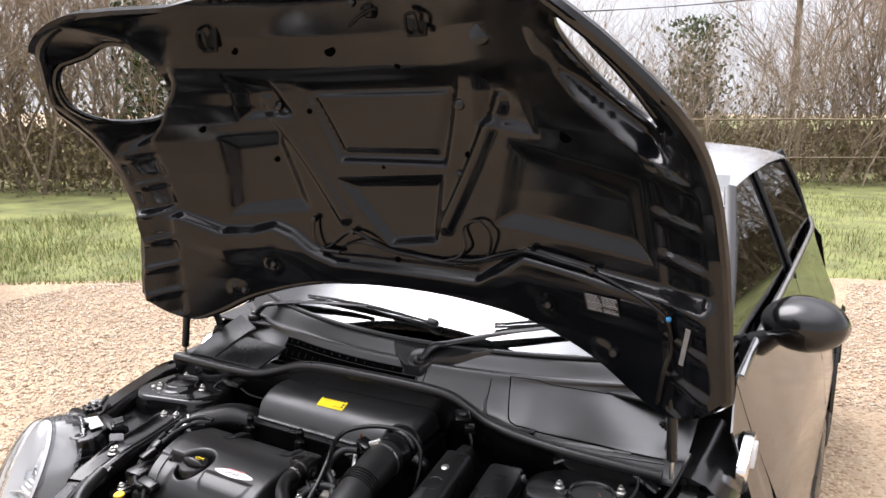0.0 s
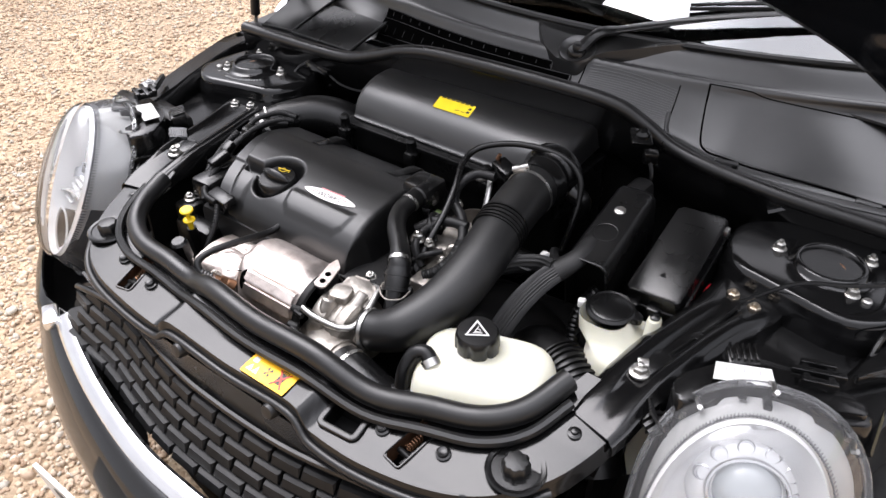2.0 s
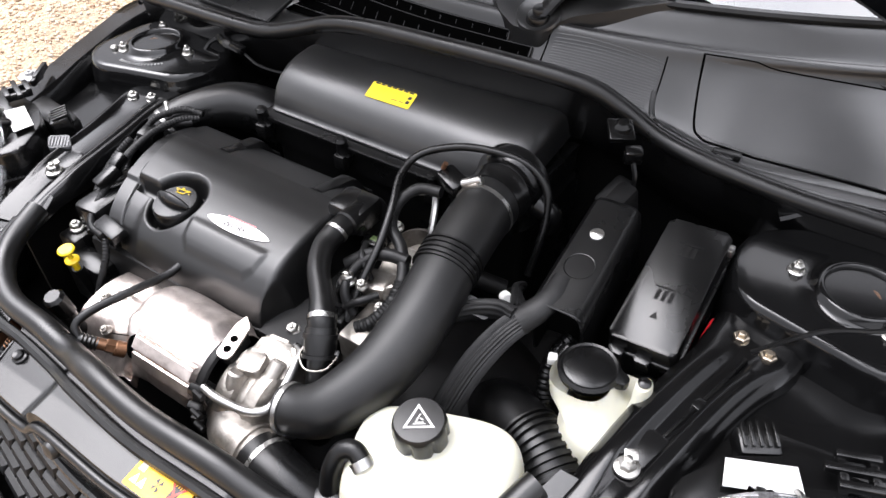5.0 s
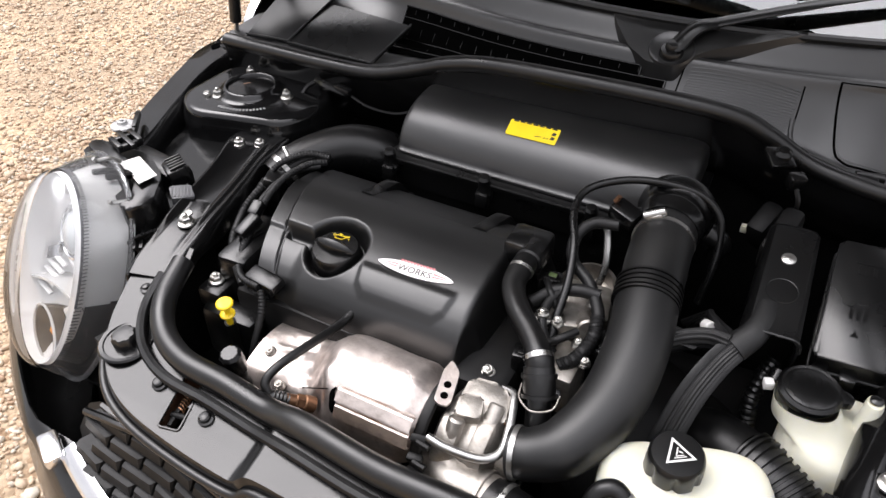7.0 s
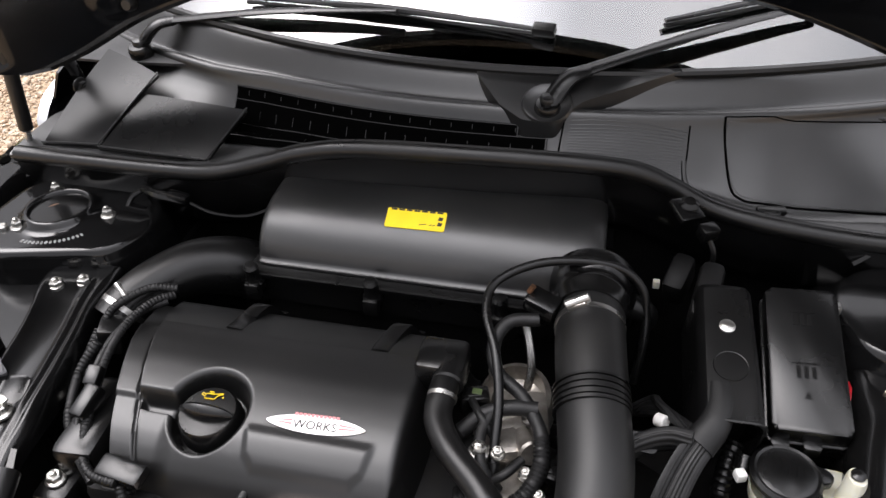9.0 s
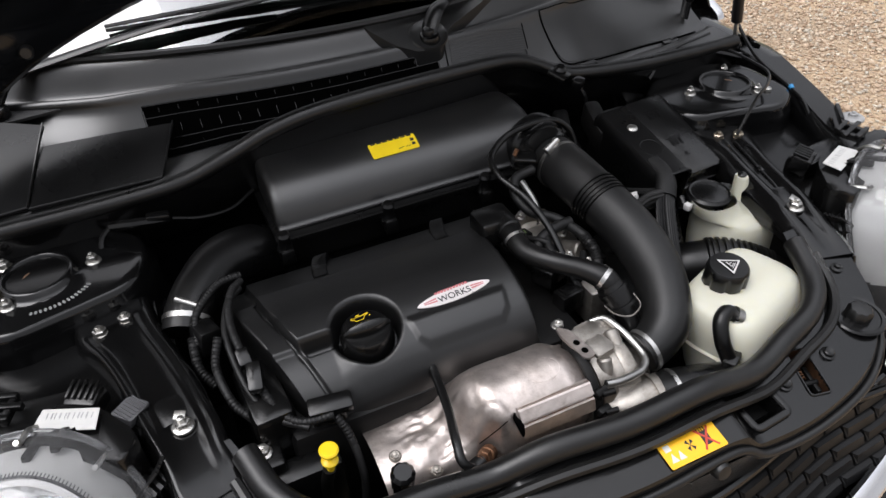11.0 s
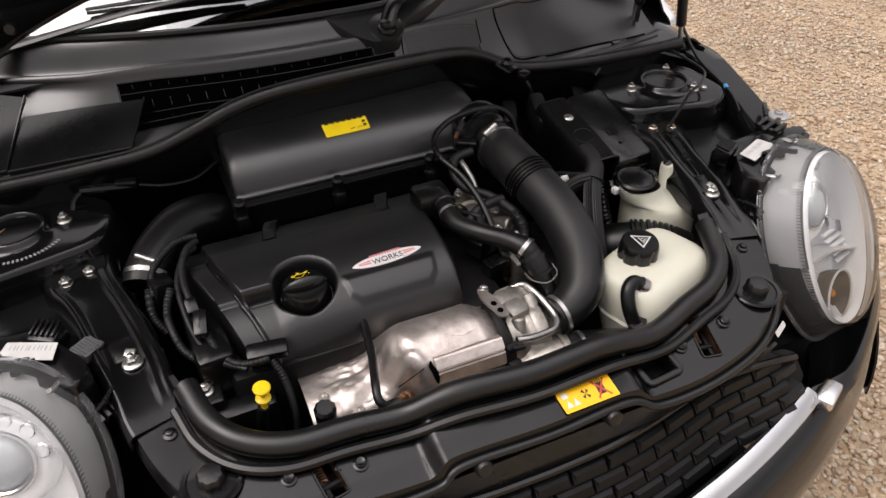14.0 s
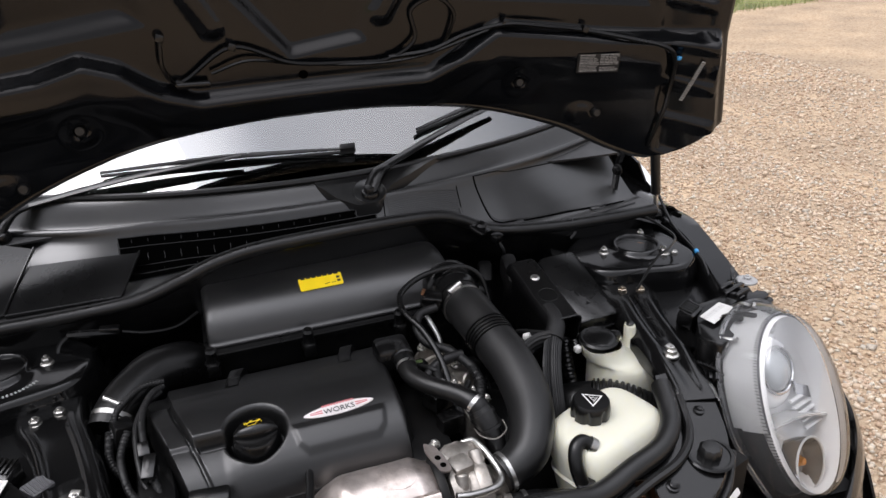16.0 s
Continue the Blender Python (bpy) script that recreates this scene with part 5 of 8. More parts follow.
def vent_pt(x, k, dz=0.0):
    p = cowl_profile(x)
    (ya, za), (y0, z0), (y1, z1) = p[2], p[3], p[4]
    if k < 0:
        return Vector((x, y0 + (y0 - ya) * k, z0 + (z0 - za) * k + dz))
    if k > 1:
        (y2, z2) = p[5]
        return Vector((x, y1 + (y2 - y1) * (k - 1) - dz, z1 + (z2 - z1) * (k - 1) + dz * .4))
    return Vector((x, y0 + (y1 - y0) * k - dz * .7, z0 + (z1 - z0) * k + dz * .7))


def vent_row(k, x0, x1, d, n=28):
    return [vent_pt(x0 + (x1 - x0) * i / n, k, d) for i in range(n + 1)]


# uncut cowl: a black sheet laid on it paints the openings' shade
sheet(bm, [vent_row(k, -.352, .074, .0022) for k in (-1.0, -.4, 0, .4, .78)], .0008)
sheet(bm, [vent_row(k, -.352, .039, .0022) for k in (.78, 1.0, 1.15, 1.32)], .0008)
vent_shade = part("vent_shade", bm, M_SHADE_BLACK, cowl, "black sheet painting the shade in the air intake grating")
for k, x1 in ((-.45, .074), (.18, .073), (.80, .073), (1.32, .039)):
    bm = B()
    tube(bm, vent_row(k, -.352, x1, .0022), .0010, seg=6, n=1)
    part("vent_bar", bm, M_PLAST, vent_shade)
for x0, k0, k1 in ((-.352, 0, 1), (.039, .80, 1.32), (.074, 0, .80)):
    bm = B()
    tube(bm, [vent_pt(x0, k0, .002), vent_pt(x0, k1, .002)], .0016, seg=6, n=1)
    part("vent_bar", bm, M_PLAST, vent_shade)
for i in range(16):
    x = -.336 + .0262 * i
    for k0, k1 in ((-.30, -.05), (.30, .55), (.92, 1.15)):
        if k1 > .85 and x > .036:
            continue
        bm = B()
        tube(bm, [vent_pt(x + .006 * k0, k0, .0028), vent_pt(x + .006 * k0, k1, .0028)], .0007, seg=5, n=2)
        part("vent_fin", bm, M_PLAST, vent_shade)


def cowl_patch(pts, dz, n=10):
    """A plate laid on the cowl: pts are four corners in x, y."""
    a, b, c, d = [Vector((*p, 0)) for p in pts]
    rows = []
    for j in range(n + 1):
        l, r = a.lerp(d, j / n), b.lerp(c, j / n)
        row = []
        for i in range(n + 1):
            p = l.lerp(r, i / n)
            row.append(Vector((p.x, p.y, cowl_z(p.x, p.y) + dz)))
        rows.append(row)
    return rows


def groove(pts, r=.0016, parent=None, n=5):
    bm = B()
    q = catmull([(x, y, 0) for x, y in pts], n)
    tube(bm, [Vector((p.x, p.y, cowl_z(p.x, p.y) + .0004)) for p in q], r, seg=6, n=1)
    return part("groove", bm, M_SHADE_BLACK, parent or cowl)


# service lid and the gap round it
LID = [(.277, .179), (.284, .158), (.293, .137), (.303, .129), (.326, .1265), (.401, .136), (.47, .1465), (.55, .157), (.602, .166)]
LID_TOP = [(.277, .179), (.30, .185), (.36, .2025), (.415, .221), (.507, .254), (.602, .292)]
bm = B()
rows = []
for i in range(41):
    x = .281 + .32 * i / 40
    y0 = interp(x, [q[0] for q in LID], [q[1] for q in LID]) + .002
    y1 = interp(x, [q[0] for q in LID_TOP], [q[1] for q in LID_TOP]) - .002
    rows.append([(x, y0 + (y1 - y0) * j / 24, cowl_z(x, y0 + (y1 - y0) * j / 24) + .0012) for j in range(25)])
sheet(bm, rows, .003)
lid = part("service_lid", bm, M_COWL, cowl, "flat black service lid in the cowl")
groove(LID, .0015, lid)
groove(LID_TOP, .0009, lid)
for x, y in ((.341, .121), (.53, .146)):
    bm = B()
    box(bm, (x, y, cowl_z(x, y) + .002), (.034, .012, .008), .003, (10, 0, 8))
    box(bm, (x, y - .004, cowl_z(x, y) + .002), (.020, .010, .006), .002, (25, 0, 8))
    part("lid_clip", bm, M_PLAST, lid)
# step that runs along behind the seal
bm = B()
q = catmull([(.236, .146, 0), (.241, .133, 0), (.262, .112, 0), (.285, .100, 0), (.329, .096, 0), (.387, .099, 0), (.479, .110, 0), (.561, .128, 0), (.61, .14, 0)], 6)
tube(bm, [Vector((v.x, v.y, cowl_z(v.x, v.y))) for v in q], .0035, seg=8, n=1)
part("cowl_step", bm, M_COWL, cowl)
# finely ribbed plate beside the grating
bm = B()
sheet(bm, cowl_patch([(.094, .110), (.236, .128), (.236, .163), (.100, .146)], .0012, 24), .003)
rib = part("ribbed_plate", bm, M_COWL, cowl, "finely ribbed black plate")
for k in range(18):
    bm = B()
    t = (k + .5) / 18
    pts = []
    for i in range(7):
        u = i / 6
        x = .096 + .005 * t + .136 * u
        y = (.111 + .034 * t) * (1 - u) + (.129 + .033 * t) * u
        pts.append(Vector((x, y, cowl_z(x, y) + .0043)))
    tube(bm, pts, .0005, seg=4, n=1)
    part("fine_rib", bm, M_COWL, rib, smooth=0)
groove([(.088, .110), (.090, .130), (.093, .150)], .0011)
groove([(.239, .130), (.239, .150), (.238, .166)], .0010)


def plate_between(a, b, c, d, bow, thick, n=10):
    """A thin cover plate through four corners, bowed up along its middle."""
    a, b, c, d = Vector(a), Vector(b), Vector(c), Vector(d)
    rows = []
    for j in range(n + 1):
        l, r = a.lerp(d, j / n), b.lerp(c, j / n)
        rows.append([l.lerp(r, i / n) + Vector((0, 0, bow * math.sin(math.pi * j / n) + bow * .5 * math.sin(math.pi * i / n))) for i in range(n + 1)])
    bm = B()
    sheet(bm, rows, thick)
    return bm


part("cover_plate", plate_between((-.604, .091, .884), (-.519, .094, .887), (-.479, .206, .944), (-.590, .262, .952), .004, .004), M_PLATE, cowl, "loose-fitting satin black cover plate")
part("cover_plate", plate_between((-.517, .090, .887), (-.352, .078, .891), (-.318, .145, .934), (-.486, .176, .928), .002, .004), M_PLATE, cowl, "loose-fitting satin black cover plate")
for pts in ([(-.519, .094, .8915), (-.499, .150, .920), (-.479, .206, .9475)], [(-.517, .090, .8905), (-.435, .084, .8925), (-.352, .078, .8945)], [(-.352, .078, .8945), (-.335, .111, .916), (-.318, .145, .9375)], [(-.604, .091, .8875), (-.562, .0925, .8895), (-.519, .094, .8905)]):
    bm = B()
    tube(bm, pts, .0013, seg=6, n=4)
    part("plate_lip", bm, M_PLAST, cowl)
# raised seat of the wiper pivot
seat_plan = [(-.022, .190), (-.018, .178), (.014, .146), (.044, .131), (.082, .133), (.098, .148), (.112, .160), (.17, .185), (.226, .210), (.10, .193)]
bm = B()
prism(bm, seat_plan, -.022, .0, Matrix(((1, 0, 0, 0), (0, 1, 0, 0), (-.03, .62, 1, .8815), (0, 0, 0, 1))), r=.006, bev=.002)
seat_ = part("wiper_seat", bm, M_COWL, cowl, "raised triangular seat of the wiper pivot")
bm = B()
lathe(bm, (.070, .152, .9740), (0, -.53, .85), [(.028, .0), (.026, .0032), (.022, .0008), (.012, .0), (0, .0)], 36, sx=1.1)
part("pivot_dish", bm, M_COWL, seat_)


# ---- windscreen and wipers ----
def screen(x, s, out=0.0):
    """A point of the windscreen: s metres up it from the base."""
    k = 1 - .21 * s
    y = base_y(x) + .845 * s - .25 * x * x * s * .8
    return Vector((x * k, y - out * .53, .993 + .53 * s - .02 * s * s + out * .85))


bm = B()
sheet(bm, [[screen(-.66 + .066 * i, .68 * j / 10) for i in range(21)] for j in range(11)], .004)
wsc = part("windscreen", bm, M_SCREEN, car, "clear windscreen reflecting the pale sky")
wsc.visible_shadow = False
bm = B()
tube(bm, [screen(-.66 + .066 * i, .004, .004) for i in range(21)], .006, seg=8, n=2)
part("screen_seal", bm, M_RUBBER, car)


def wiper(pivot, elbow, arm_end, blade_a, blade_b, name_label):
    p, e, a1 = Vector(pivot), Vector(elbow), Vector(arm_end)
    bm = B()
    lathe(bm, p - Vector((0, 0, .02)), (0, -.25, 1), [(.017, 0), (.017, .016), (.014, .022), (.007, .0225)], 24)
    tube(bm, [p + Vector((0, .002, -.002)), p.lerp(e, .5) + Vector((0, 0, .010)), e], [.015, .013, .011], seg=10, n=5, flat=.6)
    w = part("wiper", bm, M_PLAST, car, name_label)
    bm = B()
    lathe(bm, p, (0, -.25, 1), [(.010, 0), (.010, .006), (.008, .009), (.003, .010)], 20)
    part("pivot_cap", bm, M_RUBBER, w)
    bm = B()
    tube(bm, [e - (a1 - e).normalized() * .01, e.lerp(a1, .5) + Vector((0, -.004, .008)), a1], [.0115, .009, .005], seg=8, n=6, flat=.45)
    part("wiper_arm", bm, M_PLAST, w)
    A, C = Vector(blade_a), Vector(blade_b)
    bm = B()
    tube(bm, [A, A.lerp(C, .25) + Vector((0, -.004, .005)), A.lerp(C, .5) + Vector((0, -.006, .008)), A.lerp(C, .75) + Vector((0, -.004, .005)), C], [.004, .006, .0075, .006, .004], seg=8, n=5, flat=.6)
    part("blade_bow", bm, M_PLAST, w)
    bm = B()
    tube(bm, [A - Vector((0, 0, .006)), A.lerp(C, .5) - Vector((0, 0, .004)), C - Vector((0, 0, .006))], .003, seg=6, n=6)
    part("blade_rubber", bm, M_RUBBER, w)
    bm = B()
    m = basis(C, C - A, (0, -.5, .85))
    prism(bm, [(-.014, -.007), (.014, -.007), (.014, .007), (-.014, .007)], -.006, .006, m, r=.003, bev=.002)
    part("blade_end", bm, M_PLAST, w)


wiper((.071, .155, .975), (.113, .190, 1.004), screen(.40, .085, .022), screen(.20, .075, .012), screen(.62, .125, .012), "black wiper with a cranked arm")
wiper((-.535, .262, .962), (-.485, .288, .992), screen(-.135, .062, .022), screen(-.37, .052, .012), screen(.055, .058, .012), "black wiper lying along the screen base")

# ---- bonnet, held open ----
HALF_REAR = [(.15, 1.110), (.30, 1.092), (.45, 1.048), (.55, .998), (.62, .979), (.68, 1.014), (.722, 1.046)]
REAR = [(-x, z) for x, z in HALF_REAR[::-1]] + [(0, 1.115)] + HALF_REAR
SIDE = [(.722, 1.046), (.715, 1.12), (.706, 1.22), (.700, 1.30), (.693, 1.38), (.684, 1.44), (.674, 1.48), (.661, 1.512)]
HALF_FRONT = [(.15, 1.75), (.30, 1.733), (.40, 1.712), (.47, 1.683), (.52, 1.652), (.57, 1.612), (.615, 1.567), (.645, 1.534), (.661, 1.512)]
FRONT = [(-x, z) for x, z in HALF_FRONT[::-1]] + [(0, 1.755)] + HALF_FRONT


def along(pts, n):
    q = catmull([(x, z, 0) for x, z in pts], 12)
    L = [0]
    for a, b in zip(q, q[1:]):
        L.append(L[-1] + (b - a).length)
    return [(interp(L[-1] * i / n, L, [v.x for v in q]), interp(L[-1] * i / n, L, [v.y for v in q])) for i in range(n + 1)]


HOLE_C, HOLE_R = (.549, 1.565), (.112, .038)
HA = (.72, -.694)


def hole_uv(x, z):
    """Place in the slanting headlight opening, 1 on its rim."""
    dx, dz = abs(x) - HOLE_C[0], z - HOLE_C[1]
    return (dx * HA[0] + dz * HA[1]) / HOLE_R[0], (-dx * HA[1] + dz * HA[0]) / HOLE_R[1]


def hole_pt(s, th, k=1.0):
    u, v = HOLE_R[0] * k * math.cos(th), HOLE_R[1] * k * math.sin(th)
    return s * (HOLE_C[0] + u * HA[0] - v * HA[1]), HOLE_C[1] + u * HA[1] + v * HA[0]


def bon_y(x, z):
    yc = interp(z, [.95, 1.09, 1.18, 1.35, 1.55, 1.66, 1.72, 1.76], [.27, .235, .195, .17, .14, .085, .03, -.06])
    ye = interp(z, [.95, 1.04, 1.2, 1.28, 1.36, 1.40, 1.44, 1.48, 1.52, 1.60, 1.70, 1.76], [.055, .052, .049, .030, -.010, -.040, -.077, -.128, -.195, -.255, -.31, -.36])
    xe = interp(z, [1.04, 1.22, 1.38, 1.48, 1.52, 1.56, 1.60, 1.65, 1.70, 1.755], [.722, .706, .693, .674, .655, .625, .60, .60, .62, .66])
    k = min(1.15, (abs(x) / xe) ** 2.2)
    y0 = yc * (1 - k) + ye * k
    u, v = hole_uv(x, z)
    q = math.hypot(u, v)
    ring = -.095 - 1.25 * (abs(x) - .555) - 2.0 * (z - 1.571)
    w = sstep(2.1, 1.05, q) * sstep(.30, .42, abs(x))
    y = y0 * (1 - w) + ring * w
    y -= .075 * sstep(1.0, 1.30, q) * sstep(-.1, .5, (v + .5 * max(0.0, u)) / max(q, 1e-4)) * sstep(.36, .46, abs(x))
    e = sstep(.86, .99, abs(x) / xe) * sstep(1.64, 1.60, z)
    return y * (1 - e) + ye * e


NXB, NZB = 236, 168
bR, bF = along(REAR, NXB), along(FRONT, NXB)
bRt = along(SIDE, NZB)
bLt = [(-x, z) for x, z in bRt]
GRID = []
for j in range(NZB + 1):
    v = j / NZB
    row = []
    for i in range(NXB + 1):
        u = i / NXB
        x = (1 - v) * bR[i][0] + v * bF[i][0] + (1 - u) * bLt[j][0] + u * bRt[j][0] - ((1 - u) * (1 - v) * bR[0][0] + u * (1 - v) * bR[-1][0] + (1 - u) * v * bF[0][0] + u * v * bF[-1][0])
        z = (1 - v) * bR[i][1] + v * bF[i][1] + (1 - u) * bLt[j][1] + u * bRt[j][1] - ((1 - u) * (1 - v) * bR[0][1] + u * (1 - v) * bR[-1][1] + (1 - u) * v * bF[0][1] + u * v * bF[-1][1])
        row.append((x, z))
    GRID.append(row)




def in_poly(poly, x, z):
    """Signed distance to a convex outline, positive inside."""
    d = 9.0
    m = len(poly)
    ar = sum(poly[i][0] * poly[(i + 1) % m][1] - poly[(i + 1) % m][0] * poly[i][1] for i in range(m))
    s = 1 if ar > 0 else -1
    for i in range(m):
        (x0, z0), (x1, z1) = poly[i], poly[(i + 1) % m]
        ln = math.hypot(x1 - x0, z1 - z0)
        d = min(d, s * ((x1 - x0) * (z - z0) - (z1 - z0) * (x - x0)) / ln)
    return d


def seg_dist(x, z, a, b):
    dx, dz = b[0] - a[0], b[1] - a[1]
    t = max(0, min(1, ((x - a[0]) * dx + (z - a[1]) * dz) / (dx * dx + dz * dz)))
    return math.hypot(x - a[0] - t * dx, z - a[1] - t * dz)



RIDGE_X = [-.62, -.574, -.483, -.40, -.339, -.29, -.241, -.184, .197, .25, .313, .40, .499, .618]
RIDGE_Z = [1.262, 1.256, 1.222, 1.228, 1.244, 1.225, 1.186, 1.164, 1.166, 1.195, 1.238, 1.228, 1.215, 1.207]
TRAP = [(-.214, 1.567), (.178, 1.571), (.130, 1.402), (-.146, 1.400)]
TRAP2 = [(-.188, 1.548), (.155, 1.552), (.110, 1.425), (-.133, 1.423)]
LOWR = [(-.150, 1.355), (.118, 1.372), (.090, 1.232), (-.032, 1.215)]
SIDEP = [(-.458, 1.262), (-.245, 1.285), (-.285, 1.46), (-.425, 1.445)]
SIDEPR = [(.250, 1.29), (.575, 1.262), (.560, 1.395), (.30, 1.45)]
UPL = [(-.36, 1.49), (-.24, 1.50), (-.27, 1.572), (-.345, 1.585)]
UPR = [(.22, 1.49), (.36, 1.47), (.35, 1.58), (.235, 1.585)]


def relief(x, z):
    """How far the pressed inner panel stands in front of the bonnet's base surface."""
    h = 0.0
    rz = interp(x, RIDGE_X, RIDGE_Z)
    h += .026 * sstep(rz + .012, rz - .018, z)
    h -= .012 * sstep(rz - .045, rz - .10, z)
    h += .012 * sstep(1.575, 1.605, z + .02 * abs(x))
    h -= .014 * sstep(-.008, .014, in_poly(TRAP, x, z))
    h += .008 * sstep(-.006, .010, in_poly(TRAP2, x, z))
    h -= .016 * sstep(-.010, .018, in_poly(LOWR, x, z))
    for q in (SIDEP, SIDEPR):
        h -= .018 * sstep(-.012, .030, in_poly(q, x, z))
    for q in (UPL, UPR):
        h -= .020 * sstep(-.008, .022, in_poly(q, x, z))
    ax = abs(x)
    for s in (-1, 1):
        h += .009 * sstep(.022, .006, seg_dist(x, z, (s * .286 - .01, 1.53), (s * .135 - .015, 1.27)))
        h += .006 * sstep(.032, .010, math.hypot(x - s * .363, z - 1.135)) - .010 * sstep(.013, .006, math.hypot(x - s * .363, z - 1.135))
        h += .005 * sstep(.028, .010, math.hypot(x - s * .48, z - 1.064))
    u, v = hole_uv(x, z)
    if ax > .3:
        h += .010 * sstep(.0, .4, 1.65 - math.hypot(u, v)) * sstep(.2, -.3, v)
    edge = interp(z, [1.04, 1.22, 1.38, 1.48, 1.52, 1.56, 1.62], [.722, .706, .693, .674, .655, .62, .565])
    if ax > .5 and z < 1.50:
        cell = (z - 1.06 + .25 * (ax - .6)) / .070
        rib = abs(cell - round(cell)) * .070
        pocket = sstep(.020, .034, edge - ax) * sstep(.112, .092, edge - ax) * sstep(.004, .014, rib) * sstep(1.50, 1.46, z)
        h -= .008 * pocket
    return h * (sstep(.002, .030, edge - ax) if z < 1.62 else 1)


def bonnet_surface(offset, use_relief, mirror_hole=True):
    bm = B()
    vs = []
    for row in GRID:
        r = []
        for x, z in row:
            h = relief(x, z) if use_relief else 0
            r.append(bm.verts.new((x, bon_y(x, z) + offset - h, z)))
        vs.append(r)
    for j in range(NZB):
        for i in range(NXB):
            cx = (GRID[j][i][0] + GRID[j + 1][i + 1][0]) / 2
            cz = (GRID[j][i][1] + GRID[j + 1][i + 1][1]) / 2
            if math.hypot(*hole_uv(cx, cz)) < 1:
                continue
            bm.faces.new((vs[j][i], vs[j][i + 1], vs[j + 1][i + 1], vs[j + 1][i]))
    for v in [v for v in bm.verts if not v.link_faces]:
        bm.verts.remove(v)
    for v in bm.verts:
        if v.is_boundary:
            s = 1 if v.co.x > 0 else -1
            ex, ez = hole_uv(v.co.x, v.co.z)
            if .75 < math.hypot(ex, ez) < 1.22:
                nx, nz = hole_pt(s, math.atan2(ez, ex))
                v.co = Vector((nx, bon_y(nx, nz) + offset, nz))
    return bm


bonnet = part("bonnet", bonnet_surface(.024, False), M_PAINT, car, "gloss black bonnet propped wide open")
part("inner_panel", bonnet_surface(0, True), M_UNDER, bonnet, "pressed black underside of the bonnet")
rimpath = [(x, bon_y(x, z) + .012, z) for x, z in along(REAR, 60)] + [(x, bon_y(x, z) + .012, z) for x, z in along(SIDE, 24)[1:]] + [(x, bon_y(x, z) + .012, z) for x, z in along(FRONT, 60)[::-1][1:]] + [(-x, bon_y(x, z) + .012, z) for x, z in along(SIDE, 24)[::-1][1:-1]]
bm = B()
tube(bm, rimpath, .0115, seg=8, n=1, closed=True, flat=1.0)
part("hem", bm, M_PAINT, bonnet, "rolled hem of the bonnet edge")
for s in (-1, 1):
    bm = B()
    pts = []
    for k in range(48):
        th = 2 * math.pi * k / 48
        x, z = hole_pt(s, th)
        pts.append((x, bon_y(x, z) + .010, z))
    tube(bm, pts, .0075, seg=8, n=1, closed=True)
    part("headlight_ring", bm, M_PAINT, bonnet, "rim of the headlight opening")


def on_panel(x, z, out=0.0):
    return Vector((x, bon_y(x, z) - relief(x, z) - out, z))


def panel_disc(x, z, r, mat, name, label="", h=.0015):
    bm = B()
    lathe(bm, on_panel(x, z), (0, -1, .1), [(r, -.004), (r, h), (r * .7, h + .0006), (0, h + .0006)] if h < .004 else [(r, -.004), (r, h * .6), (r * .7, h), (0, h)], 18)
    part(name, bm, mat, bonnet, label)


# flat black discs paint the shade of holes in the panel
for x, z, r in ((-.103, 1.634, .013), (-.453, 1.470, .010), (-.015, 1.181, .0075), (.431, 1.469, .012), (-.30, 1.635, .008), (.05, 1.60, .006), (-.32, 1.40, .008), (.19, 1.425, .007), (-.03, 1.39, .004), (-.20, 1.51, .006)):
    panel_disc(x, z, r, M_SHADE_BLACK, "panel_hole")
for x, z, r in ((-.276, 1.521, .011), (.181, 1.523, .011), (.286, 1.642, .020), (.0, 1.715, .008), (.165, 1.385, .008)):
    panel_disc(x, z, r, M_INNER, "panel_boss", h=.006)
for x, z in ((-.363, 1.137), (.363, 1.133), (.507, 1.067), (-.457, 1.062)):
    panel_disc(x, z, .009, M_RUBBER, "rubber_plug", h=.009)
# latch hooks
for x, z in ((-.335, 1.655), (.132, 1.672)):
    o = on_panel(x, z)
    bm = B()
    tube(bm, [o + Vector((-.012, 0, -.02)), o + Vector((-.012, -.02, -.012)), o + Vector((-.010, -.026, .012)), o + Vector((.010, -.026, .012)), o + Vector((.012, -.02, -.012)), o + Vector((.012, 0, -.02))], .0035, seg=8, n=4)
    box(bm, o + Vector((0, -.002, 0)), (.045, .006, .05), .002)
    part("latch_striker", bm, M_DARK, bonnet, "dark steel latch striker loop")
o = on_panel(.02, 1.69)
bm = B()
tube(bm, [o + Vector((-.03, -.02, -.018)), o + Vector((-.005, -.024, -.004)), o + Vector((.02, -.015, .01)), o + Vector((.03, 0, .01))], .004, seg=6, n=4)
box(bm, o + Vector((.012, -.008, .008)), (.02, .02, .025), .003)
part("safety_catch", bm, M_DARK, bonnet, "small safety catch lever")
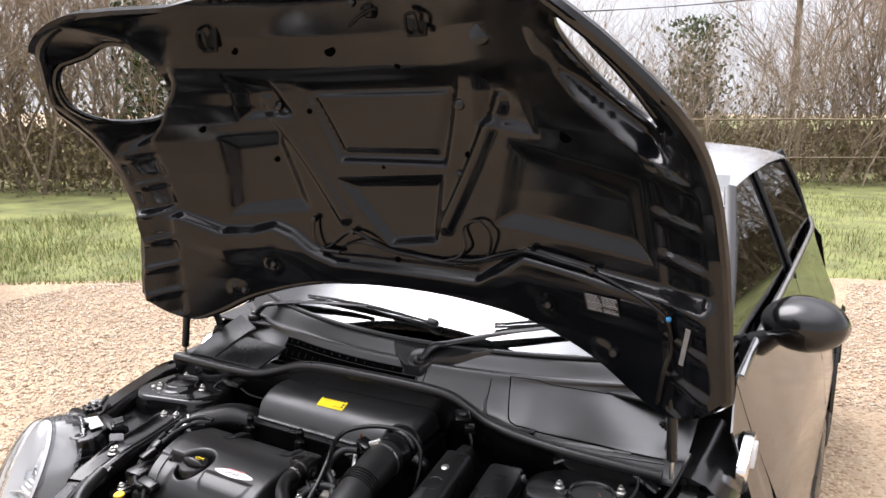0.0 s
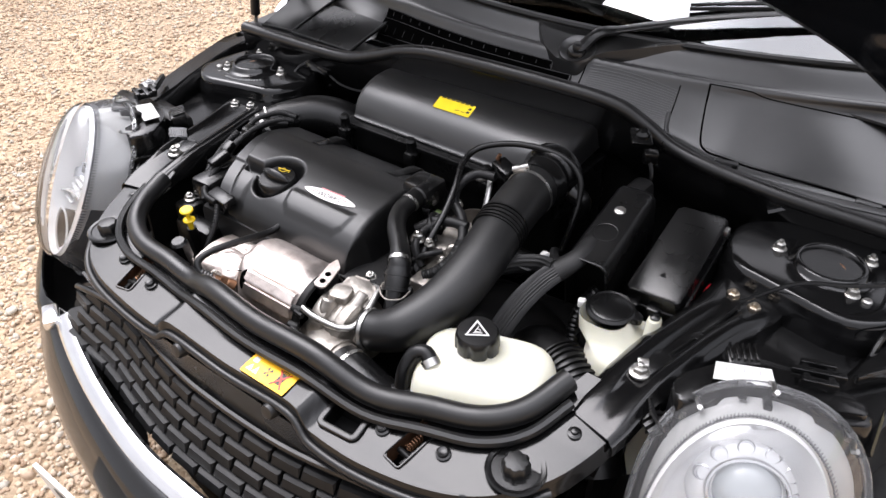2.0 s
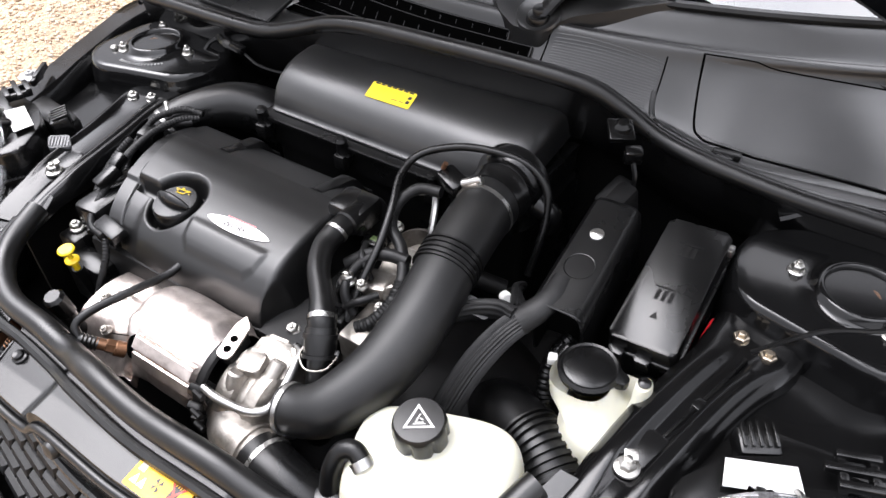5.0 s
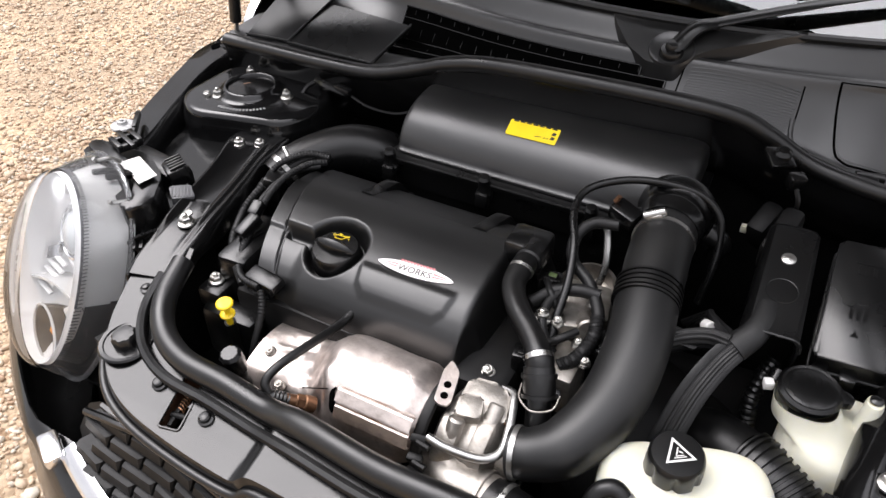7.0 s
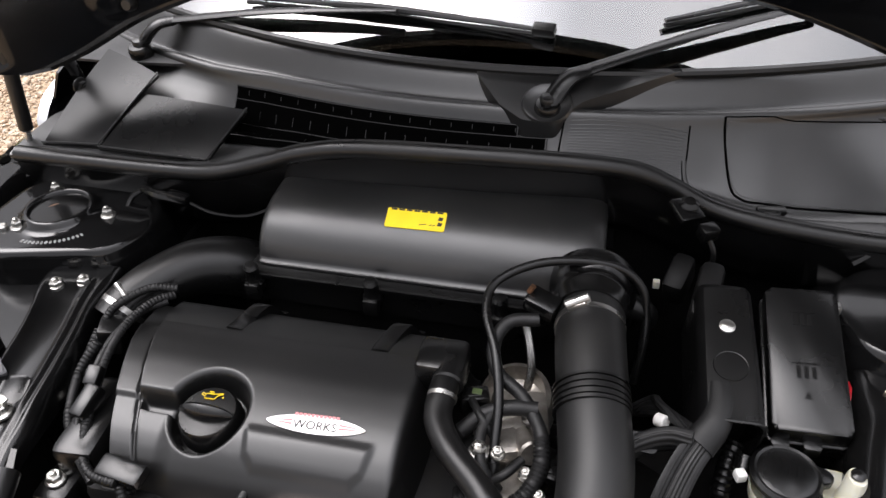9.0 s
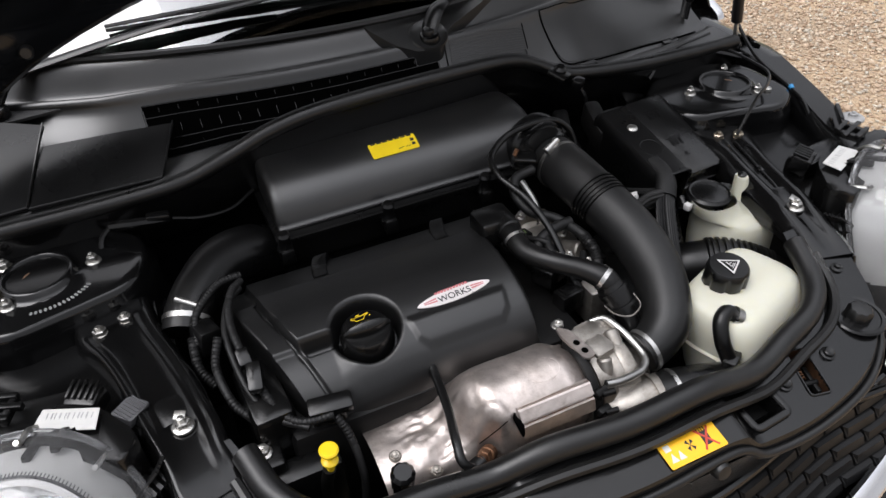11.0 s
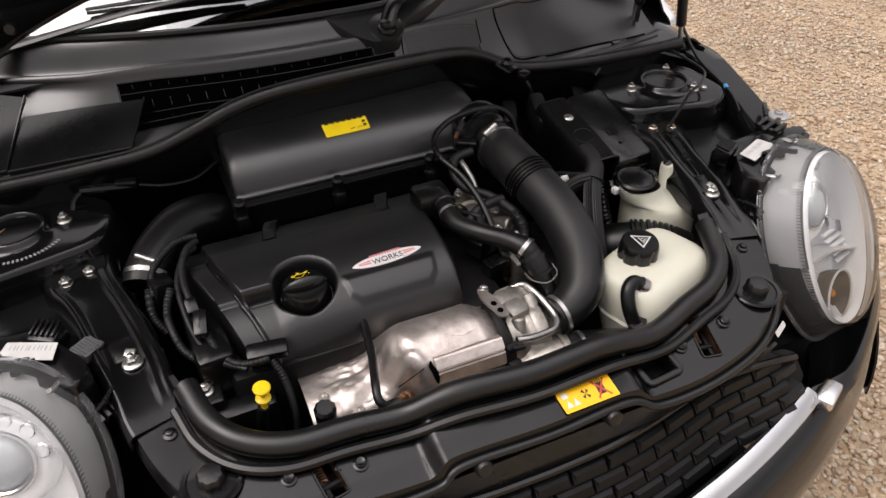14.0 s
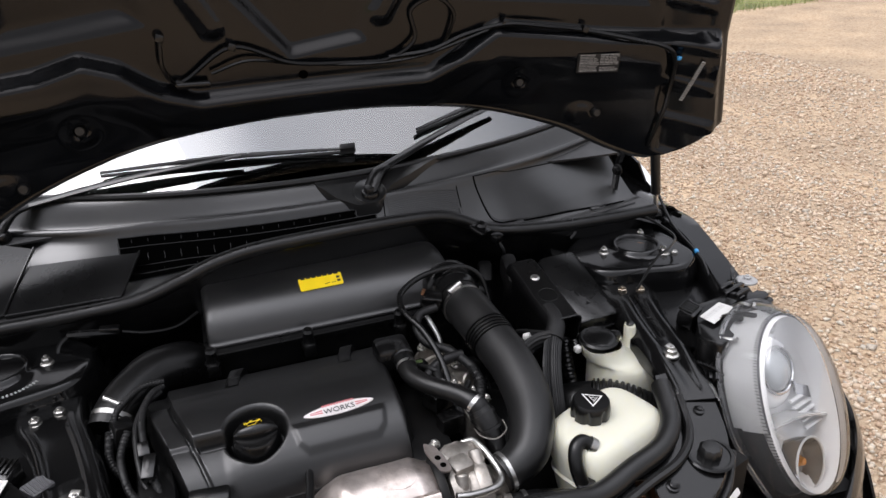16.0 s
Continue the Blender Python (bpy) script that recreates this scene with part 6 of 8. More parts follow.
# washer tubing and wires
for pts, r in (([(-.226, 1.264), (-.229, 1.215), (-.205, 1.192), (-.124, 1.238), (-.035, 1.205), (.06, 1.195), (.128, 1.196), (.172, 1.225), (.168, 1.272), (.208, 1.290), (.238, 1.262), (.225, 1.215), (.202, 1.200)], .0034),
               ([(.128, 1.198), (.20, 1.205), (.26, 1.225), (.327, 1.240), (.40, 1.232), (.464, 1.222), (.54, 1.205), (.593, 1.19), (.618, 1.162), (.622, 1.11), (.612, 1.065), (.60, 1.0)], .0042),
               ([(-.16, 1.20), (-.10, 1.215), (-.02, 1.200), (.10, 1.190), (.19, 1.198), (.30, 1.232)], .0026)):
    bm = B()
    tube(bm, [on_panel(x, z, .012 + .004 * math.sin(i * 2.1)) for i, (x, z) in enumerate(pts)], r, seg=6, n=6)
    part("washer_tube", bm, M_HOSE, bonnet, "thin black washer tube")
for x, z in ((-.226, 1.262), (-.21, 1.19), (-.124, 1.238), (.327, 1.243), (.464, 1.224), (.20, 1.203)):
    bm = B()
    box(bm, on_panel(x, z, .010), (.012, .014, .012), .002, (0, 20, 0))
    part("tube_clip", bm, M_PLAST, bonnet)
bm = B()
cyl(bm, on_panel(-.165, 1.185, .012), on_panel(-.215, 1.188, .014), .006, seg=10, ch=.001)
part("washer_jet", bm, M_PLAST, bonnet)
bm = B()
cyl(bm, on_panel(.621, 1.172, .012), on_panel(.621, 1.166, .012), .0045, seg=10, ch=.001)
part("blue_clip", bm, M_BLUE, bonnet)
# information label
lm = basis(on_panel(.490, 1.165, .0025), on_panel(.53, 1.16) - on_panel(.46, 1.16), on_panel(.495, 1.185) - on_panel(.495, 1.145))
bm = B()
prism(bm, [(-.038, -.0185), (.036, -.0185), (.036, .0185), (-.038, .0185)], 0, .0008, lm)
info = part("info_label", bm, M_INK, bonnet, "black label with rows of white print")
bm = B()
random.seed(4)
for col, wid in ((-.034, .032), (.002, .032)):
    for k in range(11):
        if random.random() < .2 and k not in (0, 1):
            continue
        z = .0155 - k * .0031
        x = col
        while x < col + wid * rand(.7, 1.0):
            w = rand(.003, .008)
            prism(bm, [(x, z), (x + w, z), (x + w, z + (.0019 if k % 5 == 0 else .0012)), (x, z + (.0019 if k % 5 == 0 else .0012))], .0008, .0011, lm)
            x += w + .0012
part("print_bars", bm, M_GREY, info)
sm_ = basis(on_panel(.650, 1.125, .004), on_panel(.658, 1.163) - on_panel(.642, 1.087), (-1, .1, .2))
bm = B()
for k in range(19):
    x = -.040 + k * .0044
    prism(bm, [(x, -.004), (x + .0026, -.004), (x + .0026, .004), (x, .004)], 0, .0006, sm_)
part("serial_bars", bm, M_GREY, bonnet)

# gas struts, hinges
for s in (-1, 1):
    bm = B()
    a, b = Vector((s * .634, .098, .856)), Vector((s * .622, .112, 1.045))
    cyl(bm, a + (b - a) * .22, b, .0095, seg=18, ch=.002)
    g = part("gas_strut", bm, M_PLAST, car, "slim black gas strut holding the bonnet")
    bm = B()
    cyl(bm, a, a + (b - a) * .24, .0045, seg=12)
    part("strut_rod", bm, M_STEEL, g)
    for p in (a, b):
        bm = B()
        lathe(bm, p, (s, 0, 0), [(.009, -.008), (.010, 0), (.009, .008)], 14)
        part("ball_joint", bm, M_PLAST, g)
    bm = B()
    tube(bm, [(s * .60, .20, .88), (s * .61, .20, .95), (s * .62, .165, 1.02), (s * .625, .125, 1.10)], .012, seg=8, n=5, flat=.35, up=(0, 1, 0))
    h = part("bonnet_hinge", bm, M_PAINT, car, "black folding bonnet hinge")
    bm = B()
    bolt(bm, (s * .598, .19, .925), (-s, -.3, 0), .008, .006)
    part("hinge_bolt", bm, M_DARK, h)


# ---- body shell behind the bay ----
def body_x(y, z):
    """Half width of the body side."""
    w = interp(y, [-.37, -.30, -.2, .1, .5, 1.2, 2.0, 2.5, 2.85, 3.0], [.755, .79, .808, .815, .825, .83, .835, .83, .76, .62])
    k = interp(z, [.18, .30, .50, .70, .85, .95, 1.02], [.95, .985, 1.0, .965, .885, .84, .82])
    return w * k


for s in (-1, 1):
    def side_sheet(y0, y1, z0, z1, ny=24, nz=10, hole=None):
        b = B()
        rows = []
        for j in range(nz + 1):
            row = []
            for i in range(ny + 1):
                y = y0 + (y1 - y0) * i / ny
                za = z0(y) if callable(z0) else z0
                zb = z1(y) if callable(z1) else z1
                z = za + (zb - za) * j / nz
                row.append((s * body_x(y, z), y, z))
            rows.append(row)
        return sheet(b, rows, .004)

    belt = lambda y: interp(y, [.25, .6, 1.5, 2.3, 2.9], [.945, .975, .99, 1.012, 1.015])
    arch_f = lambda y: .30 + math.sqrt(max(0.0, .36 ** 2 - (y + .03) ** 2)) if abs(y + .03) < .36 else .22
    arch_r = lambda y: .30 + math.sqrt(max(0.0, .36 ** 2 - (y - 2.44) ** 2)) if abs(y - 2.44) < .36 else .22
    part("front_wing", side_sheet(-.33, .40, arch_f, lambda y: interp(y, [-.33, -.2, .0, .25, .27, .40], [.54, .64, .69, .77, .90, .955]), 40, 8), M_PAINT, car, "gloss black lower front wing")
    door = part("door", side_sheet(.405, 1.55, .24, belt, 30, 12), M_PAINT, car, "gloss black door reflecting gravel")
    part("rear_quarter", side_sheet(1.555, 2.98, arch_r, belt, 60, 10), M_PAINT, car, "gloss black rear quarter")
    b = B()
    tube(b, [(s * (body_x(y, belt(y)) + .004), y, belt(y) + .004) for y in (.42, .8, 1.2, 1.6, 2.0, 2.4, 2.7)], .010, seg=8, n=4, flat=.7)
    part("belt_trim", b, M_CHROME, car, "bright chrome beltline trim")
    for yc_, zf in ((-.03, arch_f), (2.44, arch_r)):
        b = B()
        rows = []
        for r0, dx in ((.365, .002), (.352, .014), (.335, .012), (.325, -.02)):
            rows.append([(s * (body_x(yc_, .5) + dx), yc_ + r0 * math.cos(th), .30 + r0 * math.sin(th)) for th in [math.pi * k / 28 for k in range(29)]])
        sheet(b, rows, .004)
        part("arch_trim", b, M_PLAST, car, "matt black wheel arch trim")
    b = B()
    tube(b, [(s * .80, .36, .235), (s * .812, 1.0, .225), (s * .812, 1.6, .225), (s * .80, 2.08, .235)], .055, seg=12, n=6, flat=.5, up=(0, 0, 1))
    part("sill", b, M_PLAST, car, "matt black sill skirt")
    # side glass, pillars
    def gh(y, z):
        t = (z - .93) / .42
        return Vector((s * (interp(y, [.5, 1.5, 2.6, 2.9], [.680, .698, .690, .60]) - .165 * t - .02 * t * t), y, z))
    roofz = lambda y: interp(y, [.45, .80, 1.3, 1.9, 2.5, 2.85], [1.30, 1.345, 1.375, 1.37, 1.345, 1.30])
    for nm, y0, y1 in (("door_glass", .44, 1.50), ("rear_glass", 1.58, 2.60)):
        b = B()
        rows = []
        for j in range(7):
            t = j / 6
            ya = y0 + (.36 * t if nm == "door_glass" else .03 * t)
            yb_ = y1 + (.02 * t if nm == "door_glass" else -.10 * t)
            rows.append([gh(ya + (yb_ - ya) * i / 14, belt(ya + (yb_ - ya) * i / 14) + (roofz(ya + (yb_ - ya) * i / 14) - .035 - belt(ya + (yb_ - ya) * i / 14)) * t) for i in range(15)])
        sheet(b, rows, .004)
        part(nm, b, M_SIDEGLASS, car, "side window glass").visible_shadow = False
    for pts in ([screen(s * .655, .0), screen(s * .665, .3), screen(s * .66, .62)], [gh(1.54, .95), gh(1.55, 1.15), gh(1.55, 1.345)], [gh(2.66, 1.0), gh(2.60, 1.18), gh(2.52, 1.335)]):
        b = B()
        tube(b, pts, .017, seg=8, n=5, flat=.6)
        part("pillar", b, M_INNER, car)
    # mirror
    b = B()
    c = Vector((s * .790, .66, 1.030))
    lathe(b, c + Vector((0, .055, 0)), (0, -1, 0), [(.0, -.01), (.055, -.008), (.075, .01), (.080, .045), (.070, .085), (.045, .115), (.0, .128)], 36, sx=1.18, sy=.80)
    mir = part("door_mirror", b, M_PAINT, car, "rounded gloss black door mirror")
    b = B()
    tube(b, [c + Vector((-s * .10, .05, -.075)), c + Vector((-s * .07, .03, -.05)), c + Vector((-s * .03, .02, -.02))], [.045, .034, .03], seg=14, n=5, flat=.7)
    part("mirror_foot", b, M_PLAST, mir, "matt black mirror foot")
    b = B()
    lathe(b, c + Vector((0, .064, 0)), (0, 1, 0), [(.062, 0), (.062, .002), (0, .002)], 30, sx=1.18, sy=.8)
    part("mirror_glass", b, M_REFL, mir)
    # side repeater behind the front wheel
    b = B()
    m = basis((s * .728, .30, .838), (0, 1, .35), (0, -.35, 1))
    if s < 0:
        m = basis((s * .728, .30, .838), (0, -1, -.35), (0, -.35, 1))
    prism(b, [(-.07, -.03), (.05, -.03), (.08, .01), (.03, .035), (-.06, .03)], -.006, .012, m, r=.018, bev=.004)
    rep = part("side_repeater", b, M_CHROME, car, "chrome side repeater surround")
    b = B()
    prism(b, [(-.01, -.015), (.045, -.018), (.06, .006), (.02, .02)], .012, .018, m, r=.01, bev=.003)
    part("repeater_lens", b, M_WHITE, rep)
    # inner edge between bay and wing
    b = B()
    sheet(b, [[(s * x, y, z) for y in (.12, .2, .3, .42)] for x, z in ((.63, .862), (.66, .864), (.69, .855), (.715, .835), (.735, .80))], .004)
    part("wing_corner", b, M_PAINT, car, "gloss black wing corner below the screen")

# roof, rear
bm = B()
rows = []
for y, z in ((.76, 1.335), (.80, 1.352), (.95, 1.375), (1.2, 1.392), (1.6, 1.400), (2.0, 1.395), (2.4, 1.375), (2.7, 1.345), (2.82, 1.325)):
    w = interp(y, [.76, 1.2, 2.0, 2.82], [.57, .585, .58, .54])
    rows.append([(w * math.sin(a) * 1.0, y + .05 * (1 - math.cos(a)) * (1 if y < 1 else -1.2), z - .045 * (1 - math.cos(a)) * 1.4) for a in [radians(-90 + 9 * k) * .98 for k in range(21)]])
sheet(bm, rows, .006)
part("roof", bm, M_ROOF, car, "pale glossy roof")
bm = B()
sheet(bm, [[(x * w, y, z) for x in (-1, -.6, 0, .6, 1)] for y, z, w in ((2.80, 1.30, .52), (2.90, 1.02, .60))], .004)
part("rear_window", bm, M_GLASS, car).visible_shadow = False
bm = B()
sheet(bm, [[(x * w, y + .08 * (1 - x * x), z) for x in [-1 + .2 * i for i in range(11)]] for y, z, w in ((2.88, 1.01, .62), (2.93, .9, .70), (2.95, .7, .74), (2.96, .5, .76), (2.9, .25, .72))], .004)
part("tailgate", bm, M_PAINT, car, "gloss black tailgate and rear bumper")
bm = B()
sheet(bm, [[(x, y, .24) for x in (-.72, 0, .72)] for y in (.2, 1.5, 2.9)], .01)
part("floor_pan", bm, M_DARK, car)


# ---- cabin seen through the screen ----
bm = B()
sheet(bm, [[(x, y, z + .012 * math.cos(x * 5)) for x in [-.66 + .066 * i for i in range(21)]] for y, z in ((.24, .955), (.36, .965), (.5, .97), (.62, .965), (.66, .93), (.67, .70))], .004)
part("dashboard", bm, M_CABIN, car, "dark moulded dashboard top")
bm = B()
tube(bm, [(.36 + .18 * math.cos(2 * math.pi * k / 20), .78 + .05 * math.sin(2 * math.pi * k / 20), .92 + .17 * math.sin(2 * math.pi * k / 20)) for k in range(20)], .016, seg=8, n=2, closed=True)
part("steering_wheel", bm, M_CABIN, car)
for x in (-.36, .36):
    bm = B()
    box(bm, (x, 1.45, .72), (.46, .13, .62), .05, (-14, 0, 0), 3)
    box(bm, (x, 1.22, .45), (.46, .5, .16), .05, (6, 0, 0), 3)
    st_ = part("front_seat", bm, M_CABIN, car, "dark cloth front seat")
    bm = B()
    box(bm, (x, 1.55, 1.13), (.25, .09, .18), .04, (-10, 0, 0), 3)
    part("headrest", bm, M_CABIN, st_)
bm = B()
box(bm, (0, .70, 1.24), (.24, .03, .07), .012, (-10, 0, 0))
part("rear_view_mirror", bm, M_CABIN, car)


# ---- wheels ----
def wheel(x, y, parent, rim_mat=M_ALLOY, r=.30, w=.195):
    s = 1 if x > 0 else -1
    b = B()
    ax = (s, 0, 0)
    lathe(b, (x - s * w / 2, y, r), ax, [(r * .66, -.0), (r * .72, -.005), (r * .93, .002), (r * .995, .03), (r, w * .3), (r, w * .7), (r * .995, w - .03), (r * .93, w - .002), (r * .72, w + .005), (r * .66, w)], 56)
    wh = part("wheel", b, M_TYRE, parent, "road wheel with dark tyre")
    b = B()
    lathe(b, (x - s * w / 2, y, r), ax, [(r * .67, .005), (r * .67, w - .01), (r * .70, w), (r * .66, w + .003), (r * .62, w - .02), (r * .60, w * .4), (r * .2, w * .35), (0, w * .35)], 40)
    part("rim", b, M_DARK, wh)
    for k in range(10):
        b = B()
        th = 2 * math.pi * k / 10
        p0 = Vector((x + s * (w / 2 - .03), y + .05 * math.cos(th), r + .05 * math.sin(th)))
        p1 = Vector((x + s * (w / 2 - .008), y + r * .66 * math.cos(th + .06), r + r * .66 * math.sin(th + .06)))
        tube(b, [p0, p0.lerp(p1, .5) + Vector((s * .006, 0, 0)), p1], [.014, .011, .013], seg=6, n=3, flat=.7)
        part("spoke", b, rim_mat, wh)
    b = B()
    lathe(b, (x + s * (w / 2 - .04), y, r), ax, [(.06, 0), (.055, .02), (.03, .026), (0, .027)], 24)
    part("hub", b, rim_mat, wh)
    return wh


for x in (-.735, .735):
    wheel(x, -.03, car)
    wheel(x, 2.44, car)

# ---- engine ----
engine = thing("engine", "transverse engine with black cover and bare metal turbo side", "engine", (-.1, -.25, .34))

# cover: a moulded height field
CX1, CY0, CY1 = .014, -.324, -.160
CAP = Vector((-.193, -.255))


def cover_groove(y):
    """The slanting groove that parts the left strip from the cover."""
    return interp(y, [-.326, -.272, -.185, -.13], [-.243, -.261, -.288, -.298])


def cover_profile(y):
    return interp(y, [-.324, -.323, -.320, -.315, -.308, -.298, -.286, -.272, -.255, -.235, -.21, -.18, -.160], [.742, .762, .780, .795, .808, .820, .829, .836, .8415, .8452, .8480, .8472, .8440])


def cover_z(x, y):
    h = min(.008, (y + .324) * .7)
    z = sum(cover_profile(y + h * k / 4) for k in range(-4, 5)) / 9
    # right-hand end, rolled down
    z -= .075 * sstep(-.016, .014, x) ** 2.2
    # notch in the front right corner
    z -= .030 * sstep(1.0, .72, math.hypot((x - .006) / .014, (y + .306) / .030))
    # strip beyond the groove on the left
    g = cover_groove(y)
    z -= .011 * sstep(g + .001, g - .003, x) + .003 * sstep(.0035, .001, abs(x - g + .003))
    z -= .040 * sstep(g - .028, g - .036, x)
    # front left field is sunk behind a step that leads into the well
    z -= .0085 * sstep(.004, -.004, y - CAP.y - .006) * sstep(-.02, -.045, x - CAP.x) * sstep(g - .003, g + .001, x)
    z -= .004 * sstep(.0025, -.0025, y - CAP.y - .006) * sstep(.03, -.03, x - CAP.x)
    d = (Vector((x, y)) - CAP).length
    z -= .004 * sstep(.0425, .0365, d) + .026 * sstep(.0385, .0330, d)
    z -= .010 * sstep(.0075, .0045, abs(y - CAP.y - .0005)) * sstep(-.02, -.034, x - CAP.x) * sstep(g, g + .006, x)
    # raised tongue below the badge
    q = in_poly([(-.134, -.299), (-.044, -.299), (-.034, -.290), (-.028, -.262), (-.150, -.262), (-.144, -.290)], x, y)
    z += .0036 * sstep(-.004, .004, q) * sstep(-.262, -.276, y)
    return z


bm = B()
nx, ny = 230, 130
ys = [CY0 + (CY1 - CY0) * (j / ny) ** 1.25 for j in range(ny + 1)]
rows = []
for y in ys:
    x0 = cover_groove(y) - .036
    rows.append([(x, y, cover_z(x, y)) for x in [x0 + (CX1 - x0) * i / nx for i in range(nx + 1)]])
sheet(bm, rows, .004)
cover = part("engine_cover", bm, M_COVER, engine, "satin black plastic engine cover", smooth=50)
bm = B()
lathe(bm, (CAP.x, CAP.y, .812), (0, -.12, 1), [(.0305, 0), (.0305, .008), (.029, .010), (.0285, .021), (.0262, .0245), (.010, .0255), (0, .0255)], 48)
cap = part("oil_cap", bm, M_PLAST, engine, "round black oil filler cap")
bm = B()
tube(bm, [(CAP.x - .026, CAP.y - .005, .836), (CAP.x - .015, CAP.y - .007, .8385), (CAP.x, CAP.y - .008, .839), (CAP.x + .015, CAP.y - .007, .8385), (CAP.x + .026, CAP.y - .005, .836)], [.004, .0095, .012, .0095, .004], seg=12, n=6, flat=.6, up=(0, 0, 1))
part("cap_grip", bm, M_PLAST, cap)
# oil can symbol
om = basis((CAP.x - .002, CAP.y + .012, .8398), (1, .05, 0), (0, 1, .12))
bm = B()
can = [(-.0075, -.0030), (.0035, -.0030), (.0065, .0012), (.0112, .0028), (.0118, .0040), (.0060, .0030), (.0020, .0024), (-.0060, .0024), (-.0075, .0018)]
tube(bm, [om @ Vector((x * .88, y, .0002)) for x, y in can], .00055, seg=5, n=1, closed=True)
tube(bm, [om @ Vector((x * .88, y, .0002)) for x, y in ((-.0075, .0018), (-.0110, .0026), (-.0118, .0010), (-.0080, -.0006))], .00050, seg=5, n=2)
tube(bm, [om @ Vector((x * .88, y, .0002)) for x, y in ((-.0045, .0046), (.0005, .0046))], .0006, seg=5, n=1)
tube(bm, [om @ Vector((x * .88, y, .0002)) for x, y in ((-.0020, .0024), (-.0020, .0046))], .0005, seg=5, n=1)
cyl(bm, om @ Vector((.0112, -.0006, 0)), om @ Vector((.0112, -.0006, .0006)), .0008, seg=8)
part("oil_symbol", bm, M_YPLAS, cap, "yellow oil can symbol")
# badge
bmx = basis((-.086, -.257, cover_z(-.086, -.257) + .0006), (1, .05, 0), (0, 1, .25))
bm = B()
prism(bm, [(.0465 * math.cos(2 * math.pi * k / 48), .0088 * math.copysign(abs(math.sin(2 * math.pi * k / 48)) ** 1.35, math.sin(2 * math.pi * k / 48))) for k in range(48)], 0, .0014, bmx)
badge = part("cover_badge", bm, M_BADGE, engine, "silver oval badge with red bars")
bm = B()
for k in (-1, 1):
    for y0, y1 in ((-.0024, -.0004), (.0012, .0032)):
        prism(bm, [(k * .022, y0), (k * .038, y0 * .5), (k * .038, y1 * .5), (k * .022, y1)], .0014, .0017, bmx)
for k in range(11):
    prism(bm, [(-.021 + .0039 * k, .0068), (-.0183 + .0039 * k, .0068), (-.0183 + .0039 * k, .0098), (-.021 + .0039 * k, .0098)], .0004, .0018, bmx)
part("badge_bar", bm, M_PINK, badge)
text_part("badge_text", "WORKS", .0115, bmx @ pose(0, -.0015, .0019), M_INK, badge, "dark lettering on the badge")

# rear of the cover, carried on level and rolled down, with two arched straps
def rear_z(x, t):
    return .8440 - .014 * t - .006 * t * t - .022 * sstep(.70, 1.0, t) ** 1.5 - .055 * sstep(.006, .038, x)


bm = B()
rows = []
for j in range(25):
    t = j / 24
    y = -.1605 + .062 * t
    x0 = cover_groove(y) - .036
    row = []
    for i in range(121):
        x = x0 + (.040 - x0) * i / 120
        g = cover_groove(y)
        row.append((x, y, rear_z(x, t) - .011 * sstep(g + .001, g - .003, x) - .040 * sstep(g - .028, g - .036, x) - .03 * sstep(.75, 1.0, t) * sstep(g + .012, g - .03, x)))
    rows.append(row)
sheet(bm, rows, .004)
part("rear_cover", bm, M_COVER, engine, "black rear edge of the engine cover", smooth=50)
for x in (-.213, -.055):
    bm = B()
    rows = []
    for j in range(17):
        t = .06 + .98 * j / 16
        rise = .0004 + .011 * sstep(.25, .95, t)
        rows.append([(x + dx + .020 * t * t, -.1605 + .066 * t, rear_z(x, min(t, 1)) + dz) for dx, dz in ((-.0105, -.002), (-.009, rise), (-.007, rise + .001), (.007, rise + .001), (.009, rise), (.0105, -.002))])
    sheet(bm, rows)
    part("cover_strap", bm, M_PLAST, engine)
# head and block under the cover
bm = B()
box(bm, (-.125, -.225, .66), (.36, .20, .24), .012)
box(bm, (-.12, -.24, .47), (.40, .24, .26), .012)
part("engine_block", bm, M_DARK, engine, "dark grimy engine block")
bm = B()
box(bm, (-.130, -.306, .742), (.300, .012, .040), .003)
for i in range(9):
    cyl(bm, (-.26 + .034 * i, -.306, .747), (-.26 + .034 * i, -.318, .742), .0055, seg=10, ch=.001)
part("head_edge", bm, M_CAST, engine, "cast aluminium head flange")
# left end of the head: timing cover and mount
bm = B()
box(bm, (-.318, -.262, .745), (.045, .10, .13), .010, (0, 0, 4))
box(bm, (-.335, -.318, .755), (.036, .040, .030), .006)
box(bm, (-.30, -.335, .715), (.08, .035, .08), .010)
part("timing_cover", bm, M_PLAST, engine, "black timing end cover")
bm = bolt(B(), (-.336, -.318, .772), (0, 0, 1), .0075, .006, 1.3)
part("mount_bolt", bm, M_ZINC, engine, "zinc mount bolt")
bm = bolt(B(), (.027, -.306, .766), (0, 0, 1), .0060, .006, 1.3)
part("cover_bolt", bm, M_ZINC, engine)
bm = bolt(B(), (.061, -.243, .824), (0, 0, 1), .0075, .007, 1.3)
part("cover_bolt", bm, M_ZINC, engine)
bm = bolt(B(), (-.332, -.20, .765), (0, 0, 1), .0065, .006, 1.2)
part("cover_bolt", bm, M_ZINC, engine)
# cable holder and its cables at the left front corner
bm = B()
box(bm, (-.258, -.314, .802), (.048, .022, .014), .004, (12, 0, -8))
box(bm, (-.262, -.320, .792), (.036, .010, .018), .003)
part("cable_holder", bm, M_PLAST, engine)

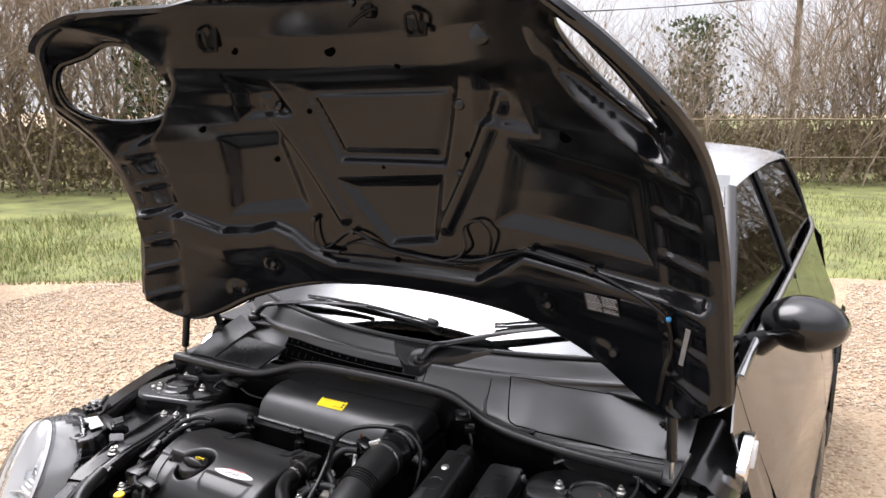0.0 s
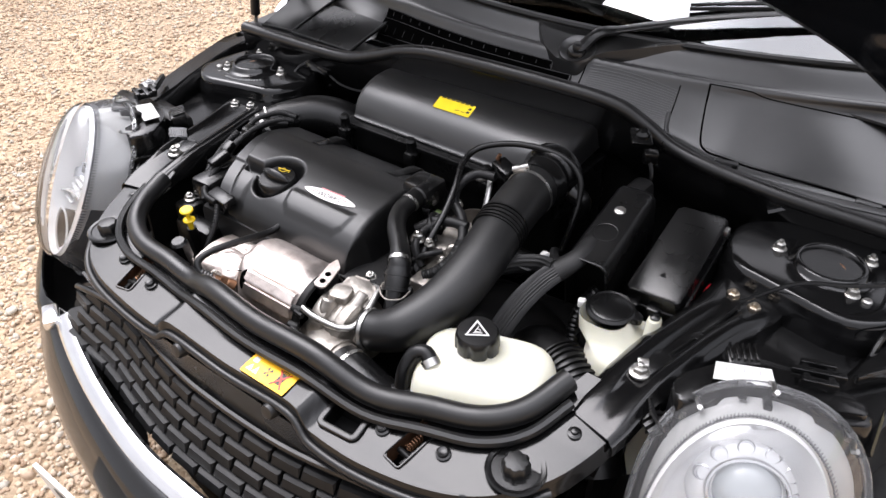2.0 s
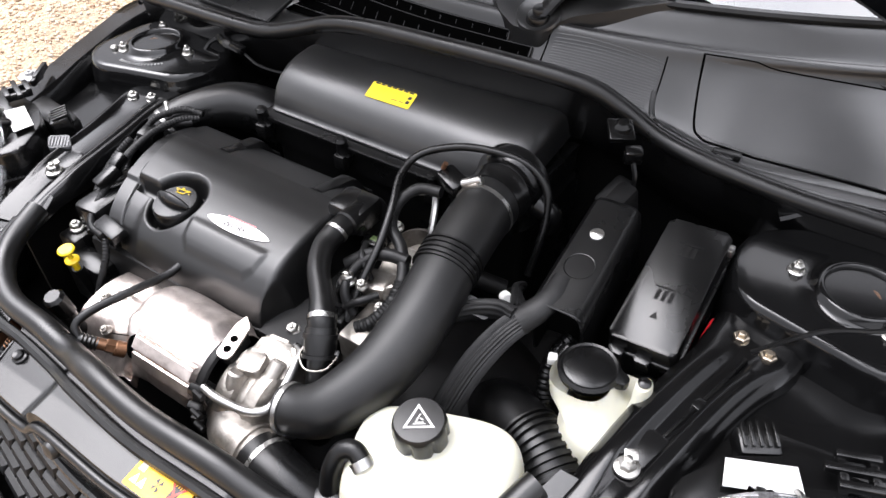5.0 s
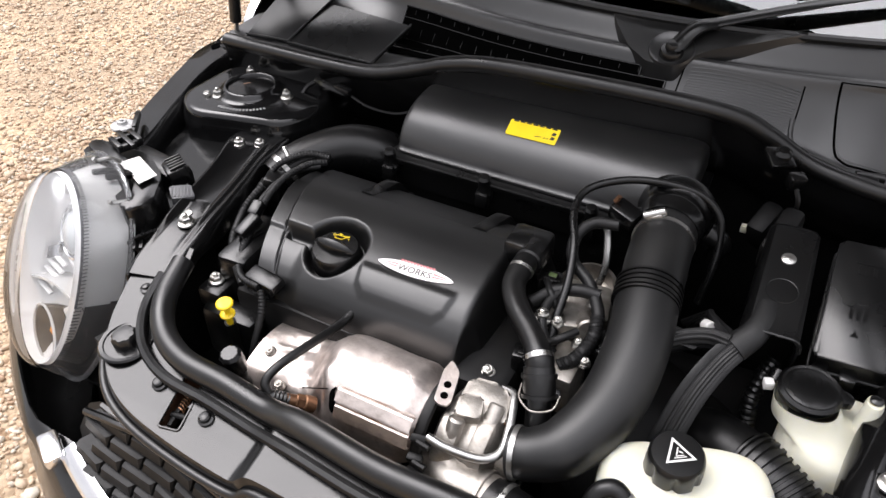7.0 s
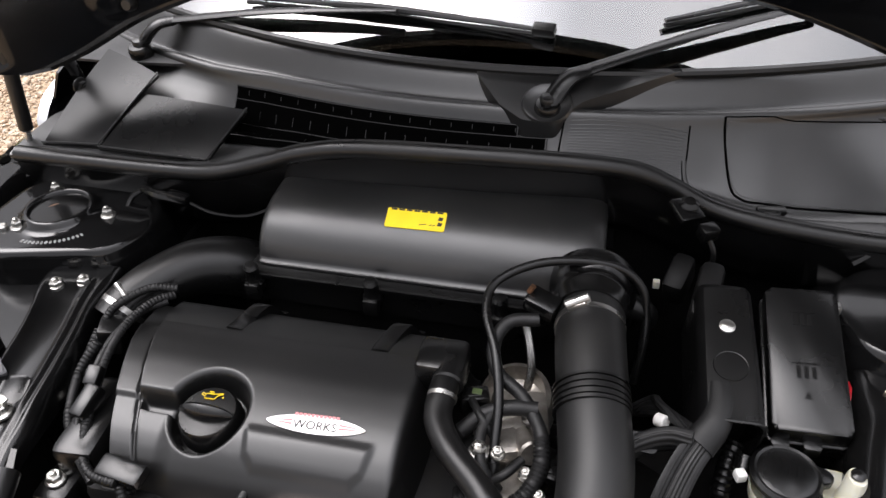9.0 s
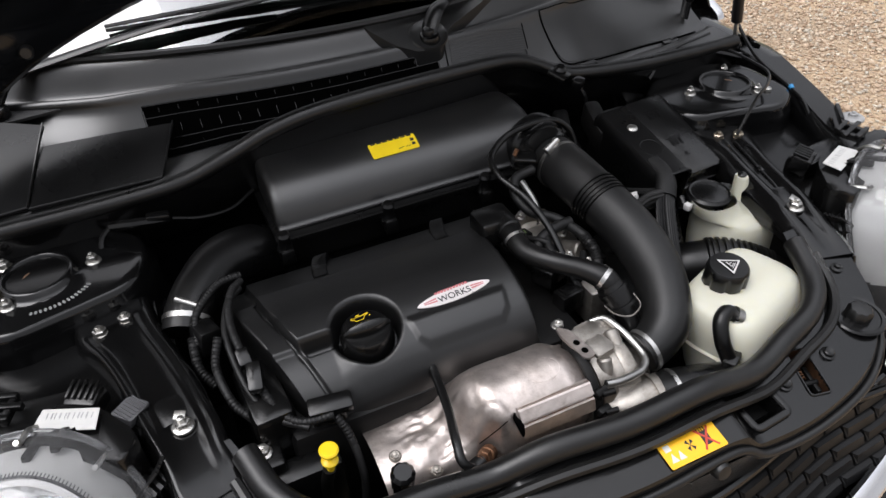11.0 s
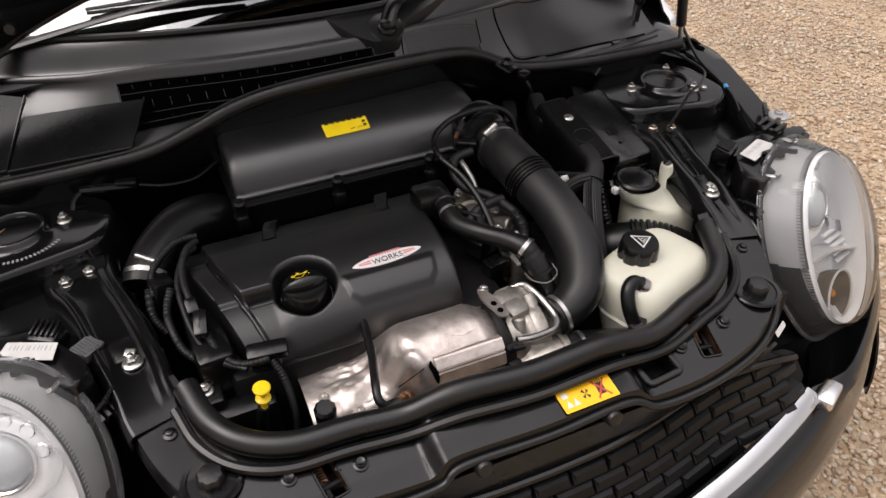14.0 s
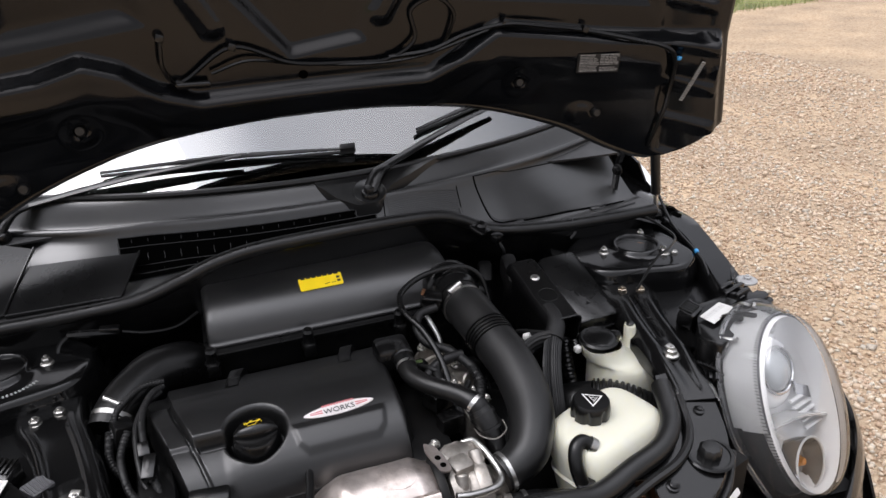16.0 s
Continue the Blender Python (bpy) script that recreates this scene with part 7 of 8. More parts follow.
# ---- heat shield and turbo ----
shield = thing("heat_shield", "creased scorched aluminium heat shield over the exhaust", "heat shield", (-.1, -.38, .60))
AXY, AXZ, SHR = -.371, .761, .0545
bm = B()
rows = []
NT, NU = 56, 110
for j in range(NT + 1):
    t = j / NT
    row = []
    for i in range(NU + 1):
        u = i / NU
        x = -.232 + .236 * u
        # rolled drum on one side, flat creased apron on the other, a shoulder between
        a = radians(22 + 192 * t)
        drum = sstep(-.158, -.092, x + .012 * math.sin(t * 5))
        rr = SHR + .0012 * noise.noise((x * 22, t * 4, 1)) - .010 * sstep(-.022, .002, x)
        py, pz = AXY + rr * math.cos(a), AXZ + rr * math.sin(a)
        fy = -.300 - .128 * t
        fz = .742 + .016 * math.sin(math.pi * min(1, t * 1.15)) - .030 * sstep(.72, 1.0, t)
        y, z = fy + (py - fy) * drum, fz + (pz - fz) * drum
        # folds that run from the apron into the shoulder
        k = (1 - drum) * sstep(-.232, -.19, x)
        ang, far = math.atan2(y + .350, -.118 - x), math.hypot(y + .350, x + .118)
        z += k * .0052 * (abs(math.sin(4.2 * ang + 1.2 * noise.noise((x * 14, t * 2, 2)))) - .5) * sstep(.125, .055, far)
        z += k * .0016 * (1 - 2 * abs(noise.noise((x * 38 + t * 6, t * 9 - x * 14, 5)))) + k * .0008 * (1 - 2 * abs(noise.noise((x * 95, t * 20, 8))))
        z += drum * .0003 * (1 - 2 * abs(noise.noise((x * 60, t * 10, 3))))
        z += .0007 * noise.noise((x * 30, t * 6, 7))
        y += .0007 * noise.noise((x * 30, t * 6, 4))
        # drawn collar round the sensor's hole
        q = math.hypot(x + .122, y + .413)
        z += .008 * sstep(.030, .015, q) - .024 * sstep(.0125, .0085, q)
        row.append((x, y, z))
    rows.append(row)
sheet(bm, rows, .0012)
part("shield_sheet", bm, M_SHIELD, shield, "dented silver shield sheet", smooth=60)


def drum_pt(x, deg, out=0.0):
    """A point on the drum of the shield: degrees up from the front."""
    r_ = SHR + out
    return Vector((x, AXY - r_ * math.cos(radians(deg)), AXZ + r_ * math.sin(radians(deg))))


# pressed band along the drum: two flat ledges with sharp steps, and a torn slit at its end
bm = B()
rows = []
for i in range(45):
    x = -.088 + .086 * i / 44
    w_ = .0004 * noise.noise((x * 120, 3, 1))
    rows.append([drum_pt(x, d_, o_ + w_) for d_, o_ in ((14, -.002), (15, .0030), (27, .0046), (29.5, .0050), (31, .0030), (34, .0026), (35, .0058), (46, .0050), (48, .0044), (49.5, .0012), (52, -.001))])
sheet(bm, rows)
part("pressed_rib", bm, M_SHIELD, shield, "stepped pressed band along the shield", smooth=16)
bm = B()
for i in range(2):
    tube(bm, [drum_pt(-.086 + .084 * k / 12, 31.6 + 17.6 * i, .0026 - .0018 * i) for k in range(13)], [.0006 + .0005 * abs(noise.noise((k * .9, i, 5))) for k in range(13)], seg=5, n=3)
part("soot_line", bm, M_RUST, shield, "rust-speckled crease of the band")
bm = B()
tube(bm, [drum_pt(-.0885, 19, .0016), drum_pt(-.0895, 26, .0040), drum_pt(-.0905, 34, .0046), drum_pt(-.0930, 41, .0038), drum_pt(-.0915, 47, .0020)], [.0012, .0030, .0036, .0026, .0008], seg=6, n=5)
part("slit", bm, M_SHADE_BLACK, shield, "dark torn slit in the shield")
bm = B()
tube(bm, [drum_pt(-.096, 43, .0006), drum_pt(-.110, 38, .0004), drum_pt(-.122, 33, -.002), drum_pt(-.134, 26, -.007)], .0006, seg=5, n=4)
part("crack", bm, M_SHADE_BLACK, shield)
bm = B()
for k_, r_ in ((1.0, .0010), (.62, .0008)):
    tube(bm, [drum_pt(-.042 + .020 * k_ * math.cos(a_ * math.pi / 18), 80 + 15 * k_ * math.sin(a_ * math.pi / 18), -.0004 + .0005 * noise.noise((a_ * .7, k_, 2))) for a_ in range(36)], r_, seg=6, n=1, closed=True)
for k in range(5):
    tube(bm, [drum_pt(-.051 + .0042 * k, 76 + 2 * (k % 2), -.0004), drum_pt(-.0495 + .0042 * k, 84 - 3 * (k % 3), .0)], .0009, seg=5, n=2)
part("embossed_mark", bm, M_SHIELD, shield, "worn embossed oval mark")
for x, y, z in ((-.202, -.309, .747), (-.150, -.312, .762), (-.185, -.305, .766), (-.212, -.372, .757), (-.178, -.402, .748)):
    bm = bolt(B(), (x, y, z), (0, -.3, 1), .0052, .004, 1.3)
    part("shield_bolt", bm, M_CAST, shield)
for x, y, w in ((-.183, -.303, .012), (-.060, -.300, .020), (-.040, -.303, .010)):
    bm = B()
    box(bm, (x, y, .768), (w, .012, .010), .002, (15, 0, 4))
    part("fixing_lug", bm, M_CAST, shield)
# clamp band between shield and turbo
bm = B()
pts = [(.005, AXY - .0525 * math.cos(radians(a)), AXZ - .004 + .0525 * math.sin(radians(a))) for a in range(-40, 105, 16)]
tube(bm, pts, .0062, seg=8, n=2, flat=.7)
part("clamp_band", bm, M_DARK, shield, "dark grimy clamp band")
bm = B()
for a in (-6, 14, 36):
    q = Vector((.008, AXY - .058 * math.cos(radians(a)), AXZ - .004 + .058 * math.sin(radians(a))))
    box(bm, q, (.016, .008, .010), .002, (a, 0, 12))
    cyl(bm, q + Vector((.0, -.004, 0)), q + Vector((.014, -.006, 0)), .0035, seg=8)
part("clamp_nut", bm, M_DARK, shield)

turbo = thing("turbocharger", "grey cast turbocharger with bright pipes", "turbocharger", (.05, -.385, .68))
bm = B()
lathe(bm, (.014, AXY, .752), (1, 0, 0), [(.040, 0), (.047, .004), (.049, .014), (.046, .024), (.036, .028), (.033, .034), (.044, .038), (.047, .044), (.045, .054), (.034, .060), (.027, .064), (.025, .080)], 44)
t = bmesh.new()
for k in range(25):
    a_ = radians(-60 + 250 * k / 24)
    rr = .020 - .006 * k / 24
    row = [t.verts.new((.052 + rr * 1.0 * math.cos(q), AXY + (.030 + rr * .8 * math.sin(q)) * -math.cos(a_), .752 + (.030 + rr * .8 * math.sin(q)) * math.sin(a_))) for q in [2 * math.pi * i / 14 for i in range(14)]]
    if k:
        for i in range(14):
            t.faces.new((last[i], last[(i + 1) % 14], row[(i + 1) % 14], row[i]))
    last = row
merge(bm, t)
prism(bm, [(-.026, -.020), (.024, -.022), (.030, .004), (.012, .024), (-.022, .022)], -.030, .0, basis((.046, -.352, .797), (1, .10, -.05), (-.1, 1, .20)), r=.007, bev=.004)
prism(bm, [(-.014, -.012), (.014, -.012), (.012, .014), (-.012, .014)], -.012, .006, basis((.038, -.370, .799), (1, .2, 0), (-.2, 1, .1)), r=.005, bev=.003)
cyl(bm, (.060, -.392, .776), (.062, -.354, .803), .0085, seg=16, ch=.002)
cyl(bm, (.030, -.400, .775), (.033, -.386, .801), .0085, seg=16, ch=.002)
part("turbo_body", bm, M_CAST, turbo, "grey cast turbo housing")
bm = B()
m = basis((.010, -.362, .8120), (.20, -.95, -.10), (.95, .22, -.10)) @ Matrix.Diagonal((1, .85, 1, 1))
prism(bm, [(-.028, -.004), (-.014, -.010), (.022, -.010), (.026, -.004), (.026, .006), (.020, .010), (-.016, .009)], 0, .0030, m, r=.004)
strap = part("lifting_strap", bm, M_SHIELD, turbo, "bright lifting strap with two holes")
# black discs paint the shade of the strap's two holes
bm = B()
for k in (.002, .015):
    lathe(bm, m @ Vector((k, 0, .0030)), m.to_3x3() @ Vector((0, 0, 1)), [(.0040, -.001), (.0040, .0004), (0, .0004)], 16)
part("strap_hole", bm, M_SHADE_BLACK, strap)
bm = B()
prism(bm, [(-.012, -.010), (.022, -.010), (.022, .010), (-.012, .010)], -.016, -.001, m, r=.004)
part("strap_foot", bm, M_DARK, turbo)
bm = B()
tube(bm, [(.016, -.416, .797), (.034, -.417, .794), (.062, -.412, .789), (.076, -.404, .787), (.083, -.392, .788), (.081, -.372, .793), (.074, -.345, .799), (.069, -.332, .799), (.056, -.326, .794)], .0045, seg=10, n=7)
part("drain_pipe", bm, M_STEEL, turbo, "bright bent steel pipe")
bm = bolt(B(), (.027, -.302, .778), (0, -.2, 1), .0065, .006, 1.3)
part("turbo_bolt", bm, M_ZINC, turbo)
bm = B()
box(bm, (.066, -.350, .790), (.010, .030, .004), .001, (10, 0, 14))
part("bronze_plate", bm, M_COPPER, turbo, "small bronze plate")
bm = B()
tube(bm, [(.018, -.392, .735), (.045, -.414, .742), (.070, -.421, .746), (.092, -.424, .748)], [.030, .029, .0275, .0265], seg=22, n=6)
tube(bm, [(.078, -.4225, .7472), (.082, -.423, .7476)], .0295, seg=22, n=2)
part("boost_elbow", bm, M_CAST, turbo, "cast boost outlet elbow")

# boost hose under the intake pipe
boost = thing("boost_hose", "black rubber boost hose with a steel clip", "hose", (.13, -.44, .66))
bm = B()
tube(bm, [(.086, -.424, .748), (.115, -.430, .748), (.16, -.432, .735), (.20, -.42, .70), (.22, -.40, .62)], [.027, .028, .028, .028, .028], seg=20, n=6)
part("hose", bm, M_HOSE, boost)
bm = B()
tube(bm, [(.0985, -.4268, .7485), (.1035, -.4276, .7485)], .0290, seg=24, n=2)
part("hose_clip", bm, M_STEEL, boost, "bright steel hose clip")

# ---- dipstick and small things at the left front ----
dip = thing("dipstick", "yellow dipstick handle on a dark tube", "dipstick", (-.278, -.363, .70))
bm = B()
lathe(bm, (-.2775, -.363, .776), (.05, -.1, 1), [(.0, .025), (.0085, .0248), (.0100, .0235), (.0100, .0215), (.005, .020), (.0032, .017), (.0032, .008), (.0070, .007), (.0088, .0055), (.0088, .0035), (.0045, .002), (.0035, -.02)], 26)
part("handle", bm, M_YPLAS, dip)
bm = B()
tube(bm, [(-.279, -.361, .765), (-.285, -.352, .72), (-.28, -.34, .64)], .007, seg=10, n=5)
part("guide_tube", bm, M_DARK, dip)
lam = thing("sensor_lead", "black sheathed sensor lead with a brass plug", "cable", (-.14, -.42, .76))
bm = B()
tube(bm, [(-.139, -.306, .798), (-.142, -.330, .796), (-.150, -.375, .802), (-.160, -.415, .803), (-.163, -.434, .796), (-.154, -.440, .784)], .0050, seg=10, n=7)
part("lead", bm, M_HOSE, lam)
bm = B()
tube(bm, [(-.156, -.441, .786), (-.142, -.430, .775)], .0074, seg=12, n=10, pitch=.004, depth=.08)
part("boot", bm, M_RUBBER, lam)
bm = B()
cyl(bm, (-.144, -.431, .777), (-.134, -.423, .770), .0066, seg=16, ch=.001)
cyl(bm, (-.136, -.425, .772), (-.128, -.418, .766), .0080, seg=6, ch=.001)
cyl(bm, (-.130, -.420, .767), (-.122, -.413, .760), .0090, seg=16, ch=.001)
part("plug", bm, M_COPPER, lam, "brass sensor plug")
bm = B()
lathe(bm, (-.139, -.303, .794), (0, -.4, 1), [(.008, -.004), (.009, .004), (.006, .009)], 14)
part("grommet", bm, M_RUBBER, lam)
frontcap = thing("pump_fitting", "ribbed black plastic fitting on a grey hose", "fitting", (-.235, -.42, .66))
bm = B()
lathe(bm, (-.220, -.420, .788), (0, -.2, 1), [(.011, -.02), (.0125, .008), (.009, .012), (0, .012)], 30, grip=10, grip_depth=.07)
part("knob", bm, M_PLAST, frontcap)
bm = B()
tube(bm, [(-.220, -.418, .776), (-.222, -.41, .73), (-.22, -.39, .67)], .009, seg=12, n=8, pitch=.008, depth=.08)
part("hose", bm, M_HOSE, frontcap)


# ---- air filter housing ----
afh = thing("air_filter_housing", "long curved satin black air filter housing", "air filter", (-.04, .03, .70))
AP = [(-.049, .842), (-.049, .8445), (-.0445, .8455), (-.043, .850), (-.040, .862), (-.034, .874), (-.023, .8865), (-.006, .8955), (.012, .9005), (.040, .9025), (.075, .899), (.105, .884), (.112, .86)]
bm = B()
rows = []
ends = [(-.236, .0), (-.235, .55), (-.231, .85), (-.224, 1.0), (-.15, 1.0), (-.05, 1.0), (.05, 1.0), (.12, 1.0), (.135, .97), (.147, .86), (.154, .6), (.156, .0)]
for x, k in ends:
    row = []
    for y, z in AP:
        row.append((x, .03 + (y - .03) * (.86 + .14 * k), .842 + (z - .842) * (.70 + .30 * k) if k else .842 + (z - .842) * .68))
    rows.append(row)
sheet(bm, rows)
bm.faces.new([v for v in [bm.verts.new(p) for p in rows[0]]])
bm.faces.new([v for v in [bm.verts.new(p) for p in rows[-1]]])
bmesh.ops.remove_doubles(bm, verts=bm.verts, dist=1e-5)
part("lid", bm, M_COWL, afh, smooth=60)
bm = B()
prism(bm, [(-.243, -.062), (.166, -.062), (.166, .115), (-.243, .115)], .8325, .8405, None, r=.010, bev=.002)
prism(bm, [(-.238, -.055), (.162, -.055), (.162, .115), (-.238, .115)], .795, .834, None, r=.012, bev=.003)
prism(bm, [(-.235, -.05), (.17, -.05), (.17, .115), (-.235, .115)], .66, .797, None, r=.02)
part("base", bm, M_PLAST, afh, "black lower filter box with a lip")
bm = B()
box(bm, (-.038, -.0635, .8395), (.40, .0025, .003), .0008)
part("lip_edge", bm, M_PLAST, afh)
for x in (-.234, -.092, .052):
    bm = B()
    lathe(bm, (x, -.062, .825), (0, -.15, 1), [(.010, -.008), (.0115, .004), (.009, .008), (.0075, .022), (.0085, .026), (.006, .030), (0, .031)], 18)
    box(bm, (x, -.070, .820), (.018, .012, .022), .003)
    part("clip", bm, M_PLAST, afh, "black quarter-turn clip")
sk = basis((-.0545, -.003, .8968), (1, .02, 0), (0, .92, .39))
bm = B()
prism(bm, [(-.034, -.0125), (.034, -.0125), (.034, .0125), (-.034, .0125)], 0, .0007, sk, r=.0025)
stick = part("yellow_label", bm, M_YEL, afh, "bright yellow warning label with black edge")
bm = B()
for k in range(7):
    x = -.030 + k * .0088
    prism(bm, [(x, .0100), (x + .0068, .0100), (x + .0068, .0122), (x, .0122)], .0007, .001, sk)
for x, w in ((.005, .008), (.016, .003), (.020, .003)):
    prism(bm, [(x, -.007), (x + w, -.0055), (x + w, -.0045), (x, -.006)], .0007, .001, sk)
for y in (-.006, .001):
    prism(bm, [(.025, y), (.030, y), (.031, y + .004), (.026, y + .005)], .0007, .001, sk)
part("label_print", bm, M_INK, stick)
bm = B()
for k in range(3):
    box(bm, (-.203, .106, .868 + .006 * k), (.014, .004, .003), .001)
part("rear_mark", bm, M_PLAST, afh)

# ---- intake pipe ----
intake = thing("intake_pipe", "fat black intake pipe from filter box to turbo", "pipe", (.16, -.25, .70))
bm = B()
tube(bm, [(.146, -.06, .862), (.148, -.10, .862), (.150, -.135, .860), (.157, -.195, .850), (.164, -.255, .835), (.160, -.312, .815), (.138, -.360, .795), (.112, -.377, .783), (.088, -.381, .778)], [.034, .034, .034, .033, .0325, .0315, .029, .026, .0245], seg=32, n=9)
part("pipe", bm, M_PIPE, intake, smooth=60)
bm = B()
tube(bm, [(.1535, -.176, .8540), (.1550, -.188, .8515), (.1565, -.201, .8485)], .0345, seg=32, n=30, pitch=.0060, depth=.030)
part("bellows", bm, M_HOSE, intake, "ribbed bellows of the pipe")
for pts, r, lbl in (([(.1472, -.102, .862), (.1474, -.107, .8619)], .0352, "steel worm clip"), ([(.0965, -.3805, .7792), (.0915, -.3812, .7784)], .0266, "steel hose clip")):
    bm = B()
    tube(bm, pts, r, seg=36, n=2)
    part("hose_clip", bm, M_STEEL, intake, lbl)
bm = B()
cyl(bm, (.121, -.108, .892), (.143, -.102, .902), .005, seg=12, ch=.001)
box(bm, (.132, -.105, .893), (.020, .012, .008), .002, (0, -24, 10))
part("clip_screw", bm, M_STEEL, intake, "bright worm screw")
bm = B()
lathe(bm, (.146, -.050, .862), (0, -1, 0), [(.045, -.02), (.045, -.006), (.042, .0), (.0385, .004), (.0375, .010), (.039, .013), (.039, .017), (.037, .020), (.036, .036)], 40)
tube(bm, [(.185, -.052, .855), (.205, -.050, .843), (.20, -.048, .82)], [.014, .012, .010], seg=12, n=4)
part("sensor_flange", bm, M_PLAST, intake, "black air flow sensor flange")
bm = bolt(B(), (.176, -.058, .853), (0, -1, .3), .0060, .004, 1.3)
part("flange_bolt", bm, M_ZINC, intake)
bm = bolt(B(), (.118, -.062, .845), (0, -1, .3), .0055, .004, 1.3)
part("flange_bolt", bm, M_ZINC, intake)
bm = B()
m = basis((.200, -.205, .825), (1, .1, -.2), (0, 1, .3))
prism(bm, [(-.014, -.009), (.014, -.009), (.018, .0), (.014, .009), (-.014, .009)], 0, .005, m, r=.004)
part("pipe_lug", bm, M_PLAST, intake)

# ---- coolant hose from the head ----
ch = thing("coolant_hose", "bent black coolant hose with steel clips", "hose", (.06, -.28, .75))
bm = B()
tube(bm, [(.022, -.175, .852), (.020, -.205, .850), (.022, -.232, .846), (.040, -.262, .845), (.068, -.290, .842), (.083, -.308, .836), (.088, -.317, .827)], [.0135, .0135, .013, .0125, .0125, .0145, .0145], seg=20, n=7)
part("hose", bm, M_HOSE, ch)
for pts, r in (([(.0205, -.207, .850), (.0205, -.211, .849)], .0142), ([(.0812, -.3058, .8367), (.0840, -.3100, .8347)], .0154)):
    bm = B()
    tube(bm, pts, r, seg=24, n=2)
    part("hose_clip", bm, M_STEEL, ch, "bright steel clip")
bm = B()
tube(bm, [(.0860, -.3135, .830), (.0905, -.3225, .8195), (.0945, -.3305, .808)], [.0158, .0165, .0165], seg=22, n=4)
tube(bm, [(.0880, -.3175, .8255), (.0895, -.3205, .822)], .0180, seg=22, n=2)
tube(bm, [(.0935, -.3285, .811), (.0945, -.3305, .808)], .0188, seg=22, n=2)
tube(bm, [(.0945, -.3305, .808), (.099, -.341, .790), (.104, -.356, .762)], [.0125, .0130, .0140], seg=18, n=4)
box(bm, (.108, -.322, .806), (.010, .012, .016), .002, (20, 0, 20))
part("quick_coupling", bm, M_PLAST, ch, "ridged black quick coupling")
bm = B()
tube(bm, [(.074, -.326, .812), (.078, -.342, .810), (.094, -.351, .808), (.112, -.343, .811), (.114, -.326, .814)], .0010, seg=6, n=5)
part("wire_spring", bm, M_CAST, ch)
bm = B()
box(bm, (.012, -.165, .846), (.050, .045, .036), .008)
cyl(bm, (.022, -.165, .850), (.022, -.195, .851), .0155, seg=18, ch=.002)
part("thermostat", bm, M_PLAST, ch, "black plastic thermostat housing")

# ---- clutter between cover and pipe ----
clut = thing("throttle_body", "cast throttle body among wires and plugs", "throttle body", (.085, -.15, .70))
bm = B()
lathe(bm, (.085, -.150, .790), (-.15, -.35, 1), [(.034, -.03), (.036, .0), (.036, .018), (.031, .022), (.028, .014), (.026, .0)], 30)
box(bm, (.090, -.178, .800), (.055, .050, .030), .006, (10, 5, 12))
box(bm, (.075, -.215, .795), (.045, .035, .035), .006, (0, 0, 20))
cyl(bm, (.095, -.20, .80), (.108, -.225, .81), .013, seg=14, ch=.002)
box(bm, (.098, -.262, .770), (.034, .060, .055), .006)
part("casting", bm, M_CAST, clut)
for c, d, rz in (((.046, -.178, .820), (.028, .018, .016), 15), ((.052, -.232, .800), (.026, .030, .026), 30), ((.125, -.228, .795), (.024, .034, .024), -12), ((.060, -.272, .785), (.034, .022, .030), 10)):
    bm = B()
    box(bm, c, d, .003, (0, 0, rz))
    box(bm, Vector(c) + Vector((0, 0, d[2] * .5)), (d[0] * .6, d[1] * .7, .004), .001, (0, 0, rz))
    part("plug_body", bm, M_PLAST, clut)

bm = B()
box(bm, (.048, -.178, .829), (.010, .008, .003), .001)
part("green_tab", bm, M_IVY, clut)
for p in ((.061, -.150, .832), (.078, -.240, .822), (.104, -.245, .806), (.118, -.262, .80), (.10, -.19, .818)):
    bm = bolt(B(), p, (0, -.2, 1), .0052, .005, 1.3)
    part("small_bolt", bm, M_ZINC, clut)
bm = B()
tube(bm, [(.062, -.108, .857), (.080, -.103, .860), (.088, -.114, .850), (.095, -.135, .828), (.092, -.15, .80)], .0042, seg=8, n=7)
part("bleed_pipe", bm, M_STEEL, clut, "thin bright bleed pipe")
for pts, r, rib_ in (([(.098, -.115, .875), (.070, -.120, .872), (.058, -.142, .862), (.066, -.168, .850), (.092, -.186, .842), (.112, -.212, .830), (.116, -.230, .823)], .0068, 0),
                     ([(.114, -.216, .829), (.117, -.240, .817), (.108, -.262, .804), (.094, -.274, .796)], .0076, .0036),
                     ([(.108, -.196, .838), (.085, -.198, .838), (.060, -.205, .832), (.040, -.22, .82)], .0075, 0),
                     ([(.070, -.20, .835), (.060, -.225, .83), (.066, -.255, .822), (.082, -.262, .80)], .0055, 0),
                     ([(.045, -.19, .83), (.060, -.215, .835), (.075, -.222, .815)], .004, 0),
                     ([(.100, -.24, .82), (.086, -.258, .818), (.070, -.262, .806)], .0045, 0)):
    bm = B()
    tube(bm, pts, r, seg=10, n=14 if rib_ else 7, pitch=rib_, depth=.06 if rib_ else 0)
    part("loom", bm, M_TAPE, clut, "black sheathed loom")
loop = thing("vacuum_line", "thin black vacuum line looping over the pipe", "hose", (.12, -.05, .80))
bm = B()
tube(bm, [(.076, -.262, .800), (.074, -.235, .822), (.072, -.200, .846), (.062, -.160, .868), (.046, -.120, .882), (.050, -.088, .893), (.085, -.062, .901), (.130, -.050, .903), (.170, -.046, .897), (.195, -.050, .878), (.203, -.060, .850), (.204, -.075, .820), (.20, -.09, .78)], .0046, seg=10, n=8)
part("tube", bm, M_HOSE, loop)
bm = B()
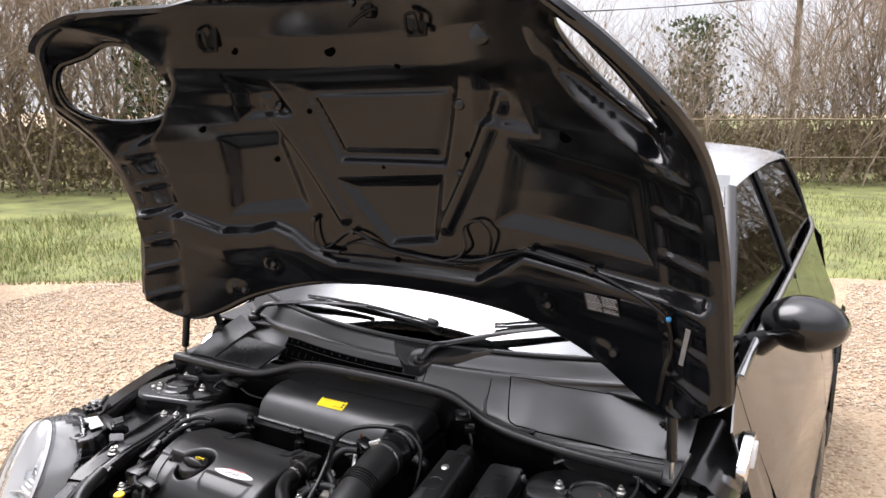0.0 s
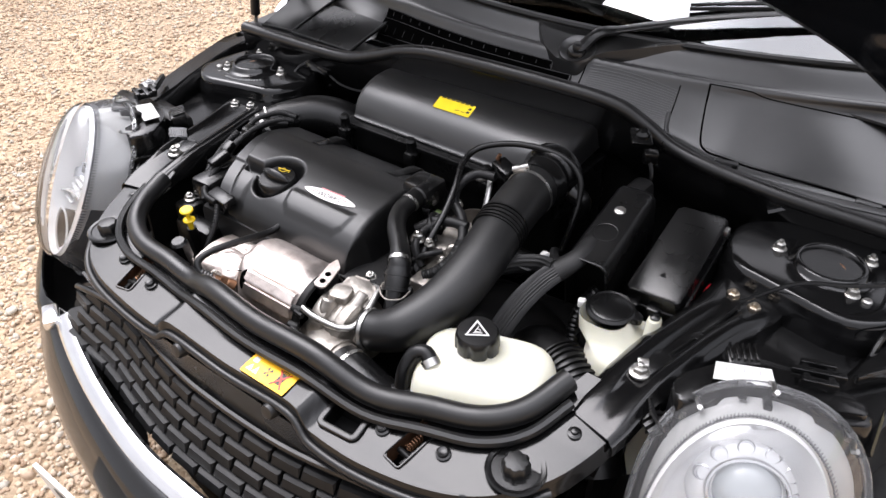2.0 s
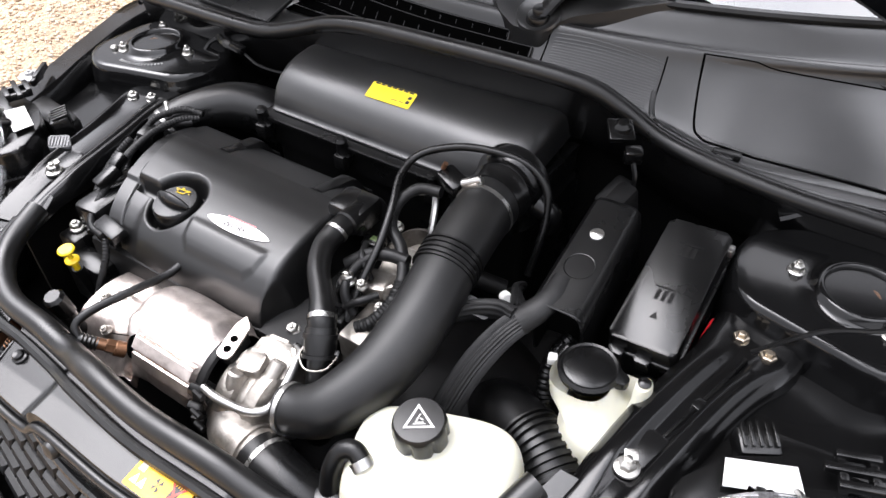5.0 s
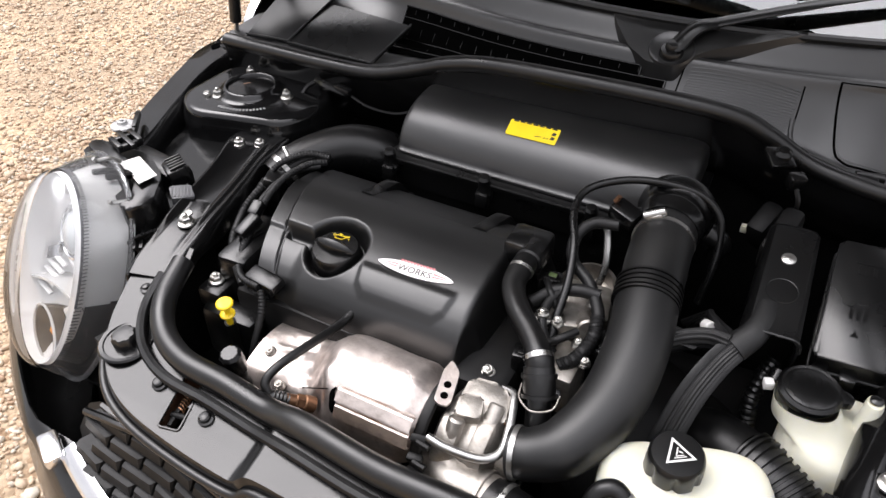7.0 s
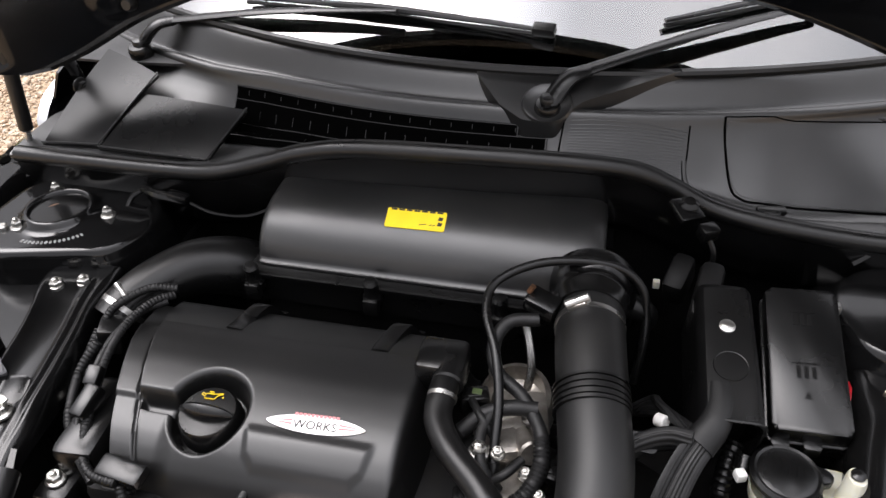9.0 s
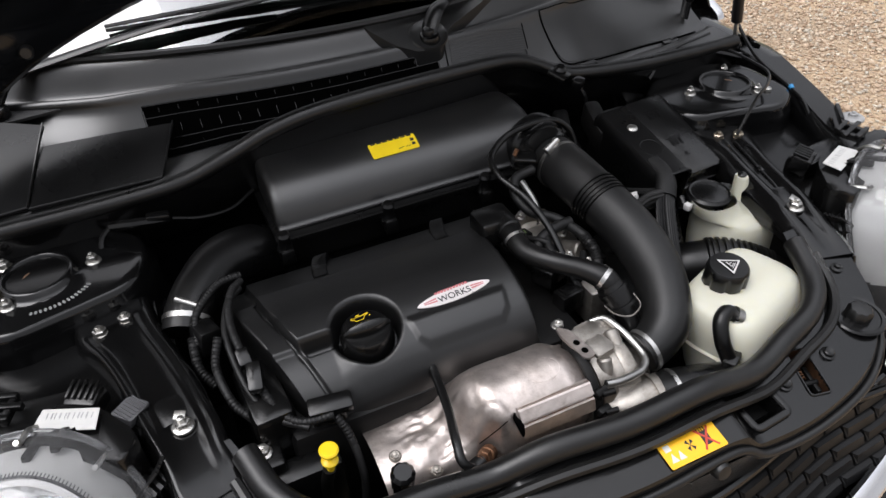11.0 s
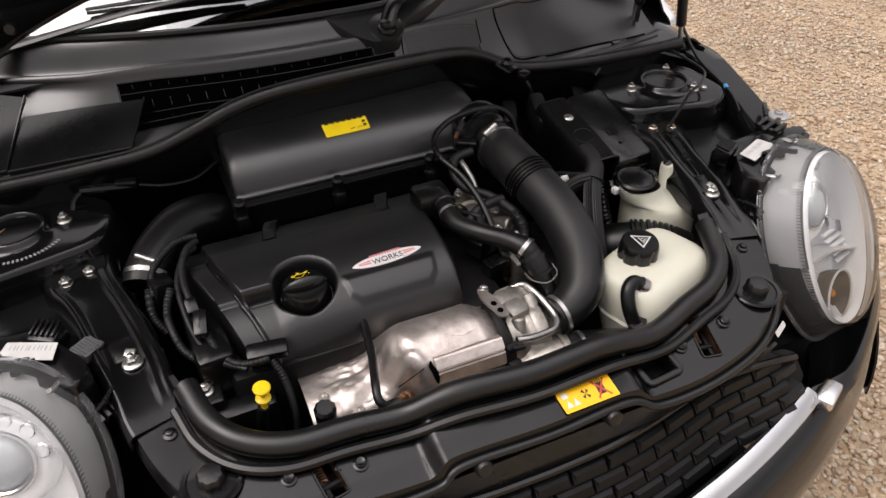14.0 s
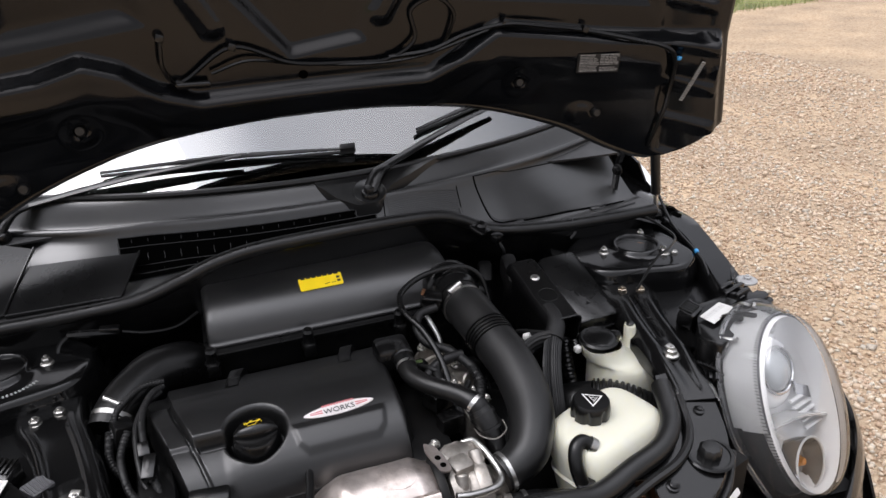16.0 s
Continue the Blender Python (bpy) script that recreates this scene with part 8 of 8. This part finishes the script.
tube(bm, [(.077, -.268, .792), (.075, -.245, .816)], .0062, seg=10, n=3)
part("end_sleeve", bm, M_PLAST, loop)
sens = thing("pressure_sensor", "small black pressure sensor with a copper pin", "sensor", (.095, -.085, .85))
bm = B()
box(bm, (.098, -.092, .876), (.034, .024, .020), .004, (8, 10, -20))
cyl(bm, (.105, -.085, .868), (.118, -.07, .865), .012, seg=14, ch=.002)
part("body", bm, M_PLAST, sens)
bm = B()
cyl(bm, (.084, -.090, .888), (.088, -.090, .896), .003, seg=8)
part("pin", bm, M_COPPER, sens)

# ---- coolant expansion tank ----
tank = thing("expansion_tank", "milky plastic coolant expansion tank with a black cap", "tank", (.26, -.38, .62))
bm = B()
TC = Vector((.258, -.372, 0))
prof_t = [(.66, .70), (.70, .90), (.725, .97), (.745, 1.0), (.766, .995), (.778, .98), (.787, .955), (.794, .915), (.799, .86), (.8025, .77), (.8045, .60), (.8055, .35)]
rows = []
for z, k in prof_t:
    row = []
    for a in range(49):
        th = 2 * math.pi * a / 48
        c, s_ = math.cos(th), math.sin(th)
        ex, ey = math.copysign(abs(c) ** .50, c) * .082 * k, math.copysign(abs(s_) ** .50, s_) * .055 * k
        sh = (z - .745) * .45 if z > .745 else 0
        q = Matrix.Rotation(radians(20), 2) @ Vector((ex, ey))
        row.append((TC.x + q.x - sh * .35, TC.y + q.y + sh * .55, z))
    rows.append(row)
sheet(bm, rows)
bm.faces.new([bm.verts.new(p) for p in rows[-1][:-1]])
bmesh.ops.remove_doubles(bm, verts=bm.verts, dist=1e-5)
part("tank", bm, M_TANK, tank, "cream translucent tank body", smooth=60)
bm = B()
rows = []
for z, k in ((.742, 1.0), (.745, 1.035), (.748, 1.0)):
    row = []
    for a in range(49):
        c, s_ = math.cos(2 * math.pi * a / 48), math.sin(2 * math.pi * a / 48)
        q = Matrix.Rotation(radians(20), 2) @ Vector((math.copysign(abs(c) ** .50, c) * .082 * k, math.copysign(abs(s_) ** .50, s_) * .055 * k))
        row.append((TC.x + q.x, TC.y + q.y, z))
    rows.append(row)
sheet(bm, rows)
part("weld_seam", bm, M_TANK, tank)
CC = Vector((.231, -.348, .797))
bm = B()
lathe(bm, CC, (.0, -.08, 1), [(.0215, -.006), (.0250, .001), (.0262, .006), (.0258, .024), (.0244, .031), (.0225, .0338), (0, .0346)], 63, grip=7, grip_depth=.13, grip_from=1, grip_to=3)
tcap = part("tank_cap", bm, M_PLAST, tank, "black screw cap with finger grips")
tm = basis(CC + Vector((0, -.0028, .0350)), (.80, .55, 0), (-.55, .80, .08)) @ Matrix.Scale(.86, 4)
bm = B()
o_, i_ = [(-.0165, -.0105), (.0165, -.0105), (0, .0180)], [(-.0125, -.0082), (.0125, -.0082), (0, .0132)]
t = bmesh.new()
for k in range(3):
    vs = [t.verts.new((*p, .0)) for p in (o_[k], o_[(k + 1) % 3], i_[(k + 1) % 3], i_[k])]
    t.faces.new(vs)
bmesh.ops.transform(t, matrix=tm, verts=t.verts)
merge(bm, t)
prism(bm, [(-.006, -.0065), (.007, -.0065), (.007, -.0055), (-.006, -.0055)], 0, .0005, tm)
prism(bm, [(-.004, -.0045), (.005, -.0045), (.005, -.0036), (-.004, -.0036)], 0, .0005, tm)
prism(bm, [(-.0035, -.003), (-.002, -.003), (.0025, .0055), (.001, .0055)], 0, .0005, tm)
prism(bm, [(.001, .000), (.0045, -.002), (.005, -.001), (.0015, .0015)], 0, .0005, tm)
part("warning_triangle", bm, M_WHITE, tcap, "white hot-fluid warning triangle", smooth=0)
bm = B()
tube(bm, [(.205, -.400, .800), (.192, -.396, .808), (.180, -.402, .803), (.176, -.414, .785), (.180, -.425, .765)], .0092, seg=14, n=7)
part("overflow_hose", bm, M_HOSE, tank, "small bent overflow hose")
bm = B()
tube(bm, [(.200, -.399, .804), (.207, -.402, .799)], .0108, seg=16, n=2)
part("hose_clip", bm, M_STEEL, tank)
bm = B()
box(bm, (.182, -.428, .762), (.026, .016, .018), .003, (0, 0, 30))
part("connector", bm, M_PLAST, tank)

# ---- washer bottle ----
wash = thing("washer_bottle", "milky washer bottle with a flat black cap", "washer bottle", (.37, -.23, .55))
bm = B()
rows = []
for z, k, dx in ((.58, .9, .014), (.68, 1.05, .014), (.735, 1.20, .018), (.768, 1.20, .018), (.781, 1.16, .017), (.788, 1.06, .013), (.791, .84, -.006), (.797, .64, -.026), (.815, .57, -.032)):
    rows.append([(.358 + dx + .052 * k * math.copysign(abs(math.cos(2 * math.pi * a / 36)) ** .8, math.cos(2 * math.pi * a / 36)), -.218 + .046 * k * math.copysign(abs(math.sin(2 * math.pi * a / 36)) ** .8, math.sin(2 * math.pi * a / 36)), z) for a in range(37)])
sheet(bm, rows)
part("bottle", bm, M_TANK, wash, "cream translucent bottle", smooth=60)
bm = B()
lathe(bm, (.384, -.208, .775), (-.04, .03, 1), [(.021, 0), (.015, .013), (.0105, .030), (.0098, .050), (.0085, .054), (0, .055)], 20, sx=.85, sy=1.15)
part("bottle_horn", bm, M_TANK, wash)
bm = B()
lathe(bm, (.382, -.206, .829), (0, 0, 1), [(.006, 0), (.0065, .003), (.004, .005), (0, .0055)], 14)
part("horn_stud", bm, M_PLAST, wash, "black stud in the bottle's horn")
bm = B()
lathe(bm, (.328, -.205, .808), (0, -.05, 1), [(.025, 0), (.0295, .003), (.0305, .009), (.0275, .012), (.025, .0112), (.021, .0128), (0, .0132)], 40)
prism(bm, [(.346, -.214), (.367, -.208), (.367, -.196), (.346, -.19)], .810, .818, None, r=.006, bev=.001)
wcap = part("bottle_cap", bm, M_PLAST, wash, "flat black hinged cap")
bm = B()
for k in range(5):
    tube(bm, [(.316 + .006 * k, -.212, .8228), (.318 + .006 * k, -.200, .8234), (.316 + .006 * k, -.192, .8228)], .0003, seg=4, n=3)
part("cap_emblem", bm, M_PLAST, wcap)
bm = B()
box(bm, (.291, -.208, .808), (.010, .010, .010), .002, (0, 0, 20))
part("cap_hinge", bm, M_WHITE, wash)

# ---- fuse boxes and battery cover ----
fuse1 = thing("battery_lead_cover", "tall black plastic cover over the battery leads", "cable cover", (.275, -.11, .70))
bm = B()
m = basis((.2765, -.110, .8725), (1, .02, .02), (-.02, .97, .22))
hood = [(-.0285, -.095), (-.0285, -.020), (-.0275, -.008), (-.022, -.0015), (-.014, 0), (.014, 0), (.022, -.0015), (.0275, -.008), (.0285, -.020), (.0285, -.095)]
sheet(bm, [[m @ Vector((x * w, y, z)) for x, z in hood] for y, w in ((-.080, 1.03), (-.077, .99), (-.03, .98), (.03, .95), (.066, .93))], .0028)
sheet(bm, [[m @ Vector((x * .93, .066 + k, z - k * .6)) for x, z in hood] for k in (0, .004, .007)], .002)
part("cover", bm, M_PLAST, fuse1)
bm = B()
prism(bm, [(-.026, -.05), (.026, -.05), (.025, .068), (-.025, .068)], -.10, -.010, m)
part("lead_block", bm, M_DARK, fuse1)
bm = B()
tube(bm, [m @ Vector((x * 1.03, -.080, z)) for x, z in hood[1:-1]], .0016, seg=6, n=4)
part("hood_rim", bm, M_PLAST, fuse1)
bm = B()
lathe(bm, m @ Vector((-.001, .020, 0)), m.to_3x3() @ Vector((0, 0, 1)), [(.0075, 0), (.0075, .0015), (.005, .003), (0, .0034)], 20)
part("cover_stud", bm, M_ZINC, fuse1, "bright round stud")
bm = B()
tube(bm, [m @ Vector((.0155 * math.cos(2 * math.pi * k / 36), -.024 + .0155 * math.sin(2 * math.pi * k / 36), .0002)) for k in range(36)], .0006, seg=5, n=1, closed=True)
part("round_mark", bm, M_PLAST, fuse1)
bm = B()
box(bm, (.264, -.022, .850), (.026, .075, .045), .008, (14, 0, -12))
box(bm, (.244, .045, .820), (.026, .05, .045), .008, (24, 0, -20))
part("rear_duct", bm, M_DARK, fuse1)
fuse2 = thing("fuse_box", "oblong black fuse box with an embossed lid", "fuse box", (.352, -.075, .66))
m = basis((.357, -.078, .840), (1, -.03, .10), (.03, .95, .28))
bm = B()
prism(bm, [(-.034, -.080), (.036, -.080), (.035, .080), (-.033, .080)], -.030, 0, m, r=.006, bev=.005)
prism(bm, [(-.0365, -.0825), (.0385, -.0825), (.0375, .0825), (-.0355, .0825)], -.030, -.024, m, r=.007, bev=.002)
lid2 = part("lid", bm, M_PLAST, fuse2, "smooth lid with raised emblems")
bm = B()
prism(bm, [(-.035, -.080), (.037, -.080), (.036, .080), (-.034, .080)], -.14, -.030, m, r=.006)
part("box", bm, M_PLAST, fuse2)
for cy_ in (.048, -.012):
    bm = B()
    prism(bm, [(-.013, cy_ + .003), (.013, cy_ + .003), (.013, cy_ + .005), (-.013, cy_ + .005)], 0, .0006, m)
    for k in range(3):
        prism(bm, [(-.009 + .007 * k, cy_ - .012), (-.005 + .007 * k, cy_ - .012), (-.005 + .007 * k, cy_ + .001), (-.009 + .007 * k, cy_ + .001)], 0, .0006, m)
    part("emblem", bm, M_PLAST, lid2)
bm = B()
prism(bm, [(-.004, -.046), (.004, -.046), (0, -.038)], 0, .0006, m)
part("emblem", bm, M_PLAST, lid2)
bm = B()
for x in (-.024, .004):
    prism(bm, [(x - .008, -.089), (x + .008, -.089), (x + .008, -.079), (x - .008, -.079)], -.036, -.018, m, r=.002, bev=.002)
part("lid_clip", bm, M_PLAST, fuse2)
bm = B()
box(bm, m @ Vector((.036, .066, -.010)), (.008, .012, .010), .002)
part("bright_clip", bm, M_STEEL, fuse2)
redc = thing("red_cable", "short red battery cable beside the fuse box", "cable", (.40, -.08, .72))
bm = B()
tube(bm, [(.402, -.112, .77), (.405, -.100, .802), (.4065, -.086, .810), (.4065, -.068, .802), (.406, -.052, .77)], .0030, seg=10, n=6)
part("cable", bm, M_RED, redc)

# ---- big corrugated duct and ribbed looms ----
duct = thing("air_duct", "black corrugated fresh air duct", "duct", (.32, -.31, .66))
bm = B()
tube(bm, [(.240, -.222, .705), (.262, -.240, .732), (.296, -.260, .744)], [.034, .034, .0325], seg=28, n=6)
tube(bm, [(.352, -.296, .732), (.376, -.316, .718), (.396, -.336, .69)], [.0325, .032, .032], seg=28, n=6)
part("duct_end", bm, M_HOSE, duct)
bm = B()
tube(bm, [(.292, -.257, .744), (.314, -.270, .745), (.336, -.285, .740), (.358, -.301, .730)], .0330, seg=32, n=44, pitch=.0070, depth=.060)
part("bellows", bm, M_HOSE, duct, "deeply ribbed bellows")
loomA = thing("main_loom", "thick ribbed black wiring loom", "wiring loom", (.24, -.26, .66))
bm = B()
tube(bm, [(.268, -.150, .858), (.268, -.172, .853), (.262, -.190, .846), (.250, -.205, .836)], [.011, .0125, .014, .0155], seg=14, n=7, flat=.7)
part("taped_neck", bm, M_TAPE, loomA, "tape-wrapped neck of the loom")
bm = B()
tube(bm, [(.256, -.198, .841), (.240, -.222, .825), (.226, -.252, .800), (.216, -.285, .765), (.208, -.315, .72), (.205, -.33, .67)], [.0125, .0132, .0138, .014, .014, .014], seg=96, n=9, ribs=24, rib_depth=.07, flat=.62, up=(1, .3, 0))
part("ribbed_sleeve", bm, M_TAPE, loomA, "ribbed sleeve of the loom", smooth=80)
bm = B()
tube(bm, [(.246, -.205, .836), (.225, -.200, .832), (.200, -.208, .826), (.178, -.225, .818), (.168, -.245, .81)], [.014, .013, .012, .010, .008], seg=48, n=9, ribs=12, rib_depth=.07, flat=.55, up=(0, 0, 1))
part("side_branch", bm, M_TAPE, loomA, "ribbed side branch", smooth=80)
bm = B()
for k in range(4):
    tube(bm, [(.250 - .004 * k, -.195, .84), (.232 - .004 * k, -.170 + .004 * k, .828), (.216, -.150 + .006 * k, .806), (.205 - .004 * k, -.13, .78)], .0042, seg=8, n=6)
part("cable_strand", bm, M_TAPE, loomA)
bm = B()
cyl(bm, (.224, -.182, .832), (.216, -.176, .828), .0065, seg=12, ch=.001)
part("white_band", bm, M_WHITE, loomA)
bm = B()
tube(bm, [(.292, -.165, .80), (.285, -.185, .79), (.283, -.20, .765), (.288, -.21, .73)], .0085, seg=10, n=14, pitch=.006, depth=.08)
tube(bm, [(.298, -.185, .806), (.296, -.196, .80)], .0085, seg=10, n=2)
part("flex_tube", bm, M_HOSE, loomA)

# ---- inlet elbow on the car's right ----
elb = thing("inlet_elbow", "wide black rubber air inlet elbow with a steel clip", "hose", (-.33, -.06, .70))
bm = B()
tube(bm, [(-.378, -.132, .801), (-.368, -.110, .813), (-.347, -.080, .820), (-.315, -.046, .822), (-.278, -.024, .812), (-.250, -.01, .79)], [.0285, .0285, .031, .034, .036, .036], seg=28, n=8)
part("elbow", bm, M_HOSE, elb, smooth=60)
bm = B()
tube(bm, [(-.3735, -.1222, .8063), (-.3710, -.1168, .8093)], .0298, seg=30, n=2)
part("hose_clip", bm, M_STEEL, elb, "steel worm clip")
bm = B()
cyl(bm, (-.378, -.112, .8405), (-.356, -.128, .8335), .0042, seg=12, ch=.001)
box(bm, (-.367, -.120, .8350), (.018, .009, .006), .002, (0, 18, -36))
part("clip_screw", bm, M_STEEL, elb, "bright worm screw")
loomB = thing("side_loom", "bundle of corrugated black looms beside the cover", "wiring loom", (-.33, -.22, .66))
for pts, r, rib_ in (([(-.302, -.118, .842), (-.316, -.138, .846), (-.327, -.172, .844), (-.328, -.210, .836), (-.323, -.245, .824), (-.317, -.275, .812), (-.306, -.304, .802), (-.288, -.320, .798), (-.258, -.326, .800)], .0046, .0040),
                     ([(-.306, -.128, .840), (-.323, -.150, .842), (-.336, -.190, .836), (-.336, -.230, .824), (-.330, -.268, .810), (-.316, -.300, .800), (-.285, -.326, .794)], .0042, 0),
                     ([(-.368, -.175, .815), (-.362, -.152, .836), (-.345, -.135, .846), (-.325, -.120, .850), (-.300, -.112, .846)], .0046, .0040),
                     ([(-.372, -.165, .82), (-.374, -.195, .80), (-.362, -.215, .785)], .0056, .0042),
                     ([(-.345, -.20, .84), (-.356, -.225, .82), (-.350, -.262, .80), (-.335, -.285, .79)], .0050, .0044),
                     ([(-.256, -.325, .796), (-.248, -.34, .775), (-.246, -.365, .74), (-.252, -.375, .70)], .0044, .0042)):
    bm = B()
    tube(bm, pts, r, seg=10, n=22 if rib_ else 8, pitch=rib_, depth=.07 if rib_ else 0)
    part("loom", bm, M_TAPE, loomB)
bm = B()
box(bm, (-.321, -.262, .824), (.016, .034, .016), .003, (20, 0, -10))
box(bm, (-.326, -.238, .834), (.014, .020, .012), .002, (24, 0, 4))
part("connector", bm, M_PLAST, loomB, "black plug connector")
bm = B()
box(bm, (-.358, -.165, .815), (.026, .030, .034), .004, (0, 12, 20))
part("round_plug", bm, M_PLAST, loomB)
# fine lead to the sensor behind the right tower
lead2 = thing("sensor_cable", "thin lead with a small plug by the strut tower", "cable", (-.38, .04, .80))
bm = B()
tube(bm, [(-.43, .045, .862), (-.405, .032, .866), (-.385, .03, .864), (-.36, .028, .862)], .0065, seg=8, n=5)
box(bm, (-.372, .030, .866), (.03, .014, .012), .003, (0, 5, -8))
part("plug", bm, M_PLAST, lead2)
bm = B()
tube(bm, [(-.355, .027, .861), (-.32, .02, .855), (-.28, .03, .850), (-.245, .045,   .86)], .0022, seg=6, n=7)
part("lead", bm, M_HOSE, lead2)
bm = B()
tube(bm, [(-.43, .045, .862), (-.445, .035, .852), (-.448, .02, .835), (-.44, .01, .81)], .0035, seg=6, n=7)
part("lead", bm, M_HOSE, lead2)
# relay clip under the cowl seal
rel = thing("seal_bracket", "small black bracket and plug below the cowl seal", "bracket", (.235, .045, .88))
bm = B()
box(bm, (.236, .046, .915), (.030, .030, .008), .002, (20, 5, 35))
lathe(bm, (.238, .048, .918), (0, -.3, 1), [(.010, 0), (.010, .006), (.006, .010), (0, .0105)], 16)
box(bm, (.260, .030, .900), (.020, .016, .018), .003, (10, 0, 30))
part("bracket", bm, M_PLAST, rel)
bm = B()
tube(bm, [(.263, .026, .893), (.270, .02, .875), (.268, .018, .84), (.275, .02, .80)], .003, seg=6, n=6)
part("lead", bm, M_HOSE, rel)
bm = B()
box(bm, (.222, .056, .800), (.008, .008, .010), .001)
part("cream_tag", bm, M_TANK, rel)
# gearbox, mounts and pipes low in the bay
low = thing("gearbox", "dark gearbox and mounts low in the bay", "gearbox", (.2, -.2, .34))
bm = B()
box(bm, (.24, -.18, .56), (.30, .26, .24), .03, (0, 0, 6), 3)
lathe(bm, (.12, -.2, .60), (1, 0, 0), [(.13, 0), (.14, .04), (.12, .10), (.08, .2)], 28)
part("casing", bm, M_DARK, low)
for x, y, z in ((-.30, -.05, .72), (-.15, -.02, .70), (.05, -.08, .74)):
    bm = B()
    tube(bm, [(x, y, z), (x + .06, y - .03, z + .02), (x + .12, y - .01, z)], .012, seg=10, n=6)
    part("lower_pipe", bm, M_DARK, low)

# ---- a small trailer at the edge of the drive ----
tr_ = thing("trailer", "small grey utility trailer on alloy wheels at the drive's edge", "trailer", (-5.5, 1.2, 0))
Mpc = Matrix.Translation((-5.62, 1.06, 0)) @ pose(0, 0, 0, 0, 0, 62)


def pcar(bm):
    bmesh.ops.transform(bm, matrix=Mpc, verts=bm.verts)
    return bm


bm = B()
for c, z in (((0, 0, .58), (1.15, 1.9, .04)), ((.56, 0, .75), (.03, 1.9, .34)), ((-.56, 0, .75), (.03, 1.9, .34)), ((0, .94, .75), (1.15, .03, .34)), ((0, -.94, .75), (1.15, .03, .34))):
    box(bm, c, z, .006)
part("tub", pcar(bm), M_SILVER, tr_)
bm = B()
tube(bm, [(0, .9, .52), (0, 1.5, .50), (0, 2.0, .48)], .03, seg=8, n=3)
part("drawbar", pcar(bm), M_DARK, tr_)
bm = B()
cyl(bm, (-.72, 0, .30), (.72, 0, .30), .03, seg=12)
part("axle", pcar(bm), M_DARK, tr_)
for s in (-1, 1):
    b = B()
    lathe(b, (s * .66, 0, .30), (s, 0, 0), [(.20, 0), (.22, 0), (.29, .01), (.30, .04), (.30, .13), (.29, .16), (.22, .17), (.2, .17)], 40)
    wh = part("wheel", pcar(b), M_TYRE, tr_, "wheel with dark tyre")
    b = B()
    lathe(b, (s * .66, 0, .30), (s, 0, 0), [(.205, .02), (.205, .16), (.19, .155), (.17, .13), (.05, .15), (0, .155)], 32, grip=5, grip_depth=.3, grip_from=3, grip_to=3)
    part("rim", pcar(b), M_ALLOY, wh)
    b = B()
    rows = [[(s * x, .36 * math.cos(math.pi * k / 12), .32 + .34 * math.sin(math.pi * k / 12)) for k in range(1, 12)] for x in (.60, .84)]
    sheet(b, rows, .008)
    part("mudguard", pcar(b), M_PLAST, tr_)
